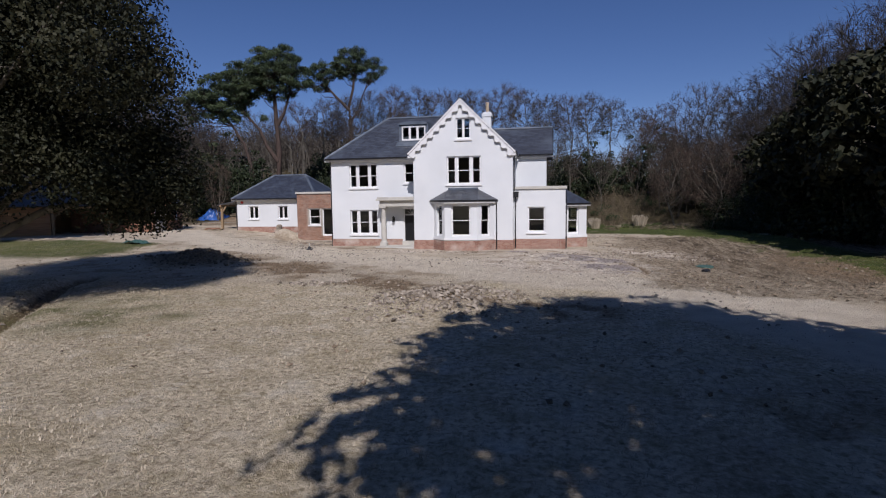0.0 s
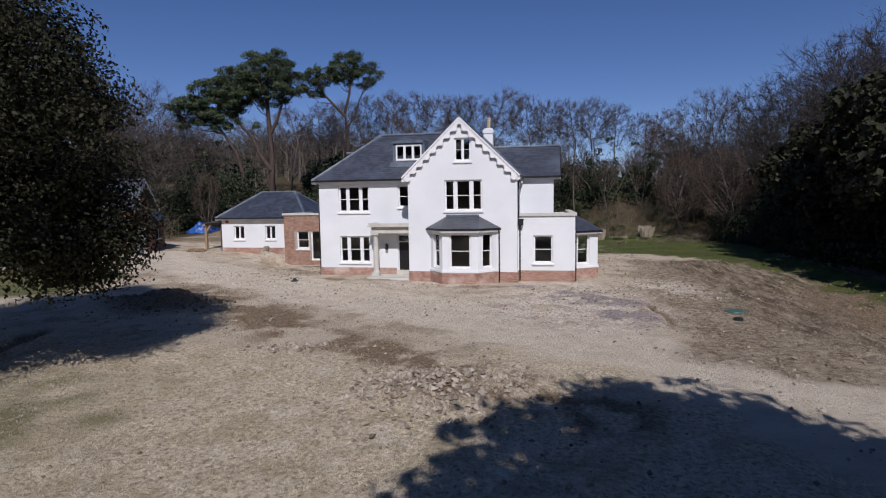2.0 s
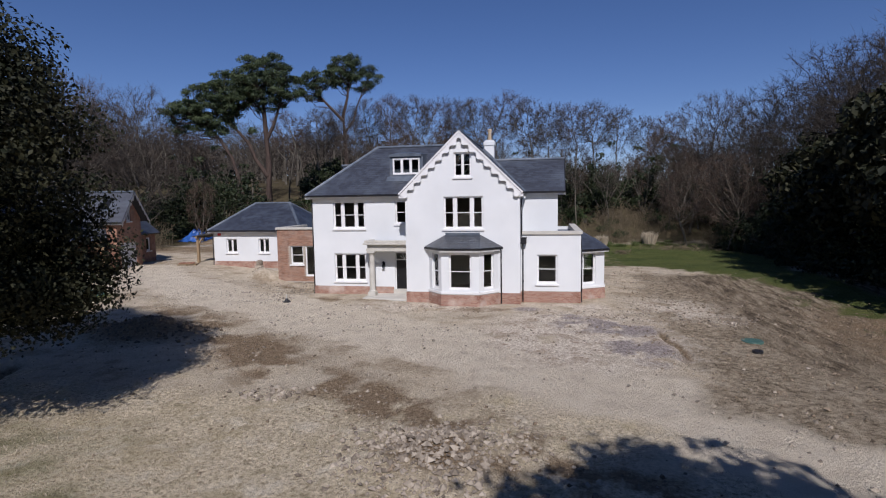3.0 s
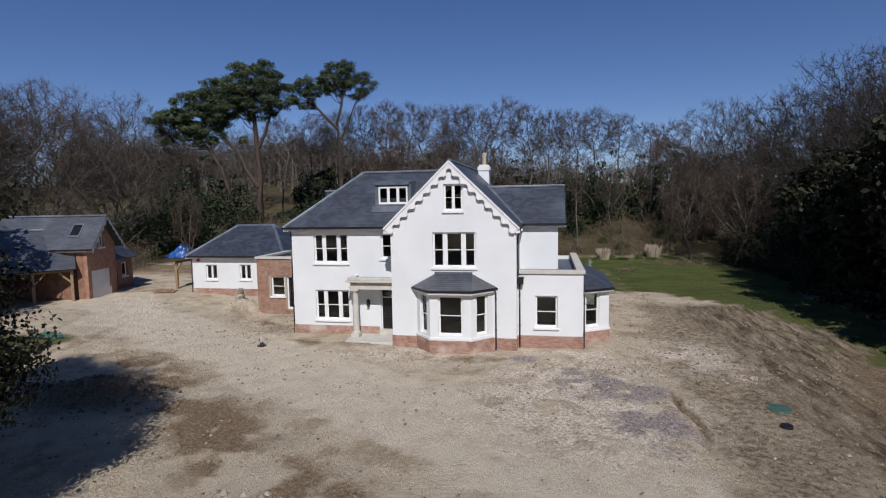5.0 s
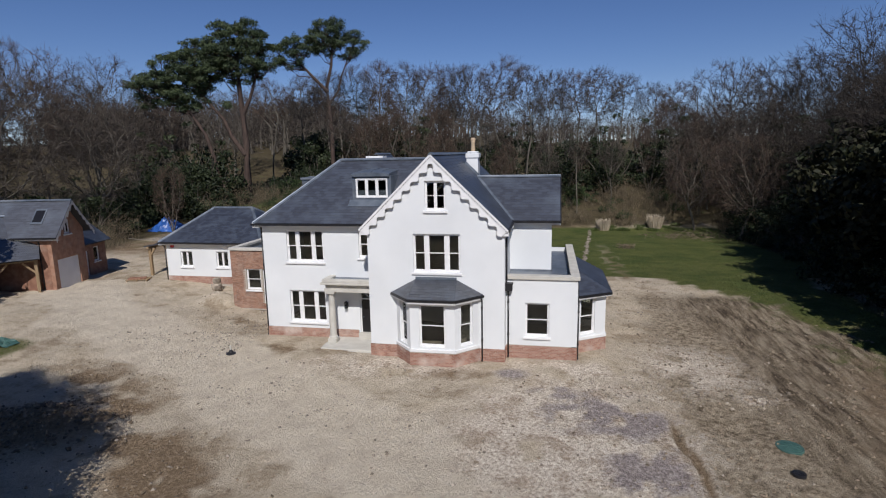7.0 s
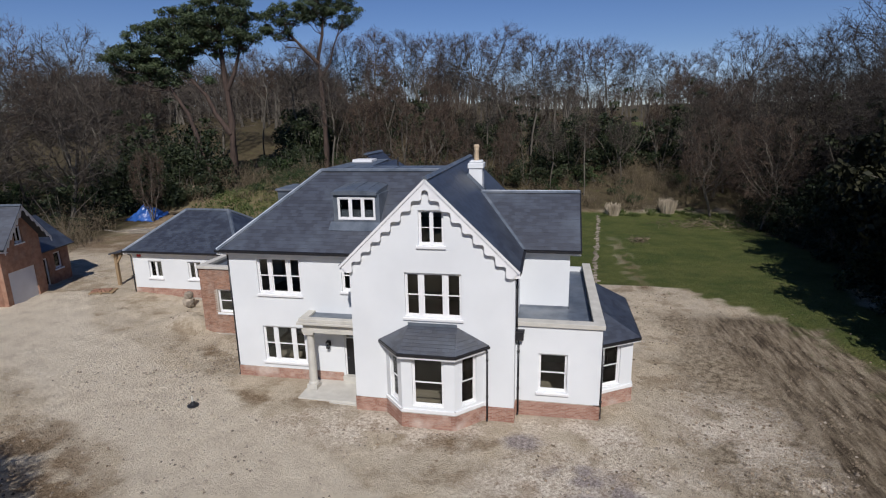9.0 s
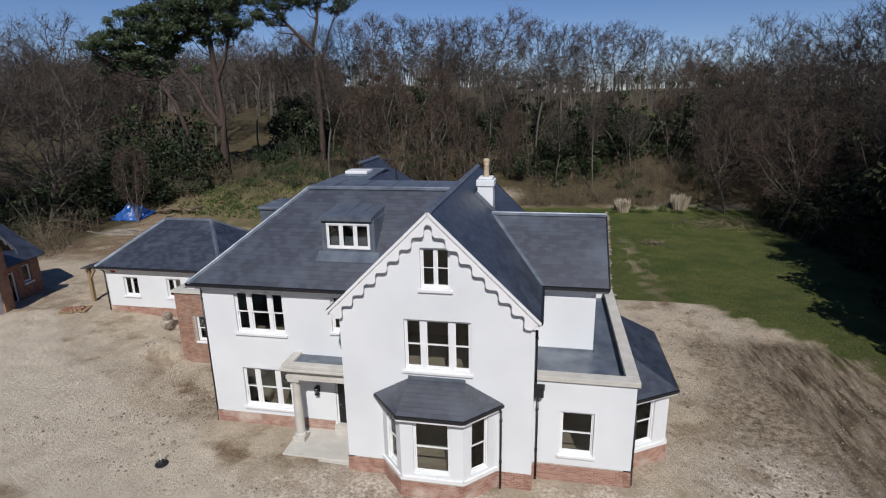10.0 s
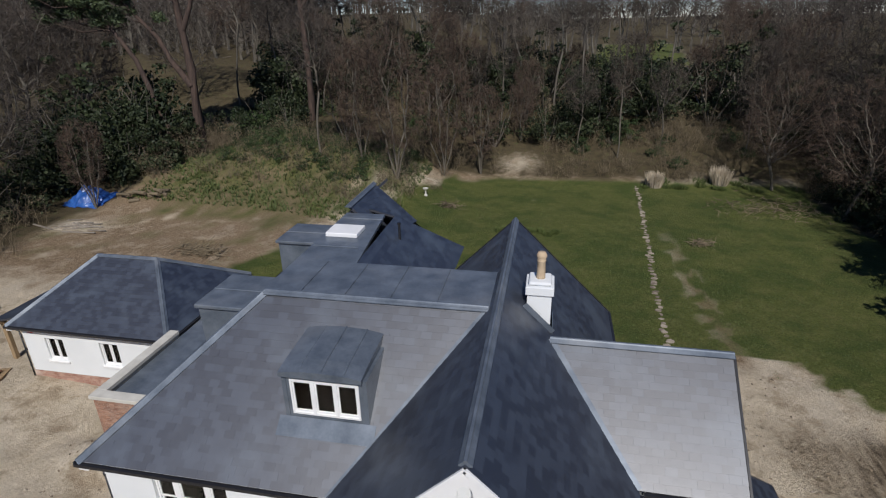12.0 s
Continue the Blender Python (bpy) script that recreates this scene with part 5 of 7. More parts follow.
box(bm, pm, 0, 0.15, 0.2, 2 * pd - 0.16, 0.3, pe)
part("end_wall", bm, OAK, port)
bm = bmesh.new()
box(bm, pm, plen - 0.15, plen, 0.35, 2 * pd - 0.16, 0.3, pe)
part("end_wall", bm, OAK, port)
bm = bmesh.new()
box(bm, pm, 6.3, 6.45, 0.2, 2 * pd - 0.16, 0.3, pe)
part("cross_wall", bm, OAK, port)
z = 0.95
while z < pe - 0.15:
    bm = bmesh.new()
    box(bm, pm, 0.05, 6.4, 0.0, 0.03, z, z + 0.175)
    part("board", bm, BOARD, port)
    z += 0.18
bm = bmesh.new()
box(bm, pm, 0.05, 6.4, 0.031, 0.15, 0.3, pe - 0.1)
part("stud_wall", bm, OAK, port)
for u in (6.6, 10.75, plen - 0.12):
    bm = bmesh.new()
    box(bm, pm, u - 0.1, u + 0.1, 0.0, 0.2, 0.5, pe - 0.25, 0.012)
    part("post", bm, OAK, port, "green oak carport post")
    for s in (-1, 1):
        if (s > 0 and u > plen - 1) or (s < 0 and u < 7):
            continue
        bm = bmesh.new()
        bar(bm, pm(u, 0.1, pe - 1.15), pm(u + s * 0.8, 0.1, pe - 0.3), 0.1, 0.13)
        part("brace", bm, OAK, port)
bm = bmesh.new()
bar(bm, pm(6.4, 0.1, pe - 0.14), pm(plen, 0.1, pe - 0.14), 0.18, 0.22)
part("beam", bm, OAK, port)


# ---- trees ----
class Growth:
    """Tubes and thin twigs of one tree, gathered as plain lists."""

    def __init__(self):
        self.v, self.f = [], []

    def tube(self, pts, radii, sides):
        rings = []
        for i, p in enumerate(pts):
            e = (pts[min(i + 1, len(pts) - 1)] - pts[max(i - 1, 0)]).normalized()
            q = e.to_track_quat("Z", "Y")
            base = len(self.v)
            for k in range(sides):
                a = 2 * math.pi * k / sides
                self.v.append(p + q @ Vector((math.cos(a) * radii[i], math.sin(a) * radii[i], 0)))
            rings.append(base)
        for a, b in zip(rings, rings[1:]):
            for k in range(sides):
                j = (k + 1) % sides
                self.f.append((a + k, a + j, b + j, b + k))

    def ribbon(self, pts, radii, rng):
        s = (pts[-1] - pts[0]).cross(Vector((rng.uniform(-1, 1), rng.uniform(-1, 1), rng.uniform(-1, 1)))).normalized()
        k = len(self.v)
        for p, r in zip(pts, radii):
            self.v += [p - s * r, p + s * r]
        self.f += [(k + 2 * i, k + 2 * i + 1, k + 2 * i + 3, k + 2 * i + 2) for i in range(len(pts) - 1)]

    def twig(self, p, d, length, w, rng):
        s = d.cross(Vector((rng.uniform(-1, 1), rng.uniform(-1, 1), rng.uniform(-1, 1)))).normalized() * w
        k = len(self.v)
        self.v += [p - s, p + s, p + d * length]
        self.f.append((k, k + 1, k + 2))


def wander(rng, start, d, length, steps, bend, lift):
    pts = [start]
    for _ in range(steps):
        d = (d + Vector((rng.gauss(0, bend), rng.gauss(0, bend), rng.gauss(0, bend) + lift))).normalized()
        pts.append(pts[-1] + d * (length / steps))
    return pts


def bare_tree(seed, tall=22.0, clear=0.3, reach=0.3, points=420, twigs=9, mat=TWIG, stems=1, tip=0.02):
    """A leafless tree that grows towards the free places of a lobed dome: trunk, forking limbs and a haze of fine twigs, foot at the origin."""
    rng, r = random.Random(seed), np.random.RandomState(seed)
    span = tall * reach
    rise = min(tall * (1 - clear) * 0.62, span * 1.15)
    heart = np.array([0.0, 0.0, tall - rise])
    drop = tall - rise - tall * clear
    n = r.normal(0, 1, (points * 3, 3))
    n /= np.linalg.norm(n, axis=1, keepdims=True)
    lobes = r.normal(0, 1, (9, 3))
    lobes /= np.linalg.norm(lobes, axis=1, keepdims=True)
    swell = 0.88 + 0.12 * np.clip(((n @ lobes.T).max(axis=1) - 0.62) / 0.3, 0, 1)
    goal = heart + n * np.where(n[:, 2:] > 0, np.array([[span, span, rise]]), np.array([[span * 0.9, span * 0.9, drop]])) * (swell * r.uniform(0.1, 1, len(n)) ** 0.32)[:, None]
    goal = goal[:points]
    node, above = [], []
    for s in range(stems):
        lean = Vector((rng.gauss(0, 0.05), rng.gauss(0, 0.05), 1)) if stems == 1 else Vector((math.cos(s * 2.4) * 0.2, math.sin(s * 2.4) * 0.2, 1))
        trunk = wander(rng, Vector((0, 0, -0.6)), lean.normalized(), tall * (clear + 0.1 if stems == 1 else 0.35), 8, 0.07, 0.05)
        for i, p in enumerate(trunk):
            above.append(len(node) - 1 if i else -1)
            node.append(np.array(p))
    step = tall * 0.022
    fixed = len(node)
    for turn in range(80):
        if not len(goal):
            break
        have = np.array(node)
        best = ((have * have).sum(axis=1)[None] - 2 * goal @ have.T).argmin(axis=1)
        d = goal - have[best]
        gap = np.linalg.norm(d, axis=1)
        keep = gap > step * 1.2
        pull = {}
        for k in np.nonzero(keep)[0]:
            pull.setdefault(int(best[k]), []).append(d[k] / gap[k])
        if not pull:
            break
        for k, ways in pull.items():
            e = np.sum(ways, axis=0) / len(ways)
            e = e / (np.linalg.norm(e) + 1e-6) + r.normal(0, 0.24, 3) + np.array([0, 0, 0.08])
            node.append(have[k] + e / np.linalg.norm(e) * step * r.uniform(0.75, 1.1))
            above.append(k)
        goal = goal[keep]
    count = len(node)
    flow, kids = [0.0] * count, [[] for _ in range(count)]
    for i in range(count - 1, -1, -1):
        flow[i] = flow[i] or tip ** 2.35
        if above[i] >= 0:
            flow[above[i]] += flow[i]
            kids[above[i]].append(i)
    thick = [min(f ** (1 / 2.35), tall * 0.0165) for f in flow]
    full = tall * 0.985 / max(p[2] for p in node)
    node = [Vector((p[0] * full, p[1] * full, p[2] * full)) for p in node]
    g, t = Growth(), Growth()
    todo = [i for i in range(count) if above[i] < 0]
    while todo:
        i = todo.pop()
        chain = ([above[i]] if above[i] >= 0 else []) + [i]
        while kids[chain[-1]]:
            ranked = sorted(kids[chain[-1]], key=lambda k: -thick[k])
            todo += ranked[1:]
            chain.append(ranked[0])
        size = [thick[k] for k in chain]
        if above[i] >= 0:
            size[0] = min(size[0], size[1] * 1.15)
        else:
            size[0] *= 1.35
        size[-1] *= 0.5
        if max(size) > 0.05:
            g.tube([node[k] for k in chain], size, 7 if max(size) > 0.12 else 3)
        else:
            t.ribbon([node[k] for k in chain], size, rng)
    mid = Vector(heart)
    for i in range(fixed, count):
        if thick[i] > tip * 3.2:
            continue
        along = (node[i] - node[above[i]]).normalized()
        out = (node[i] - mid).normalized()
        for _ in range(max(1, twigs // 4)):
            q = node[above[i]].lerp(node[i], rng.random())
            e = (along * 0.6 + out * 0.6 + Vector((rng.gauss(0, 0.6), rng.gauss(0, 0.6), rng.gauss(0.1, 0.5)))).normalized()
            long = tall * rng.uniform(0.035, 0.075)
            t.twig(q, e, long, 0.021, rng)
            for _ in range(3):
                e2 = (e + Vector((rng.gauss(0, 0.6), rng.gauss(0, 0.6), rng.gauss(0.05, 0.55)))).normalized()
                t.twig(q + e * long * rng.uniform(0.15, 0.9), e2, tall * rng.uniform(0.02, 0.045), 0.017, rng)
    return g, t, mat


def leaves(seed, points, normals, size, long=1.6):
    """Small folded leaves at many points at once: verts and faces."""
    r = np.random.RandomState(seed)
    p, n = np.asarray(points, dtype=float), np.asarray(normals, dtype=float)
    n = n + r.normal(0, 0.55, n.shape)
    n /= np.linalg.norm(n, axis=1, keepdims=True)
    a = np.cross(n, r.uniform(-1, 1, n.shape))
    a /= np.linalg.norm(a, axis=1, keepdims=True)
    b = np.cross(n, a)
    s = (size * r.uniform(0.7, 1.3, (len(p), 1)))
    v = np.stack([p - a * s * long / 2, p + b * s / 2 + n * s * 0.12, p + a * s * long / 2, p - b * s / 2 + n * s * 0.12], axis=1).reshape(-1, 3)
    k = np.arange(len(p))[:, None] * 4
    f = np.concatenate([k + np.array([[0, 1, 2]]), k + np.array([[0, 2, 3]])])
    return v, f


def foliage(seed, blobs, density, size, flat=0.75, up=0.25, long=1.6):
    """Leaves on and in a heap of uneven clumps (centre, radius)."""
    r = np.random.RandomState(seed)
    pts, nrm = [], []
    for c, rad in blobs:
        m = max(4, int(density * rad * rad))
        n = r.normal(0, 1, (m, 3)) + np.array([0, 0, up])
        n /= np.linalg.norm(n, axis=1, keepdims=True)
        wob = 1 + 0.22 * np.sin(n[:, :1] * 3.1 + c[0] * 2) * np.cos(n[:, 1:2] * 2.7 + c[1]) + 0.15 * np.sin(n[:, 2:] * 5 + c[2])
        rr = rad * r.uniform(0, 1, (m, 1)) ** 0.25 * wob
        pts.append(np.array(c) + n * np.array([1, 1, flat]) * rr)
        nrm.append(n)
    return leaves(seed + 1, np.concatenate(pts), np.concatenate(nrm), size, long)


def plant(name, label, category, group, trunk, crown, trunk_mat, crown_mat, at, crown_name="crown"):
    ob = thing(name, label, category, group)
    raw("trunk", trunk[0], trunk[1], trunk_mat, ob, smooth=True)
    raw(crown_name, crown[0], crown[1], crown_mat, ob)
    ob.matrix_basis = at
    return ob


def stand(x, y, turn=0.0, scale=1.0, sink=0.0):
    return Matrix.Translation((x, y, height(x, y) - sink)) @ Matrix.Rotation(turn, 4, "Z") @ Matrix.Scale(scale, 4)


BARE = []
for i, (tall, clear, reach, points, twigs, mat, bark, stems) in enumerate((
        (21, 0.5, 0.22, 460, 12, TWIG, BARK, 1), (22, 0.56, 0.19, 400, 13, TWIGRED, BARK, 1), (21, 0.22, 0.40, 1000, 9, TWIG, BARK, 1), (22, 0.46, 0.17, 400, 13, TWIG, BARK, 1),
        (20, 0.25, 0.37, 900, 10, TWIGRED, BARK, 1), (15, 0.12, 0.25, 460, 13, TWIGRED, BARK, 4), (24, 0.12, 0.43, 1200, 9, TWIGSHADE, BARKSHADE, 1))):
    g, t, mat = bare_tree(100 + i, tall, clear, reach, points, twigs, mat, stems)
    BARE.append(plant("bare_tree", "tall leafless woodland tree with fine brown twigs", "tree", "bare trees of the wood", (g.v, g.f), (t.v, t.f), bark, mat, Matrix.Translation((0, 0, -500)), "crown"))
TALL = (21, 22, 21, 22, 20, 15, 24)
FIRST = set()


def set_tree(kinds, i, m):
    src = kinds[i]
    if id(src) not in FIRST:
        FIRST.add(id(src))
        src.matrix_basis = m
        return src
    ob = copy_thing(src, m)
    ob.scale = m.to_scale()
    return ob


KEEP_CLEAR = ((-9, 109, 4), (-52, 77, 6), (-47, 74, 6), (-46, 79, 4), (-44, 66, 5), (-36, 87, 2))   # round the tarpaulin and timber


def scatter(count, where, gap, seed, kinds, pick, scale=(0.85, 1.15), placed=None):
    r = random.Random(seed)
    placed = [] if placed is None else placed
    tries = 0
    done = 0
    while done < count and tries < count * 40:
        tries += 1
        x, y = where(r)
        if any((x - a) ** 2 + (y - b) ** 2 < gap * gap for a, b in placed) or any((x - a) ** 2 + (y - b) ** 2 < c * c for a, b, c in KEEP_CLEAR):
            continue
        placed.append((x, y))
        set_tree(kinds, r.choice(pick), stand(x, y, r.uniform(0, 6.28), r.uniform(*scale)))
        done += 1
    return placed


# the row of crowns along the skyline: x, y, height of the top above datum, kind
SKYLINE = ((-56, 116, 26.0, 1), (-50, 119, 27.2, 0), (-44, 117, 27.0, 3), (-38, 118, 28.1, 0), (-34.2, 121, 29.3, 1), (-29, 119, 28.2, 0), (-23.9, 122, 28.2, 1), (-19.5, 123, 27.6, 3), (-15.7, 124, 28.1, 0), (-9.8, 127, 29.7, 1),
           (-4.4, 120, 26.8, 0), (-0.2, 123, 25.9, 3), (4.2, 125, 26.2, 1), (9.2, 126, 26.8, 0), (14.3, 130, 25.6, 3), (21.7, 139, 24.8, 0), (23.4, 125, 23.3, 1), (30.3, 116, 25.5, 2), (41.1, 95.5, 28.4, 6), (-70.4, 89, 26.4, 2), (-76.5, 80, 27.3, 4))
woods = [(-22.3, 91.5)]
for x, y, top, k in SKYLINE:
    woods.append((x, y))
    set_tree(BARE, k, stand(x, y, x * 1.7, (top - height(x, y)) / TALL[k]))
scatter(12, lambda r: (r.uniform(-44, 26), r.uniform(109, 119)), 4.4, 11, BARE, [0, 1, 3, 3], (0.55, 0.85), woods)
scatter(11, lambda r: (r.uniform(-66, 48), r.uniform(128, 150)), 5.0, 12, BARE, [0, 1, 3], (0.6, 0.85), woods)
scatter(12, lambda r: (r.uniform(-92, -66), r.uniform(62, 118)), 6, 13, BARE, [0, 2, 4, 1], (0.7, 0.95), woods)
scatter(8, lambda r: (r.uniform(-82, -64), r.uniform(30, 60)), 6, 14, BARE, [2, 4, 0], (0.85, 1.05), woods)
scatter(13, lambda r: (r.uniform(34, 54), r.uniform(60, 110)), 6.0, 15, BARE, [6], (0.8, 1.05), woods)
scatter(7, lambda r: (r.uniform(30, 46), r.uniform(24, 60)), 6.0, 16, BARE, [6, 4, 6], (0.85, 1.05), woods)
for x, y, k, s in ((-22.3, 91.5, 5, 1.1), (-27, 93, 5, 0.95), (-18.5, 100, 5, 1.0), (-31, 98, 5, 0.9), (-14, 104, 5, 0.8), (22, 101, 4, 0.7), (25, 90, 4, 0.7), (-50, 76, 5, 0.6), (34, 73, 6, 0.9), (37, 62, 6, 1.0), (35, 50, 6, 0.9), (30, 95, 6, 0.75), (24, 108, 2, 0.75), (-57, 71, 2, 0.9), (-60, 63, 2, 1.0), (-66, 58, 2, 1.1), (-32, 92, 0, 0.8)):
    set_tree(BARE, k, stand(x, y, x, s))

# evergreen bushes and ivy-clad thicket
def bush(seed, radius, tall, mat, size, density):
    r = random.Random(seed)
    blobs = []
    for k in range(26):
        a, d = r.uniform(0, 6.28), radius * math.sqrt(r.random())
        z = tall * r.random() * (1 - 0.45 * (d / radius) ** 2)
        blobs.append((Vector((math.cos(a) * d, math.sin(a) * d, z)), r.uniform(0.28, 0.5) * min(radius, tall) * 0.7))
    v, f = foliage(seed, blobs, density, size)
    g = Growth()
    for k in range(6):
        a = k * 1.05
        g.tube(wander(r, Vector((0, 0, -0.3)), Vector((math.cos(a) * 0.5, math.sin(a) * 0.5, 1)).normalized(), tall * 0.8, 4, 0.15, 0.05), [0.08, 0.07, 0.05, 0.03, 0.015], 5)
    return (g.v, g.f), (v, f), mat


BUSH = []
for i, (rad, tall, mat, size, dens, label) in enumerate(((2.6, 3.6, LAUREL, 0.19, 100, "dense dark green laurel bush at the wood's edge"), (3.4, 6.5, IVY, 0.21, 88, "tall dark holly thicket under the trees"), (2.0, 9.0, IVY, 0.2, 108, "narrow ivy-covered tree, dark green"), (2.2, 2.0, LAUREL, 0.18, 110, "low green shrub on the bank"))):
    tr, cr, mat = bush(40 + i, rad, tall, mat, size, dens)
    BUSH.append(plant("evergreen_bush", label, "bush", "evergreen bushes", tr, cr, BARK, mat, Matrix.Translation((0, 0, -500)), "leaves"))
b = []
scatter(12, lambda r: (r.uniform(-38, 24), r.uniform(107, 114)), 2.6, 21, BUSH, [0, 3, 3, 3], (0.5, 0.9), b)
scatter(46, lambda r: (r.uniform(-54, 42), r.uniform(111, 128)), 3.0, 22, BUSH, [1, 2, 1], (1.0, 1.75), b)
scatter(26, lambda r: (r.uniform(30, 42), r.uniform(30, 106)), 3.0, 23, BUSH, [1, 2, 1], (1.2, 2.0), b)
scatter(22, lambda r: (r.uniform(-76, -54), r.uniform(62, 108)), 3.2, 24, BUSH, [1, 0, 2], (0.7, 1.2), b)
scatter(12, lambda r: (r.uniform(23.5, 28), r.uniform(44, 64)), 2.4, 27, BUSH, [1, 1, 0], (0.7, 1.1), b)
scatter(18, lambda r: (r.uniform(27.5, 31), r.uniform(64, 104)), 2.4, 28, BUSH, [1, 1, 0], (0.7, 1.2), b)
scatter(6, lambda r: (r.uniform(-50, -40), r.uniform(99, 106)), 3.0, 25, BUSH, [1, 0], (0.7, 1.2), b)
scatter(16, lambda r: (r.uniform(-38, -20), r.uniform(90, 104)), 2.0, 26, BUSH, [3], (0.3, 0.55), b)

for x, y, k, q in ((-55, 88, 1, 1.3), (-52, 84, 1, 1.1), (-57, 92, 1, 1.5), (-60, 84, 1, 1.4), (-55, 94, 2, 1.5), (-52.8, 91, 1, 1.35), (-58, 90, 2, 1.6), (-54.5, 90, 1, 1.6), (-56, 84, 1, 1.5), (-53.5, 87, 2, 1.2), (-61, 96, 1, 1.9), (-63, 88, 2, 1.4), (22.8, 55, 1, 0.75), (23.4, 60, 1, 0.8), (-51.6, 89, 1, 1.3), (-50.6, 86, 1, 0.9), (-54, 82.5, 1, 1.0), (-58, 80, 1, 1.2)):
    set_tree(BUSH, k, stand(x, y, x, q))

scatter(44, lambda r: (r.uniform(-47, -26), r.uniform(88, 101)), 1.3, 29, BUSH, [3], (0.28, 0.6), b)

scatter(26, lambda r: (r.uniform(-60, 34), r.uniform(127, 152)), 4.0, 35, BUSH, [1, 2, 1], (0.9, 1.5), b)
scatter(14, lambda r: (r.uniform(29, 37), r.uniform(78, 108)), 3.0, 36, BUSH, [1, 2], (1.3, 2.0), b)
scatter(14, lambda r: (r.uniform(-36, 28), r.uniform(111, 136)), 4.0, 37, BARE, [5], (0.55, 0.85), b)

# leafless scrub along the wood's edge
def scrub(seed):
    r = random.Random(seed)
    g, t = Growth(), Growth()
    for k in range(26):
        a = r.uniform(0, 6.28)
        p = Vector((r.gauss(0, 0.7), r.gauss(0, 0.7), -0.1))
        st = wander(r, p, Vector((math.cos(a) * 0.45, math.sin(a) * 0.45, 1)).normalized(), r.uniform(1.6, 3.6), 4, 0.15, 0.0)
        g.tube(st, [0.022, 0.018, 0.013, 0.009, 0.004], 3)
        for _ in range(26):
            i = r.randint(1, 4)
            t.twig(st[i], Vector((r.gauss(0, 1), r.gauss(0, 1), r.gauss(0.4, 0.6))).normalized(), r.uniform(0.3, 0.9), 0.007, r)
    return (g.v, g.f), (t.v, t.f)


SCRUB_KINDS = []
for i in range(2):
    a, c = scrub(60 + i)
    SCRUB_KINDS.append(plant("scrub", "leafless brown scrub with thin tangled stems", "shrub", "scrub along the wood", a, c, SCRUB, SCRUB, Matrix.Translation((0, 0, -500)), "crown"))
    SCRUB_KINDS[-1].children[0].name = "stem_tangle"
    for piece in SCRUB_KINDS[-1].children:
        piece["kind"] = "stuff"
scatter(66, lambda r: (r.uniform(-40, 24), r.uniform(102.5, 118)), 1.4, 31, SCRUB_KINDS, [0, 1], (0.7, 1.3))
scatter(40, lambda r: (r.uniform(-44, 30), r.uniform(118, 150)), 2.0, 38, SCRUB_KINDS, [0, 1], (1.0, 1.8))
scatter(34, lambda r: (r.uniform(26, 31), r.uniform(40, 104)), 1.4, 32, SCRUB_KINDS, [0, 1], (0.8, 1.4))
scatter(24, lambda r: (r.uniform(-56, -46), r.uniform(60, 100)), 1.4, 33, SCRUB_KINDS, [0, 1], (0.8, 1.4))
scatter(48, lambda r: (r.uniform(-43, -18), r.uniform(83, 103)), 1.4, 34, SCRUB_KINDS, [0, 1], (0.5, 1.0))

# two umbrella pines
def pine(seed, stems, crowns, label, at, turn):
    """A tall pine: bare stems (points, radius) and ragged needle pads scattered in the crown's lobes (x, z, half width, half height, pads)."""
    r = random.Random(seed)
    g = Growth()
    foot = height(*at)
    joints = []
    for points, radius in stems:
        pts = [Vector((x, y, z - foot)) for x, y, z in points]
        n = len(pts) - 1
        g.tube(pts, [radius * (1 - 0.72 * i / n) for i in range(n + 1)], 10)
        for a, b in list(zip(pts, pts[1:]))[n // 2 - 1:]:
            joints += [a, a.lerp(b, 0.5), b]
    blobs = []
    for cx, cz, rx, rz, pads in crowns:
        placed = []
        for _ in range(pads * 12):
            if len(placed) == pads:
                break
            n = Vector((r.gauss(0, 1), r.gauss(0, 1), r.gauss(0.35, 0.8))).normalized()
            q = r.uniform(0.3, 1.0)
            c = Vector((cx + n.x * rx * q, n.y * rx * 0.75 * q, cz - foot + n.z * rz * q))
            if any((c - o).length < 1.55 for o in placed):
                continue
            placed.append(c)
            a = min(joints, key=lambda o: (o - c).length + 4.0 * max(0.0, o.z - c.z + 1.0))
            bend = a.lerp(c, 0.55) + Vector((r.gauss(0, 0.35), r.gauss(0, 0.35), -0.5 + r.gauss(0, 0.2)))
            g.tube([a, a.lerp(bend, 0.6) + Vector((0, 0, 0.1)), bend, c], [0.1, 0.08, 0.06, 0.025], 4)
            wide = r.uniform(0.7, 1.15)
            for _ in range(7):
                a2, d = r.uniform(0, 6.28), wide * math.sqrt(r.random())
                b0 = c + Vector((math.cos(a2) * d, math.sin(a2) * d, r.uniform(-0.2, 0.55) * wide * 0.8))
                g.tube([bend.lerp(c, 0.6), b0], [0.04, 0.015], 3)
                blobs.append((b0, r.uniform(0.5, 0.85)))
    v, f = foliage(seed, blobs, 125, 0.13, 0.8, 0.5, 2.4)
    return plant("pine_tree", label, "tree", "pines", (g.v, g.f), (v, f), PINEBARK, NEEDLE, stand(at[0], at[1], turn), "needles")


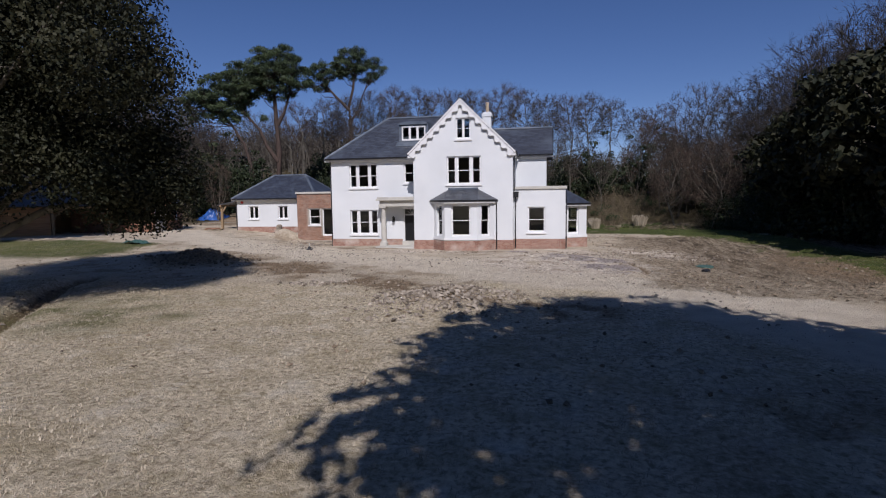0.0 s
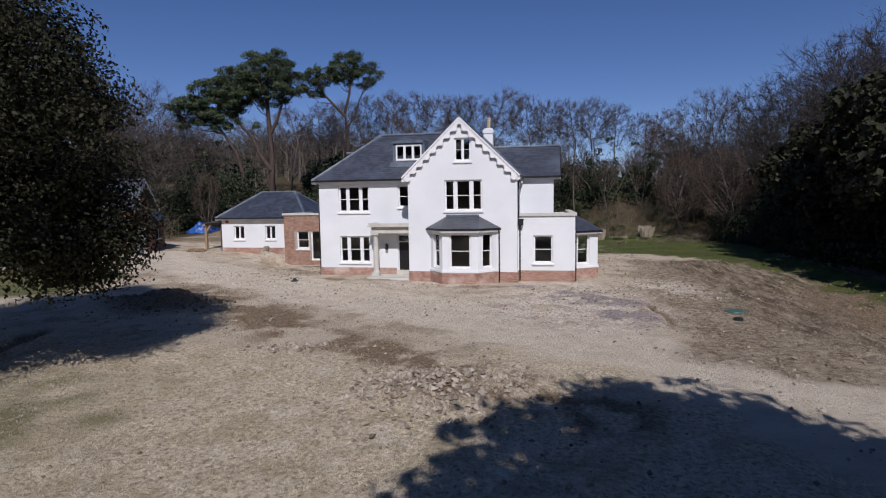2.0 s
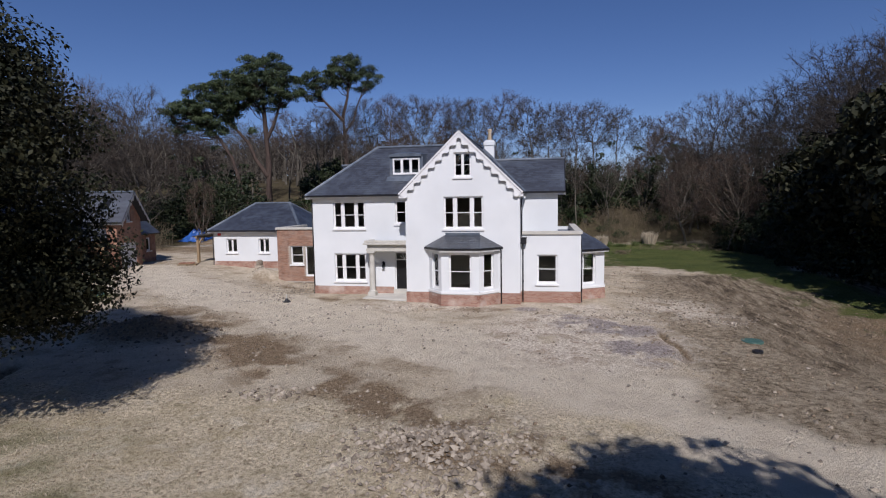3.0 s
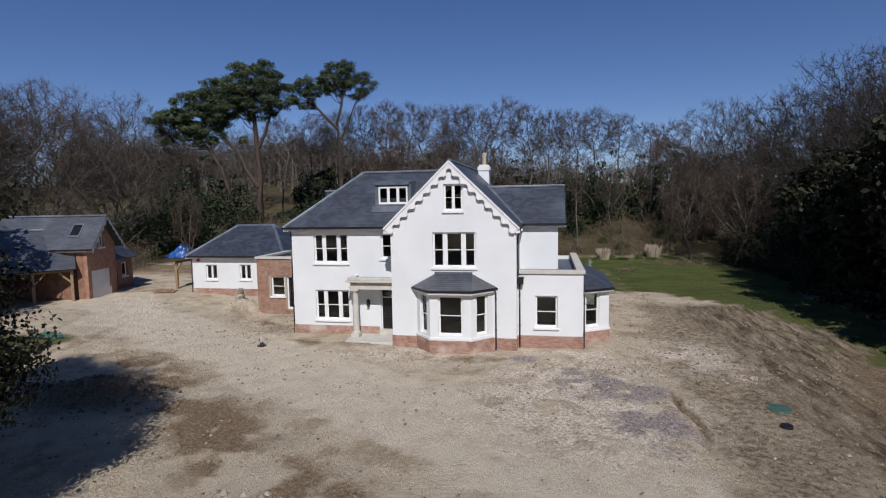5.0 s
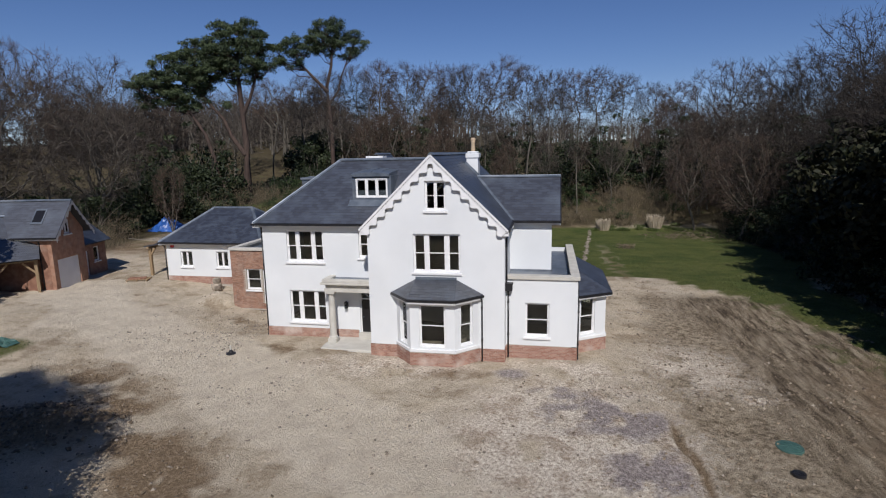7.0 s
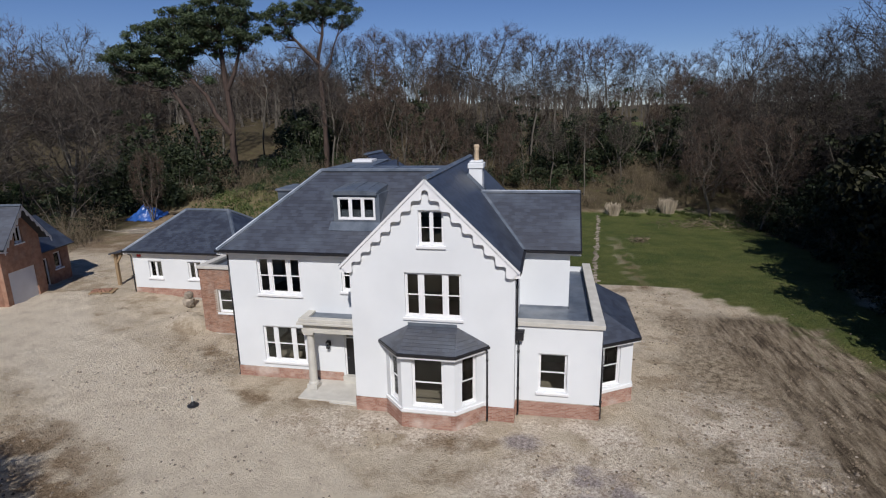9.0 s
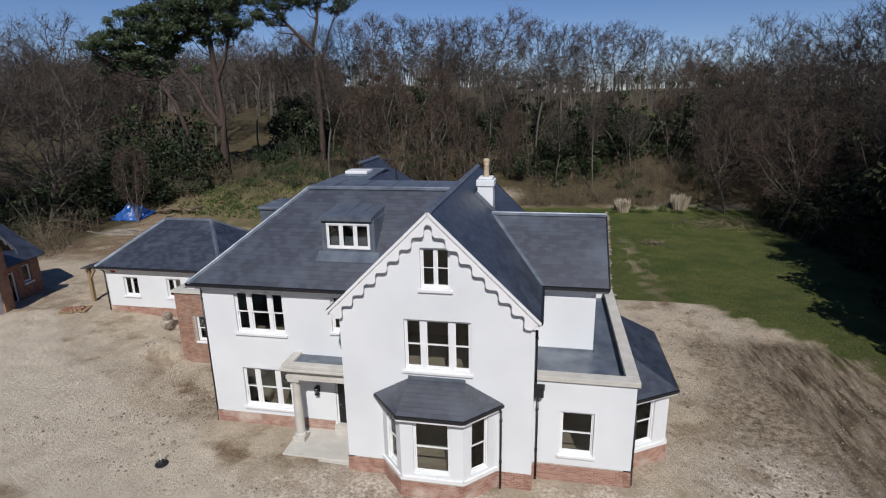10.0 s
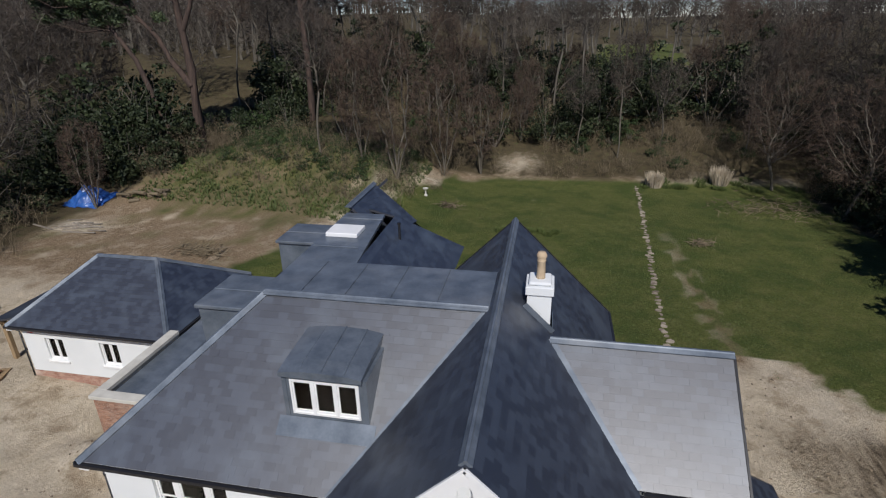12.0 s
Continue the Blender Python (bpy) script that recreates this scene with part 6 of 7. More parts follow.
pine(71, [([(-0.3, 0, 1.5), (-0.1, 0, 7), (0.1, 0.2, 13), (-0.2, 0.3, 18), (-0.4, 0.2, 22.5), (-0.2, 0, 26), (0.4, 0, 29.5)], 0.72),
          ([(0, 0.2, 17.5), (1.3, 0.2, 20), (2.4, 0, 23), (2.9, 0, 26.5)], 0.34),
          ([(-0.1, 0, 11), (-2.2, 0.3, 14), (-3.3, 0.2, 16.8), (-5.6, 0, 19.6), (-8, 0, 22.5)], 0.42),
          ([(-2.5, -1, 1.5), (-4.2, -0.8, 8), (-6.0, -0.6, 14.2), (-8, -0.5, 17.5), (-10.4, 0, 20), (-13.5, 0, 22.3)], 0.4)],
     [(-0.2, 26.8, 5.6, 4.8, 100), (-5.6, 24.6, 4.4, 4.2, 64), (-9.8, 23.0, 4.6, 4.2, 64), (-14.0, 21.2, 3.6, 2.9, 36), (4.0, 24.6, 1.6, 0.9, 4), (-2.4, 18.6, 1.3, 0.7, 3), (-8.0, 19.0, 2.2, 1.2, 8)],
     "tall umbrella pine with bare trunk and dark green crown", (-48.6, 93.5), 0.19)
pine(72, [([(-0.3, 0, 1.5), (0.1, 0, 8), (0, 0.2, 14), (-0.2, 0.3, 20), (-0.4, 0.2, 23), (0.6, 0, 26.5), (1.0, 0, 31)], 0.58),
          ([(-0.3, 0.2, 22), (-2.6, 0, 24.4), (-5.0, 0, 27.0), (-6.0, 0, 29.5)], 0.34),
          ([(0.0, 0.2, 20), (1.6, 0, 22), (2.4, 0, 24.8), (3.6, 0, 27.6)], 0.24)],
     [(-6.2, 28.6, 3.1, 3.0, 26), (0.6, 31.0, 3.6, 3.2, 34), (4.4, 29.8, 2.5, 2.3, 16), (-1.6, 29.8, 2.6, 1.2, 8), (3.2, 27.4, 1.4, 0.8, 3), (-8.2, 26.6, 1.2, 0.8, 3)],
     "tall slender pine with open dark green crown above the wood", (-39.3, 107.0), 0.19)

# broad evergreen oaks: one beside the drive, two behind the camera
def holm_oak(seed, tall, rad, base, label, count=150, density=70, size=0.2, at=(0, 0), shift=(0, 0), taper=0.0, shoulder=0.42, lobes=()):
    r = random.Random(seed)
    g = Growth()
    trunk = wander(r, Vector((0, 0, -0.5)), Vector((0.05, 0, 1)).normalized(), tall * 0.7, 6, 0.08, 0.05)
    g.tube(trunk, [0.55 * (1 - 0.8 * i / 6) + 0.03 for i in range(7)], 10)
    blobs = []
    for k in range(count):
        n = Vector((r.gauss(0, 1), r.gauss(0, 1), r.gauss(0.1, 1))).normalized()
        q = r.random() ** 0.35
        c = Vector((n.x * rad * q + shift[0], n.y * rad * q + shift[1], (tall + base) / 2 + n.z * (tall - base) / 2 * q))
        slim = 1 - taper * smooth(base + shoulder * (tall - base), tall, c.z)
        c.x, c.y = c.x * slim, c.y * slim
        c.x *= 1 + 0.18 * noise.noise(n * 2.0 + Vector((seed, 0, 0)))
        blobs.append((c, r.uniform(0.9, 1.7)))
        if k % 4 == 0:
            a = trunk[r.randint(2, 5)]
            g.tube([a, a.lerp(c, 0.5) + Vector((0, 0, 0.4)), c], [0.13, 0.09, 0.03], 5)
    for x, y, z, q, n in lobes:
        for _ in range(n):
            c = Vector((r.gauss(0, 1), r.gauss(0, 1), r.gauss(0, 0.9))).normalized() * q * r.random() ** 0.4 + Vector((x, y, z))
            blobs.append((c, r.uniform(0.8, 1.3)))
        g.tube([trunk[1], trunk[1].lerp(Vector((x, y, z)), 0.5) + Vector((0, 0, 0.5)), Vector((x, y, z))], [0.2, 0.14, 0.05], 6)
    v, f = foliage(seed, blobs, density, size)
    ob = plant("evergreen_oak", label, "tree", "", (g.v, g.f), (v, f), BARK, HOLM, stand(*at), "crown")
    return ob


holm_oak(81, 17.5, 7.3, 3.1, "large dark evergreen oak beside the drive", 400, 350, 0.088, at=(-20.9, 15.2), shift=(1.3, 0.9), taper=1.0, shoulder=0.3, lobes=((5.4, 3.6, 4.2, 1.8, 36), (4.6, 1.8, 5.2, 2.2, 28)))
holm_oak(83, 15.5, 6.0, 4.0, "evergreen oak shading the carport", 130, 55, 0.36, at=(-41.5, 33.0))
# mostly out of view, added to throw shade on the lawn's right and the trees there
for k, (x, y, s) in enumerate(((24.8, 46, 0.88), (25.4, 37, 0.9), (29.5, 27, 1.35), (25.6, 56, 0.85), (27.5, 67, 0.8), (31, 14, 1.3))):
    holm_oak(84 + k, 17.0 * s, 6.0, 2.0, "dark evergreen oak added to shade the right edge of the lawn", 110, 48, 0.36, at=(x, y))
holm_oak(82, 21.2, 7.2, 7.4, "broad evergreen oak on the dry grass", 235, 46, 0.35, at=(7.4, -4.8), shift=(0.45, 0.2), taper=0.25, shoulder=0.5)

# never in view: added to cut off the sky behind and deepen all shadows
belt = holm_oak(88, 17.0, 6.5, 1.5, "unseen evergreen oak added behind the camera to block sky light", 80, 20, 0.75, at=(-30, -16))
for x, y, q in ((-18, -18, 1.0), (-8, -20, 1.05), (17, -18, 1.0), (27, -12, 1.0), (-40, -8, 1.0), (26, 2, 0.95), (-38, 6, 0.9)):
    copy_thing(belt, stand(x, y, x, q))

# the wood goes on behind
far = random.Random(91)
fg, ft = Growth(), Growth()
for k in range(1200):
    y = 185 + 330 * far.random() ** 1.2
    x = far.uniform(-1.05, 0.9) * y
    if y < 250 and abs(x - 0.117 * (y - 20) + 3) < 9:
        continue
    h = far.uniform(10, 15) + (5 if x < -40 else 0)
    foot = Vector((x, y, land(x, y) - 0.5))
    fg.tube([foot, foot + Vector((far.gauss(0, 0.6), 0, h * 0.55)), foot + Vector((far.gauss(0, 1.5), 0, h * 0.9))], [0.4, 0.25, 0.05], 4)
    for m in range(70):
        f = far.uniform(0.3, 0.95)
        d = Vector((far.gauss(0, 1), far.gauss(0, 1), far.gauss(0.7, 0.6))).normalized()
        ft.twig(foot + Vector((0, 0, h * f)) + d * far.uniform(0, 3.5), d, far.uniform(1.5, 4.0), 0.075, far)
for k in range(420):
    y = far.uniform(140, 215)
    x = far.uniform(-0.95, -0.36) * y
    h = far.uniform(9, 14)
    foot = Vector((x, y, land(x, y) - 0.5))
    fg.tube([foot, foot + Vector((far.gauss(0, 0.6), 0, h * 0.55)), foot + Vector((far.gauss(0, 1.5), 0, h * 0.9))], [0.4, 0.25, 0.05], 4)
    for m in range(70):
        d = Vector((far.gauss(0, 1), far.gauss(0, 1), far.gauss(0.5, 0.6))).normalized()
        ft.twig(foot + Vector((0, 0, h * far.uniform(0.1, 0.95))) + d * far.uniform(0, 3.5), d, far.uniform(1.5, 4.0), 0.075, far)
far_wood = thing("far_wood", "leafless brown woodland on the rising ground behind", "woodland", kind="stuff")
raw("trunks", fg.v, fg.f, BARK, far_wood)
raw("crowns", ft.v, ft.f, TWIG, far_wood)


# ---- stones, clods, heaps and grass ----
def stone_shape(r, size):
    """A small angular lump: six corners, eight faces."""
    d = [Vector((1, 0, 0)), Vector((0, 1, 0)), Vector((-1, 0, 0)), Vector((0, -1, 0)), Vector((0, 0, 0.75)), Vector((0, 0, -0.5))]
    q = Euler((r.uniform(-0.5, 0.5), r.uniform(-0.5, 0.5), r.uniform(0, 6.28))).to_matrix()
    return [q @ (p * size * r.uniform(0.6, 1.25)) for p in d]


OCTA = ((0, 1, 4), (1, 2, 4), (2, 3, 4), (3, 0, 4), (1, 0, 5), (2, 1, 5), (3, 2, 5), (0, 3, 5))


def scattered_stones(name, label, category, mat, seed, places):
    r = random.Random(seed)
    v, f = [], []
    for x, y, size in places(r):
        k = len(v)
        base = Vector((x, y, height(x, y) + size * 0.2))
        v += [base + p for p in stone_shape(r, size)]
        f += [(a + k, b + k, c + k) for a, b, c in OCTA]
    return tagged(raw(name, v, f, mat), label, category, kind="stuff")


def clear_of_buildings(x, y):
    return not (-17.2 < x < 3.4 and y > 37.0 and y < 58) and not (-32 < x < -16 and 45.3 < y < 59) and not (x < -36.5 and 38 < y < 56)


def loose_earth(r):
    n = 0
    while n < 9000:
        x, y = r.uniform(-30, 19), r.uniform(9, 58)
        if not clear_of_buildings(x, y):
            continue
        lawn, straw, w, pale, dark, drive, rough = zones(x, y)[:7]
        p = 0.03 + 0.55 * rough + 0.5 * dark - 0.5 * drive + 0.35 * gauss(x, y, -16, 38.5, 5, 2.0) + 0.3 * gauss(x, y, 6, 38, 6, 6)
        if r.random() < p * (1 - lawn):
            n += 1
            yield x, y, 0.015 + 0.085 * r.random() ** 3.2


def loose_stones(r):
    n = 0
    while n < 4200:
        x, y = r.uniform(-26, 16), r.uniform(8, 56)
        if clear_of_buildings(x, y) and r.random() < (0.1 if x < 7 else -0.05) - 0.3 * zones(x, y)[1] + 0.6 * fbm(x, y, 0.4) + 0.8 * gauss(x, y, -18.5, 41.5, 3.5, 3.5) + 0.5 * gauss(x, y, -12, 38, 5, 1.5) + 0.5 * gauss(x, y, 5, 37, 5, 2):
            n += 1
            yield x, y, 0.02 + 0.085 * r.random() ** 4


def heap_stones(r):
    for _ in range(1500):
        x, y = r.gauss(-3.4, 1.25), r.gauss(17.8, 1.1)
        yield x, y, 0.025 + 0.11 * r.random() ** 2.5
    for _ in range(80):
        yield r.gauss(-9.8, 0.6), r.gauss(21.7, 0.35), 0.03 + 0.14 * r.random() ** 2
    for _ in range(150):
        yield r.gauss(9.1, 0.7), r.gauss(36.6, 0.35), 0.02 + 0.08 * r.random() ** 2


def heap_clods(r):
    for _ in range(700):
        yield r.gauss(-20.3, 1.3), r.gauss(28.8, 0.9), 0.03 + 0.13 * r.random() ** 2
    for _ in range(14):
        yield r.gauss(-24.0, 0.8), r.gauss(46.5, 0.6), 0.02 + 0.08 * r.random() ** 2


scattered_stones("soil_clods", "clods of brown soil strewn over the bare ground", "soil", CLOD, 201, loose_earth)
scattered_stones("loose_stones", "pale stones strewn over the bare ground", "stones", RUBBLE, 202, loose_stones)
scattered_stones("rubble_heap", "low heap of grey-brown broken rubble on the dry grass", "rubble", RUBBLE, 203, heap_stones)
scattered_stones("soil_heap", "heap of dark soil beside the drive", "soil", CLOD, 204, heap_clods)


def tufts(name, label, mat, seed, count, where, tall, wide, blades):
    r = random.Random(seed)
    v, f = [], []
    n = 0
    tries = 0
    while n < count and tries < count * 12:
        tries += 1
        x, y = where(r)
        if x is None:
            continue
        n += 1
        z = height(x, y) - 0.01
        for _ in range(blades):
            a = r.uniform(0, 6.28)
            d = Vector((math.cos(a), math.sin(a), 0))
            s = Vector((-d.y, d.x, 0)) * wide * r.uniform(0.6, 1.3)
            p = Vector((x, y, z)) + d * r.uniform(0, 0.07)
            h = tall * r.uniform(0.5, 1.3)
            k = len(v)
            v += [p - s, p + s, p + d * h * r.uniform(0.3, 1.1) + Vector((0, 0, h))]
            f.append((k, k + 1, k + 2))
    return tagged(raw(name, v, f, mat), label, "grass", kind="stuff")


def straw_place(r):
    x, y = r.uniform(-24, 13), r.uniform(4.5, 26)
    return (x, y) if r.random() < zones(x, y)[1] * (0.55 + fbm(x, y, 0.6)) else (None, None)


def lawn_place(r):
    x, y = r.uniform(-30, 24), r.uniform(30, 100)
    return (x, y) if clear_of_buildings(x, y) and r.random() < zones(x, y)[0] else (None, None)


tufts("dry_grass", "trampled straw-coloured dry grass in tufts", STRAW, 211, 15000, straw_place, 0.06, 0.008, 6)
def bank_place(r):
    x, y = r.uniform(-48, -20), r.uniform(78, 102)
    return (x, y) if r.random() < 0.5 + fbm(x, y, 0.35) else (None, None)


tufts("bank_weeds", "rank green weeds and grass on the bank below the trees", GRASSBLADE, 213, 4200, bank_place, 0.4, 0.05, 5)
tufts("lawn_grass", "rough green lawn grass behind and beside the house", GRASSBLADE, 212, 16000, lawn_place, 0.08, 0.022, 4)


# ---- single things on the ground ----
def on_ground(x, y, dz=0.0):
    return Vector((x, y, height(x, y) + dz))


def lid(x, y, r, mat, label, rise, dome):
    ob = thing("manhole_cover", label, "manhole cover")
    z = height(x, y)
    bm = bmesh.new()
    turned(bm, x, y, [(r * 0.98, z - 0.3), (r, z + rise * 0.6), (r * 0.97, z + rise), (r * 0.85, z + rise), (r * 0.82, z + rise - 0.012)], 32)
    part("rim", bm, mat, ob)
    bm = bmesh.new()
    turned(bm, x, y, [(r * 0.81, z + rise - 0.03), (r * 0.81, z + rise), (r * 0.6, z + rise + dome * 0.6), (r * 0.15, z + rise + dome), (r * 0.1, z + rise + dome * 0.7)], 32)
    for k in range(8):
        a = k * math.pi / 4
        bar(bm, (x + 0.2 * r * math.cos(a), y + 0.2 * r * math.sin(a), z + rise + dome * 0.95), (x + 0.7 * r * math.cos(a), y + 0.7 * r * math.sin(a), z + rise + dome * 0.5), 0.03, 0.03)
    part("lid", bm, mat, ob)


lid(8.7, 32.5, 0.47, GREENLID, "round green plastic tank cover in the bare soil", 0.08, 0.04)
lid(8.3, 30.7, 0.22, BLACK, "small black plastic manhole cover in the soil", 0.12, 0.02)

# little standpipe on its mound
sp = thing("standpipe", "short white-topped standpipe on a black rubber foot", "standpipe")
p = on_ground(-17.24, 37.36)
bm = bmesh.new()
turned(bm, p.x, p.y, [(0.26, p.z - 0.05), (0.26, p.z + 0.05), (0.14, p.z + 0.09), (0.09, p.z + 0.2), (0.05, p.z + 0.24)], 16)
part("foot", bm, BLACK, sp)
bm = bmesh.new()
turned(bm, p.x, p.y, [(0.045, p.z + 0.22), (0.042, p.z + 0.46), (0.03, p.z + 0.5)], 12)
part("tube", bm, STONE, sp)

# pallet with a few bricks
pal = thing("pallet", "low wooden pallet with loose red bricks beside the post", "pallet")
p = on_ground(-33.4, 49.9)
q = Matrix.Translation(p) @ Matrix.Rotation(0.35, 4, "Z")
for k in range(7):
    bm = bmesh.new()
    box(bm, lambda u, d, z: q @ Vector((u, d, z)), -0.85, 0.85, -0.55 + k * 0.17, -0.45 + k * 0.17, 0.1, 0.125)
    part("slat", bm, OAK, pal)
for k in range(3):
    bm = bmesh.new()
    box(bm, lambda u, d, z: q @ Vector((u, d, z)), -0.8 + k * 0.75, -0.7 + k * 0.75, -0.55, 0.57, 0.0, 0.099)
    part("bearer", bm, OAK, pal)
r = random.Random(7)
one = None
for k in range(30):
    b = tagged(new("brick", one), "loose red brick on the pallet", "brick", "loose bricks")
    if one is None:
        bm = bmesh.new()
        box(bm, plain, -0.107, 0.107, -0.05, 0.05, 0, 0.065, 0.004)
        bpy.data.objects.remove(b)
        b = tagged(part("brick", bm, BRICK), "loose red brick on the pallet", "brick", "loose bricks")
        one = b.data
    lay = k % 15
    b.matrix_basis = q @ pose(-0.6 + (lay % 5) * 0.26 + r.uniform(-0.03, 0.03), -0.3 + (lay // 5) * 0.25 + r.uniform(-0.04, 0.04), 0.126 + (k // 15) * 0.066, 0, 0, r.uniform(-25, 25))

# lump of old masonry beside the brick link
r = random.Random(3)
p = on_ground(-25.9, 49.3)
for k, (dx, dy, dz, s) in enumerate(((0, 0, 0.3, 0.42), (0.25, -0.2, 0.2, 0.3), (0.05, 0.0, 0.78, 0.33))):
    bm = bmesh.new()
    bmesh.ops.create_icosphere(bm, subdivisions=2, radius=s)
    for vert in bm.verts:
        vert.co = p + Vector((dx, dy, dz)) + Vector((max(-0.8 * s, min(0.8 * s, vert.co.x)), max(-0.8 * s, min(0.8 * s, vert.co.y)), max(-0.75 * s, min(0.75 * s, vert.co.z)))) * r.uniform(0.93, 1.08)
    tagged(part("masonry_block", bm, RUBBLE), "rough grey block of broken masonry in a small pile", "block", "masonry blocks")

# blue tarpaulin heap and timber beside the wood
p = on_ground(-52.0, 77.6)
bm = bmesh.new()
n = 34
grid = {}
for i in range(n):
    for j in range(n):
        u, w = i / (n - 1) * 2 - 1, j / (n - 1) * 2 - 1
        rr = min(1, math.hypot(u, w))
        x, y = p.x + u * 2.2 * (1 + 0.18 * noise.noise((w * 3, 2, 0))), p.y + w * 1.8 * (1 + 0.18 * noise.noise((u * 3, 4, 0)))
        h = 1.6 * (1 - rr ** 1.6) * (0.75 + 0.75 * noise.noise((u * 2.3, w * 2.3, 5))) + 0.42 * abs(noise.noise((u * 4.5, w * 4.5, 1))) * (1 - 0.5 * rr)
        grid[i, j] = bm.verts.new((x, y, height(x, y) + max(0.02, h)))
for i in range(n - 1):
    for j in range(n - 1):
        bm.faces.new([grid[i, j], grid[i + 1, j], grid[i + 1, j + 1], grid[i, j + 1]])
tagged(part("tarpaulin", bm, TARP), "crumpled bright blue tarpaulin over a heap", "tarpaulin")
r = random.Random(17)
for k in range(14):
    x, y = -46.8 + r.gauss(0, 1.1), 79.0 + r.gauss(0, 0.45)
    a, ln = r.gauss(0, 0.3), r.uniform(0.9, 2.0)
    bm = bmesh.new()
    z = height(x, y) + 0.15 + 0.2 * (k % 3)
    rod(bm, (x - ln / 2 * math.cos(a), y - ln / 2 * math.sin(a), z), (x + ln / 2 * math.cos(a), y + ln / 2 * math.sin(a), z), r.uniform(0.1, 0.2), 9)
    tagged(part("log", bm, SCRUB), "short sawn log in a loose stack", "log", "logs")
for k in range(10):
    x, y = -47.5 + r.gauss(0, 2.6), 71.2 + r.gauss(0, 0.8)
    a, ln = r.gauss(0.2, 0.4), r.uniform(1.5, 3.5)
    z = height(x, y) + 0.06
    bm = bmesh.new()
    bar(bm, (x - ln / 2 * math.cos(a), y - ln / 2 * math.sin(a), z), (x + ln / 2 * math.cos(a), y + ln / 2 * math.sin(a), z + 0.05), 0.2, 0.05)
    tagged(part("plank", bm, OLDWOOD), "weathered grey plank lying on the ground", "plank", "planks")


def brushwood(name, label, x, y, rx, ry, n, seed, mat=SCRUB, thick=0.03, tall=0.5):
    r = random.Random(seed)
    g = Growth()
    for _ in range(n):
        px, py = r.gauss(x, rx * 0.5), r.gauss(y, ry * 0.5)
        d = Vector((r.gauss(0, 1), r.gauss(0, 1), r.gauss(0, 0.3))).normalized()
        g.tube(wander(r, Vector((px, py, height(px, py) + r.uniform(0.03, tall))), d, r.uniform(0.4, 1.4), 2, 0.2, -0.05), [thick, thick * 0.8, thick * 0.4], 4)
    tagged(raw(name, g.v, g.f, mat), label, "brushwood", kind="stuff")


brushwood("fire_heap", "burnt-out bonfire heap of ash and sticks", -32.5, 67.5, 1.9, 1.1, 220, 301, SCRUB, 0.035, 0.35)
brushwood("brushwood", "small heap of dry sticks on the lawn", 8.9, 79.4, 0.9, 0.6, 70, 302)
brushwood("brushwood", "small heap of dry sticks on the lawn", -15.5, 87.9, 1.0, 0.6, 70, 303)
brushwood("brushwood", "fallen brown branches at the wood's edge", 19, 92, 6, 4, 260, 304, SCRUB, 0.03, 0.7)
brushwood("brushwood", "fallen branches on the bank below the trees", -24, 96, 5, 3, 160, 305, SCRUB, 0.035, 0.6)

# stump of a bird bath on the lawn
p = on_ground(-18.7, 90.2)
bm = bmesh.new()
turned(bm, p.x, p.y, [(0.22, p.z - 0.1), (0.2, p.z + 0.1), (0.1, p.z + 0.2), (0.09, p.z + 0.65), (0.14, p.z + 0.72), (0.33, p.z + 0.82), (0.34, p.z + 0.9), (0.26, p.z + 0.86)], 16)
tagged(part("bird_bath", bm, STONE), "pale stone bird bath standing on the lawn", "bird bath")

# line of old paving stones across the lawn
path = thing("stone_path", "line of half-buried pale stones across the lawn", "path")
r = random.Random(23)
y = 59.0
while y < 101:
    x = 2.7 + (y - 60) * 0.088 + r.gauss(0, 0.1)
    z = height(x, y)
    w, d = r.uniform(0.12, 0.3), r.uniform(0.12, 0.26)
    pts = [(x + math.cos(a) * w * r.uniform(0.75, 1.2), y + math.sin(a) * d * r.uniform(0.75, 1.2)) for a in (0.3, 1.3, 2.3, 3.4, 4.4, 5.5)]
    bm = bmesh.new()
    prism(bm, pts, z - 0.1, z + r.uniform(0.02, 0.07))
    part("paving_stone", bm, RUBBLE, path)
    y += r.uniform(0.3, 0.75)

# cut pampas stools and bulb leaves in the far bed
def clump(name, label, category, mat, x, y, rad, tall, n, wide, seed):
    r = random.Random(seed)
    v, f = [], []
    for _ in range(n):
        a, d = r.uniform(0, 6.28), rad * math.sqrt(r.random())
        p = on_ground(x + d * math.cos(a), y + d * math.sin(a), -0.05)
        out = Vector((math.cos(a), math.sin(a), 0)) * d * r.uniform(0.2, 0.8)
        h = tall * r.uniform(0.6, 1.1)
        s = Vector((r.gauss(0, 1), r.gauss(0, 1), 0)).normalized() * wide
        k = len(v)
        v += [p - s, p + s, p + out * 0.5 + Vector((0, 0, h * 0.7)) + s * 0.8, p + out + Vector((0, 0, h)), p + out * 0.5 + Vector((0, 0, h * 0.7)) - s * 0.8]
        f += [(k, k + 1, k + 2, k + 4), (k + 4, k + 2, k + 3)]
    tagged(raw(name, v, f, mat), label, category)


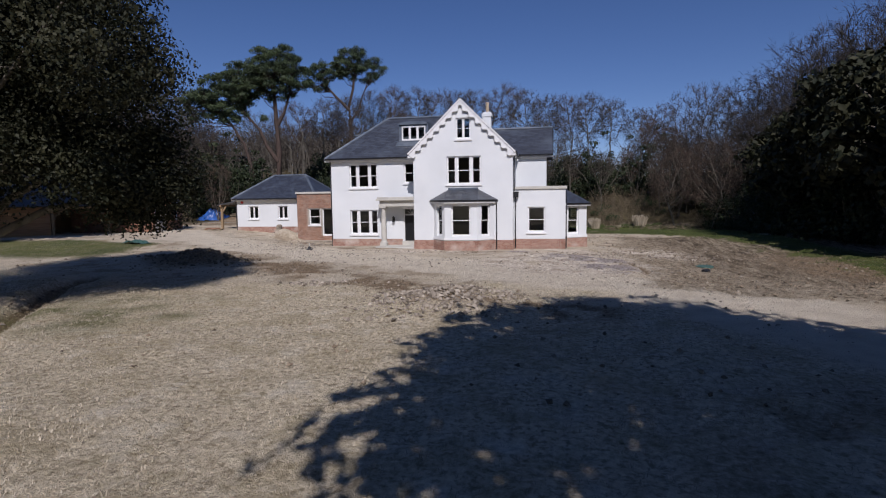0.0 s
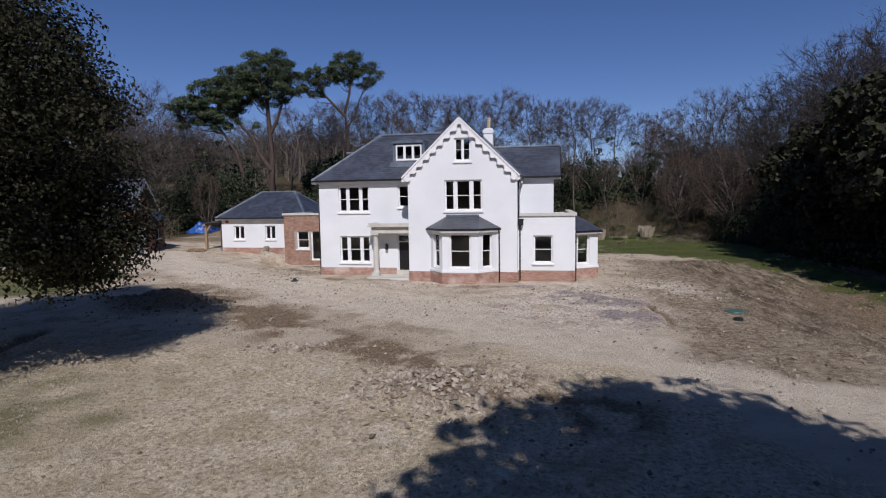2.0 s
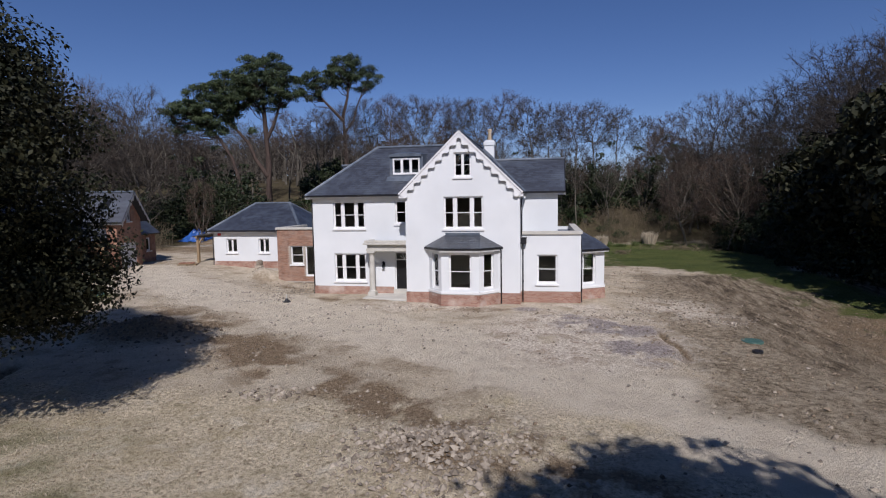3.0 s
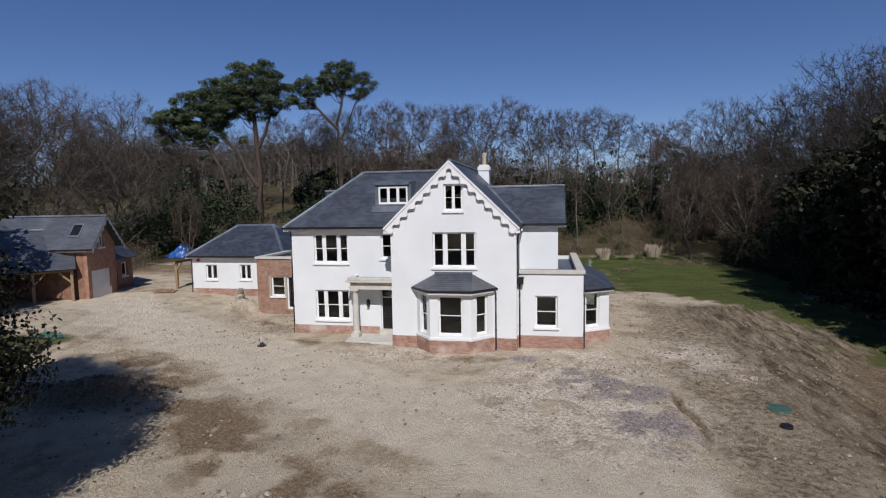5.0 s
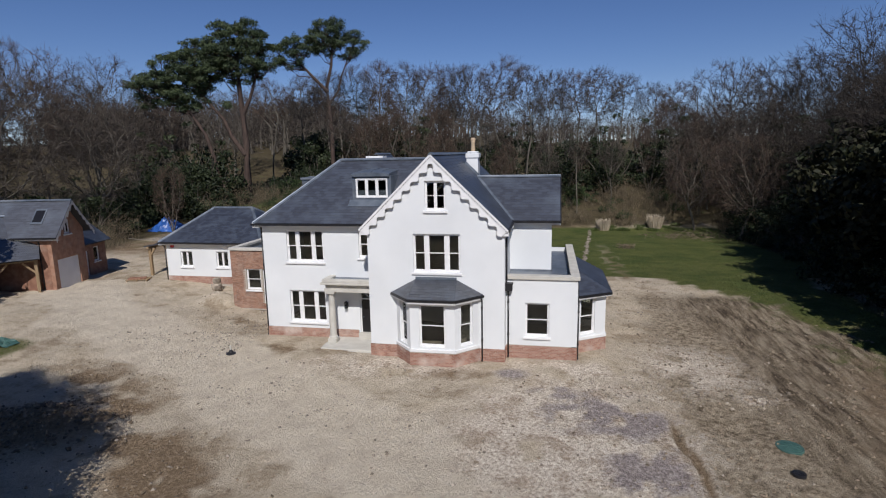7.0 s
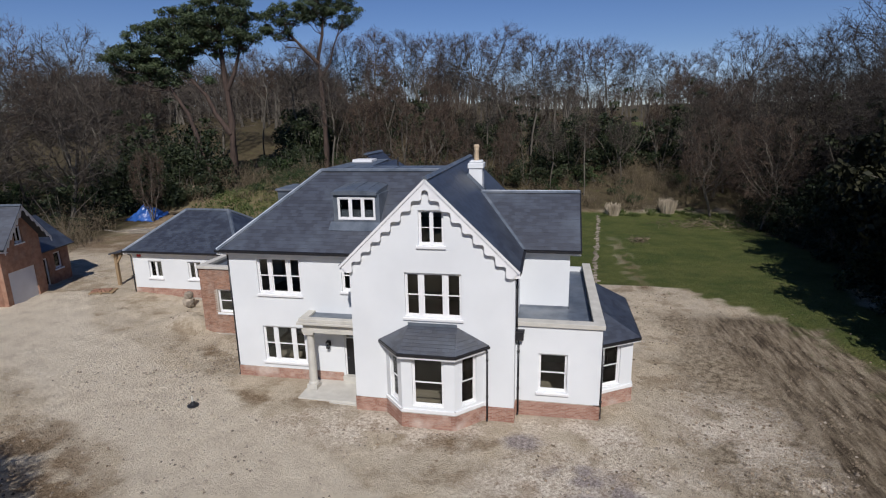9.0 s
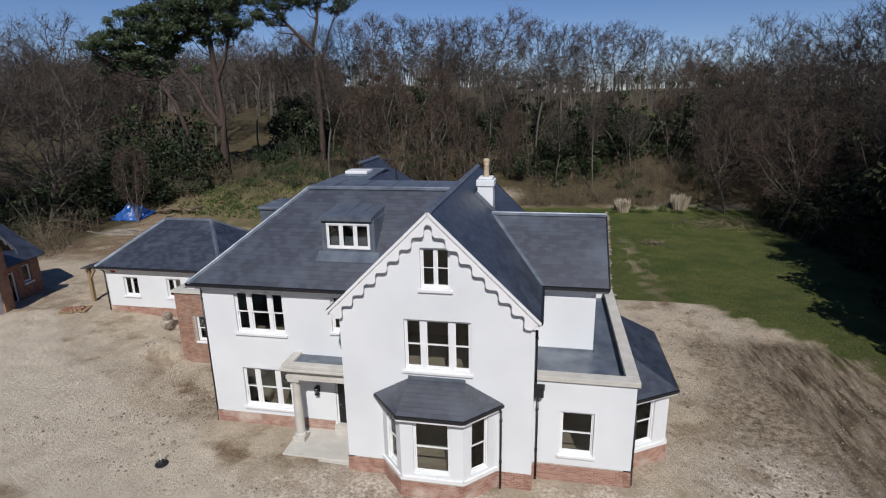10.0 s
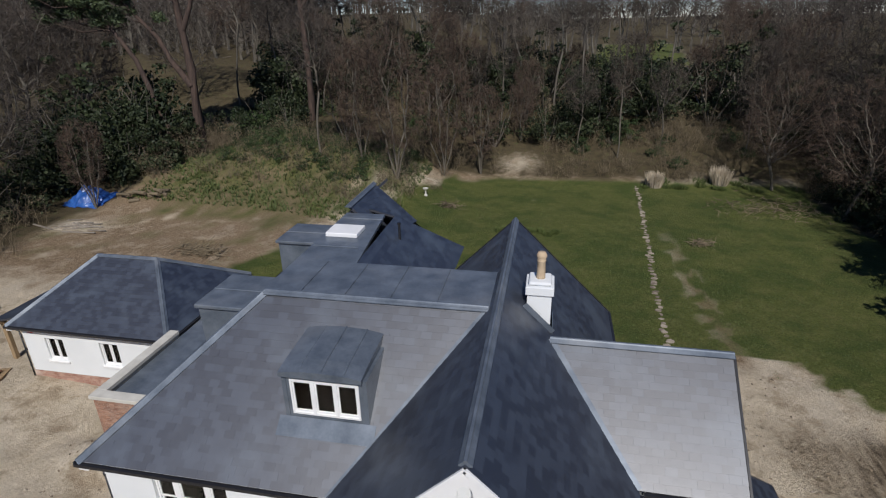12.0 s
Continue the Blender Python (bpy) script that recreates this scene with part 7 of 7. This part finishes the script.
clump("pampas_clump", "clump of pale cut-back pampas grass", "grass clump", STRAW, 8.4, 101.2, 0.9, 1.9, 500, 0.04, 401)
clump("pampas_clump", "clump of pale cut-back pampas grass", "grass clump", STRAW, 16.4, 102.6, 1.0, 2.1, 500, 0.04, 402)
r = random.Random(31)
for k in range(22):
    clump("bulb_clump", "clump of fresh green bulb leaves in the bed", "plant", GRASSBLADE, r.uniform(7, 20), r.uniform(100.2, 103.5), r.uniform(0.4, 0.8), 0.5, 120, 0.03, 410 + k)
for k in range(7):
    clump("bulb_clump", "clump of fresh green bulb leaves on the lawn", "plant", GRASSBLADE, -9.2 + k * 0.95 + r.gauss(0, 0.2), 80.7 + r.gauss(0, 0.3), r.uniform(0.35, 0.6), 0.5, 110, 0.03, 440 + k)

# green netting by the drive
p = on_ground(-30.2, 35.4)
bm = bmesh.new()
grid = {}
for i in range(14):
    for j in range(8):
        x, y = p.x + (i - 6.5) * 0.14, p.y + (j - 3.5) * 0.13
        e = 1 - ((i - 6.5) / 6.5) ** 2 * 0.9
        grid[i, j] = bm.verts.new((x, y, height(x, y) + 0.03 + 0.35 * max(0, e) * abs(noise.noise((i * 0.5, j * 0.5, 2))) + 0.1 * max(0, e)))
for i in range(13):
    for j in range(7):
        bm.faces.new([grid[i, j], grid[i + 1, j], grid[i + 1, j + 1], grid[i, j + 1]])
tagged(part("netting", bm, GREENLID), "crumpled heap of green plastic netting", "netting")

# battens left on the link's flat roof
for a, b in (((-19.6, 47.2, 4.08), (-18.2, 48.6, 4.08)), ((-19.2, 47.1, 4.1), (-18.3, 48.7, 4.12))):
    bm = bmesh.new()
    bar(bm, a, b, 0.08, 0.05)
    tagged(part("batten", bm, PAINT), "white batten lying across the flat roof", "batten", "battens")


# ---- bricks and loose slates, each an object of its own where near ----
count = 0
SINGLE = 320
full_brick = None
for owner, mp, u0, u1, z0, z1, ops in BRICKWORK:
    kind = PLINTHBRICK if owner.name.startswith("plinth") else BRICK
    v, f = bricks(mp, u0, u1, z0, z1, ops, seed=int(abs(u0) * 10))
    rest_v, rest_f = [], []
    mid = mp((u0 + u1) / 2, 0, z0)
    single = owner.name.startswith("plinth") and mid.y < 39.3 and -8.2 < mid.x < 1.3
    for k in range(0, len(v), 8):
        own = v[k:k + 8]
        if single and count < SINGLE and (own[1] - own[0]).length > 0.2:
            base = own[4]
            e, up = (own[5] - own[4]), (own[7] - own[4])
            m = Matrix((e.normalized(), (own[0] - own[4]).normalized(), up.normalized())).transposed().to_4x4()
            m.translation = base
            if full_brick is None:
                bm = bmesh.new()
                box(bm, plain, 0, 0.215, 0, 0.03, 0, 0.065, 0.003)
                ob = part("brick", bm, kind, owner)
                full_brick = ob.data
            else:
                ob = new("brick", full_brick)
                ob.parent = owner
            ob.matrix_basis = m
            count += 1
        else:
            n = len(rest_v)
            rest_v += own
            rest_f += [(n + 4, n + 5, n + 6, n + 7), (n, n + 1, n + 5, n + 4), (n + 1, n + 2, n + 6, n + 5), (n + 2, n + 3, n + 7, n + 6), (n + 3, n, n + 4, n + 7)]
    if rest_v:
        ob = raw("brickwork", rest_v, rest_f, kind, owner)
        ob["kind"] = "stuff"
for deck, pts, fs in LOOSE_SLATES[:900]:
    me = bpy.data.meshes.new("slate")
    me.from_pydata(pts, [], fs)
    mesh_object("slate", me, SLATE, deck)
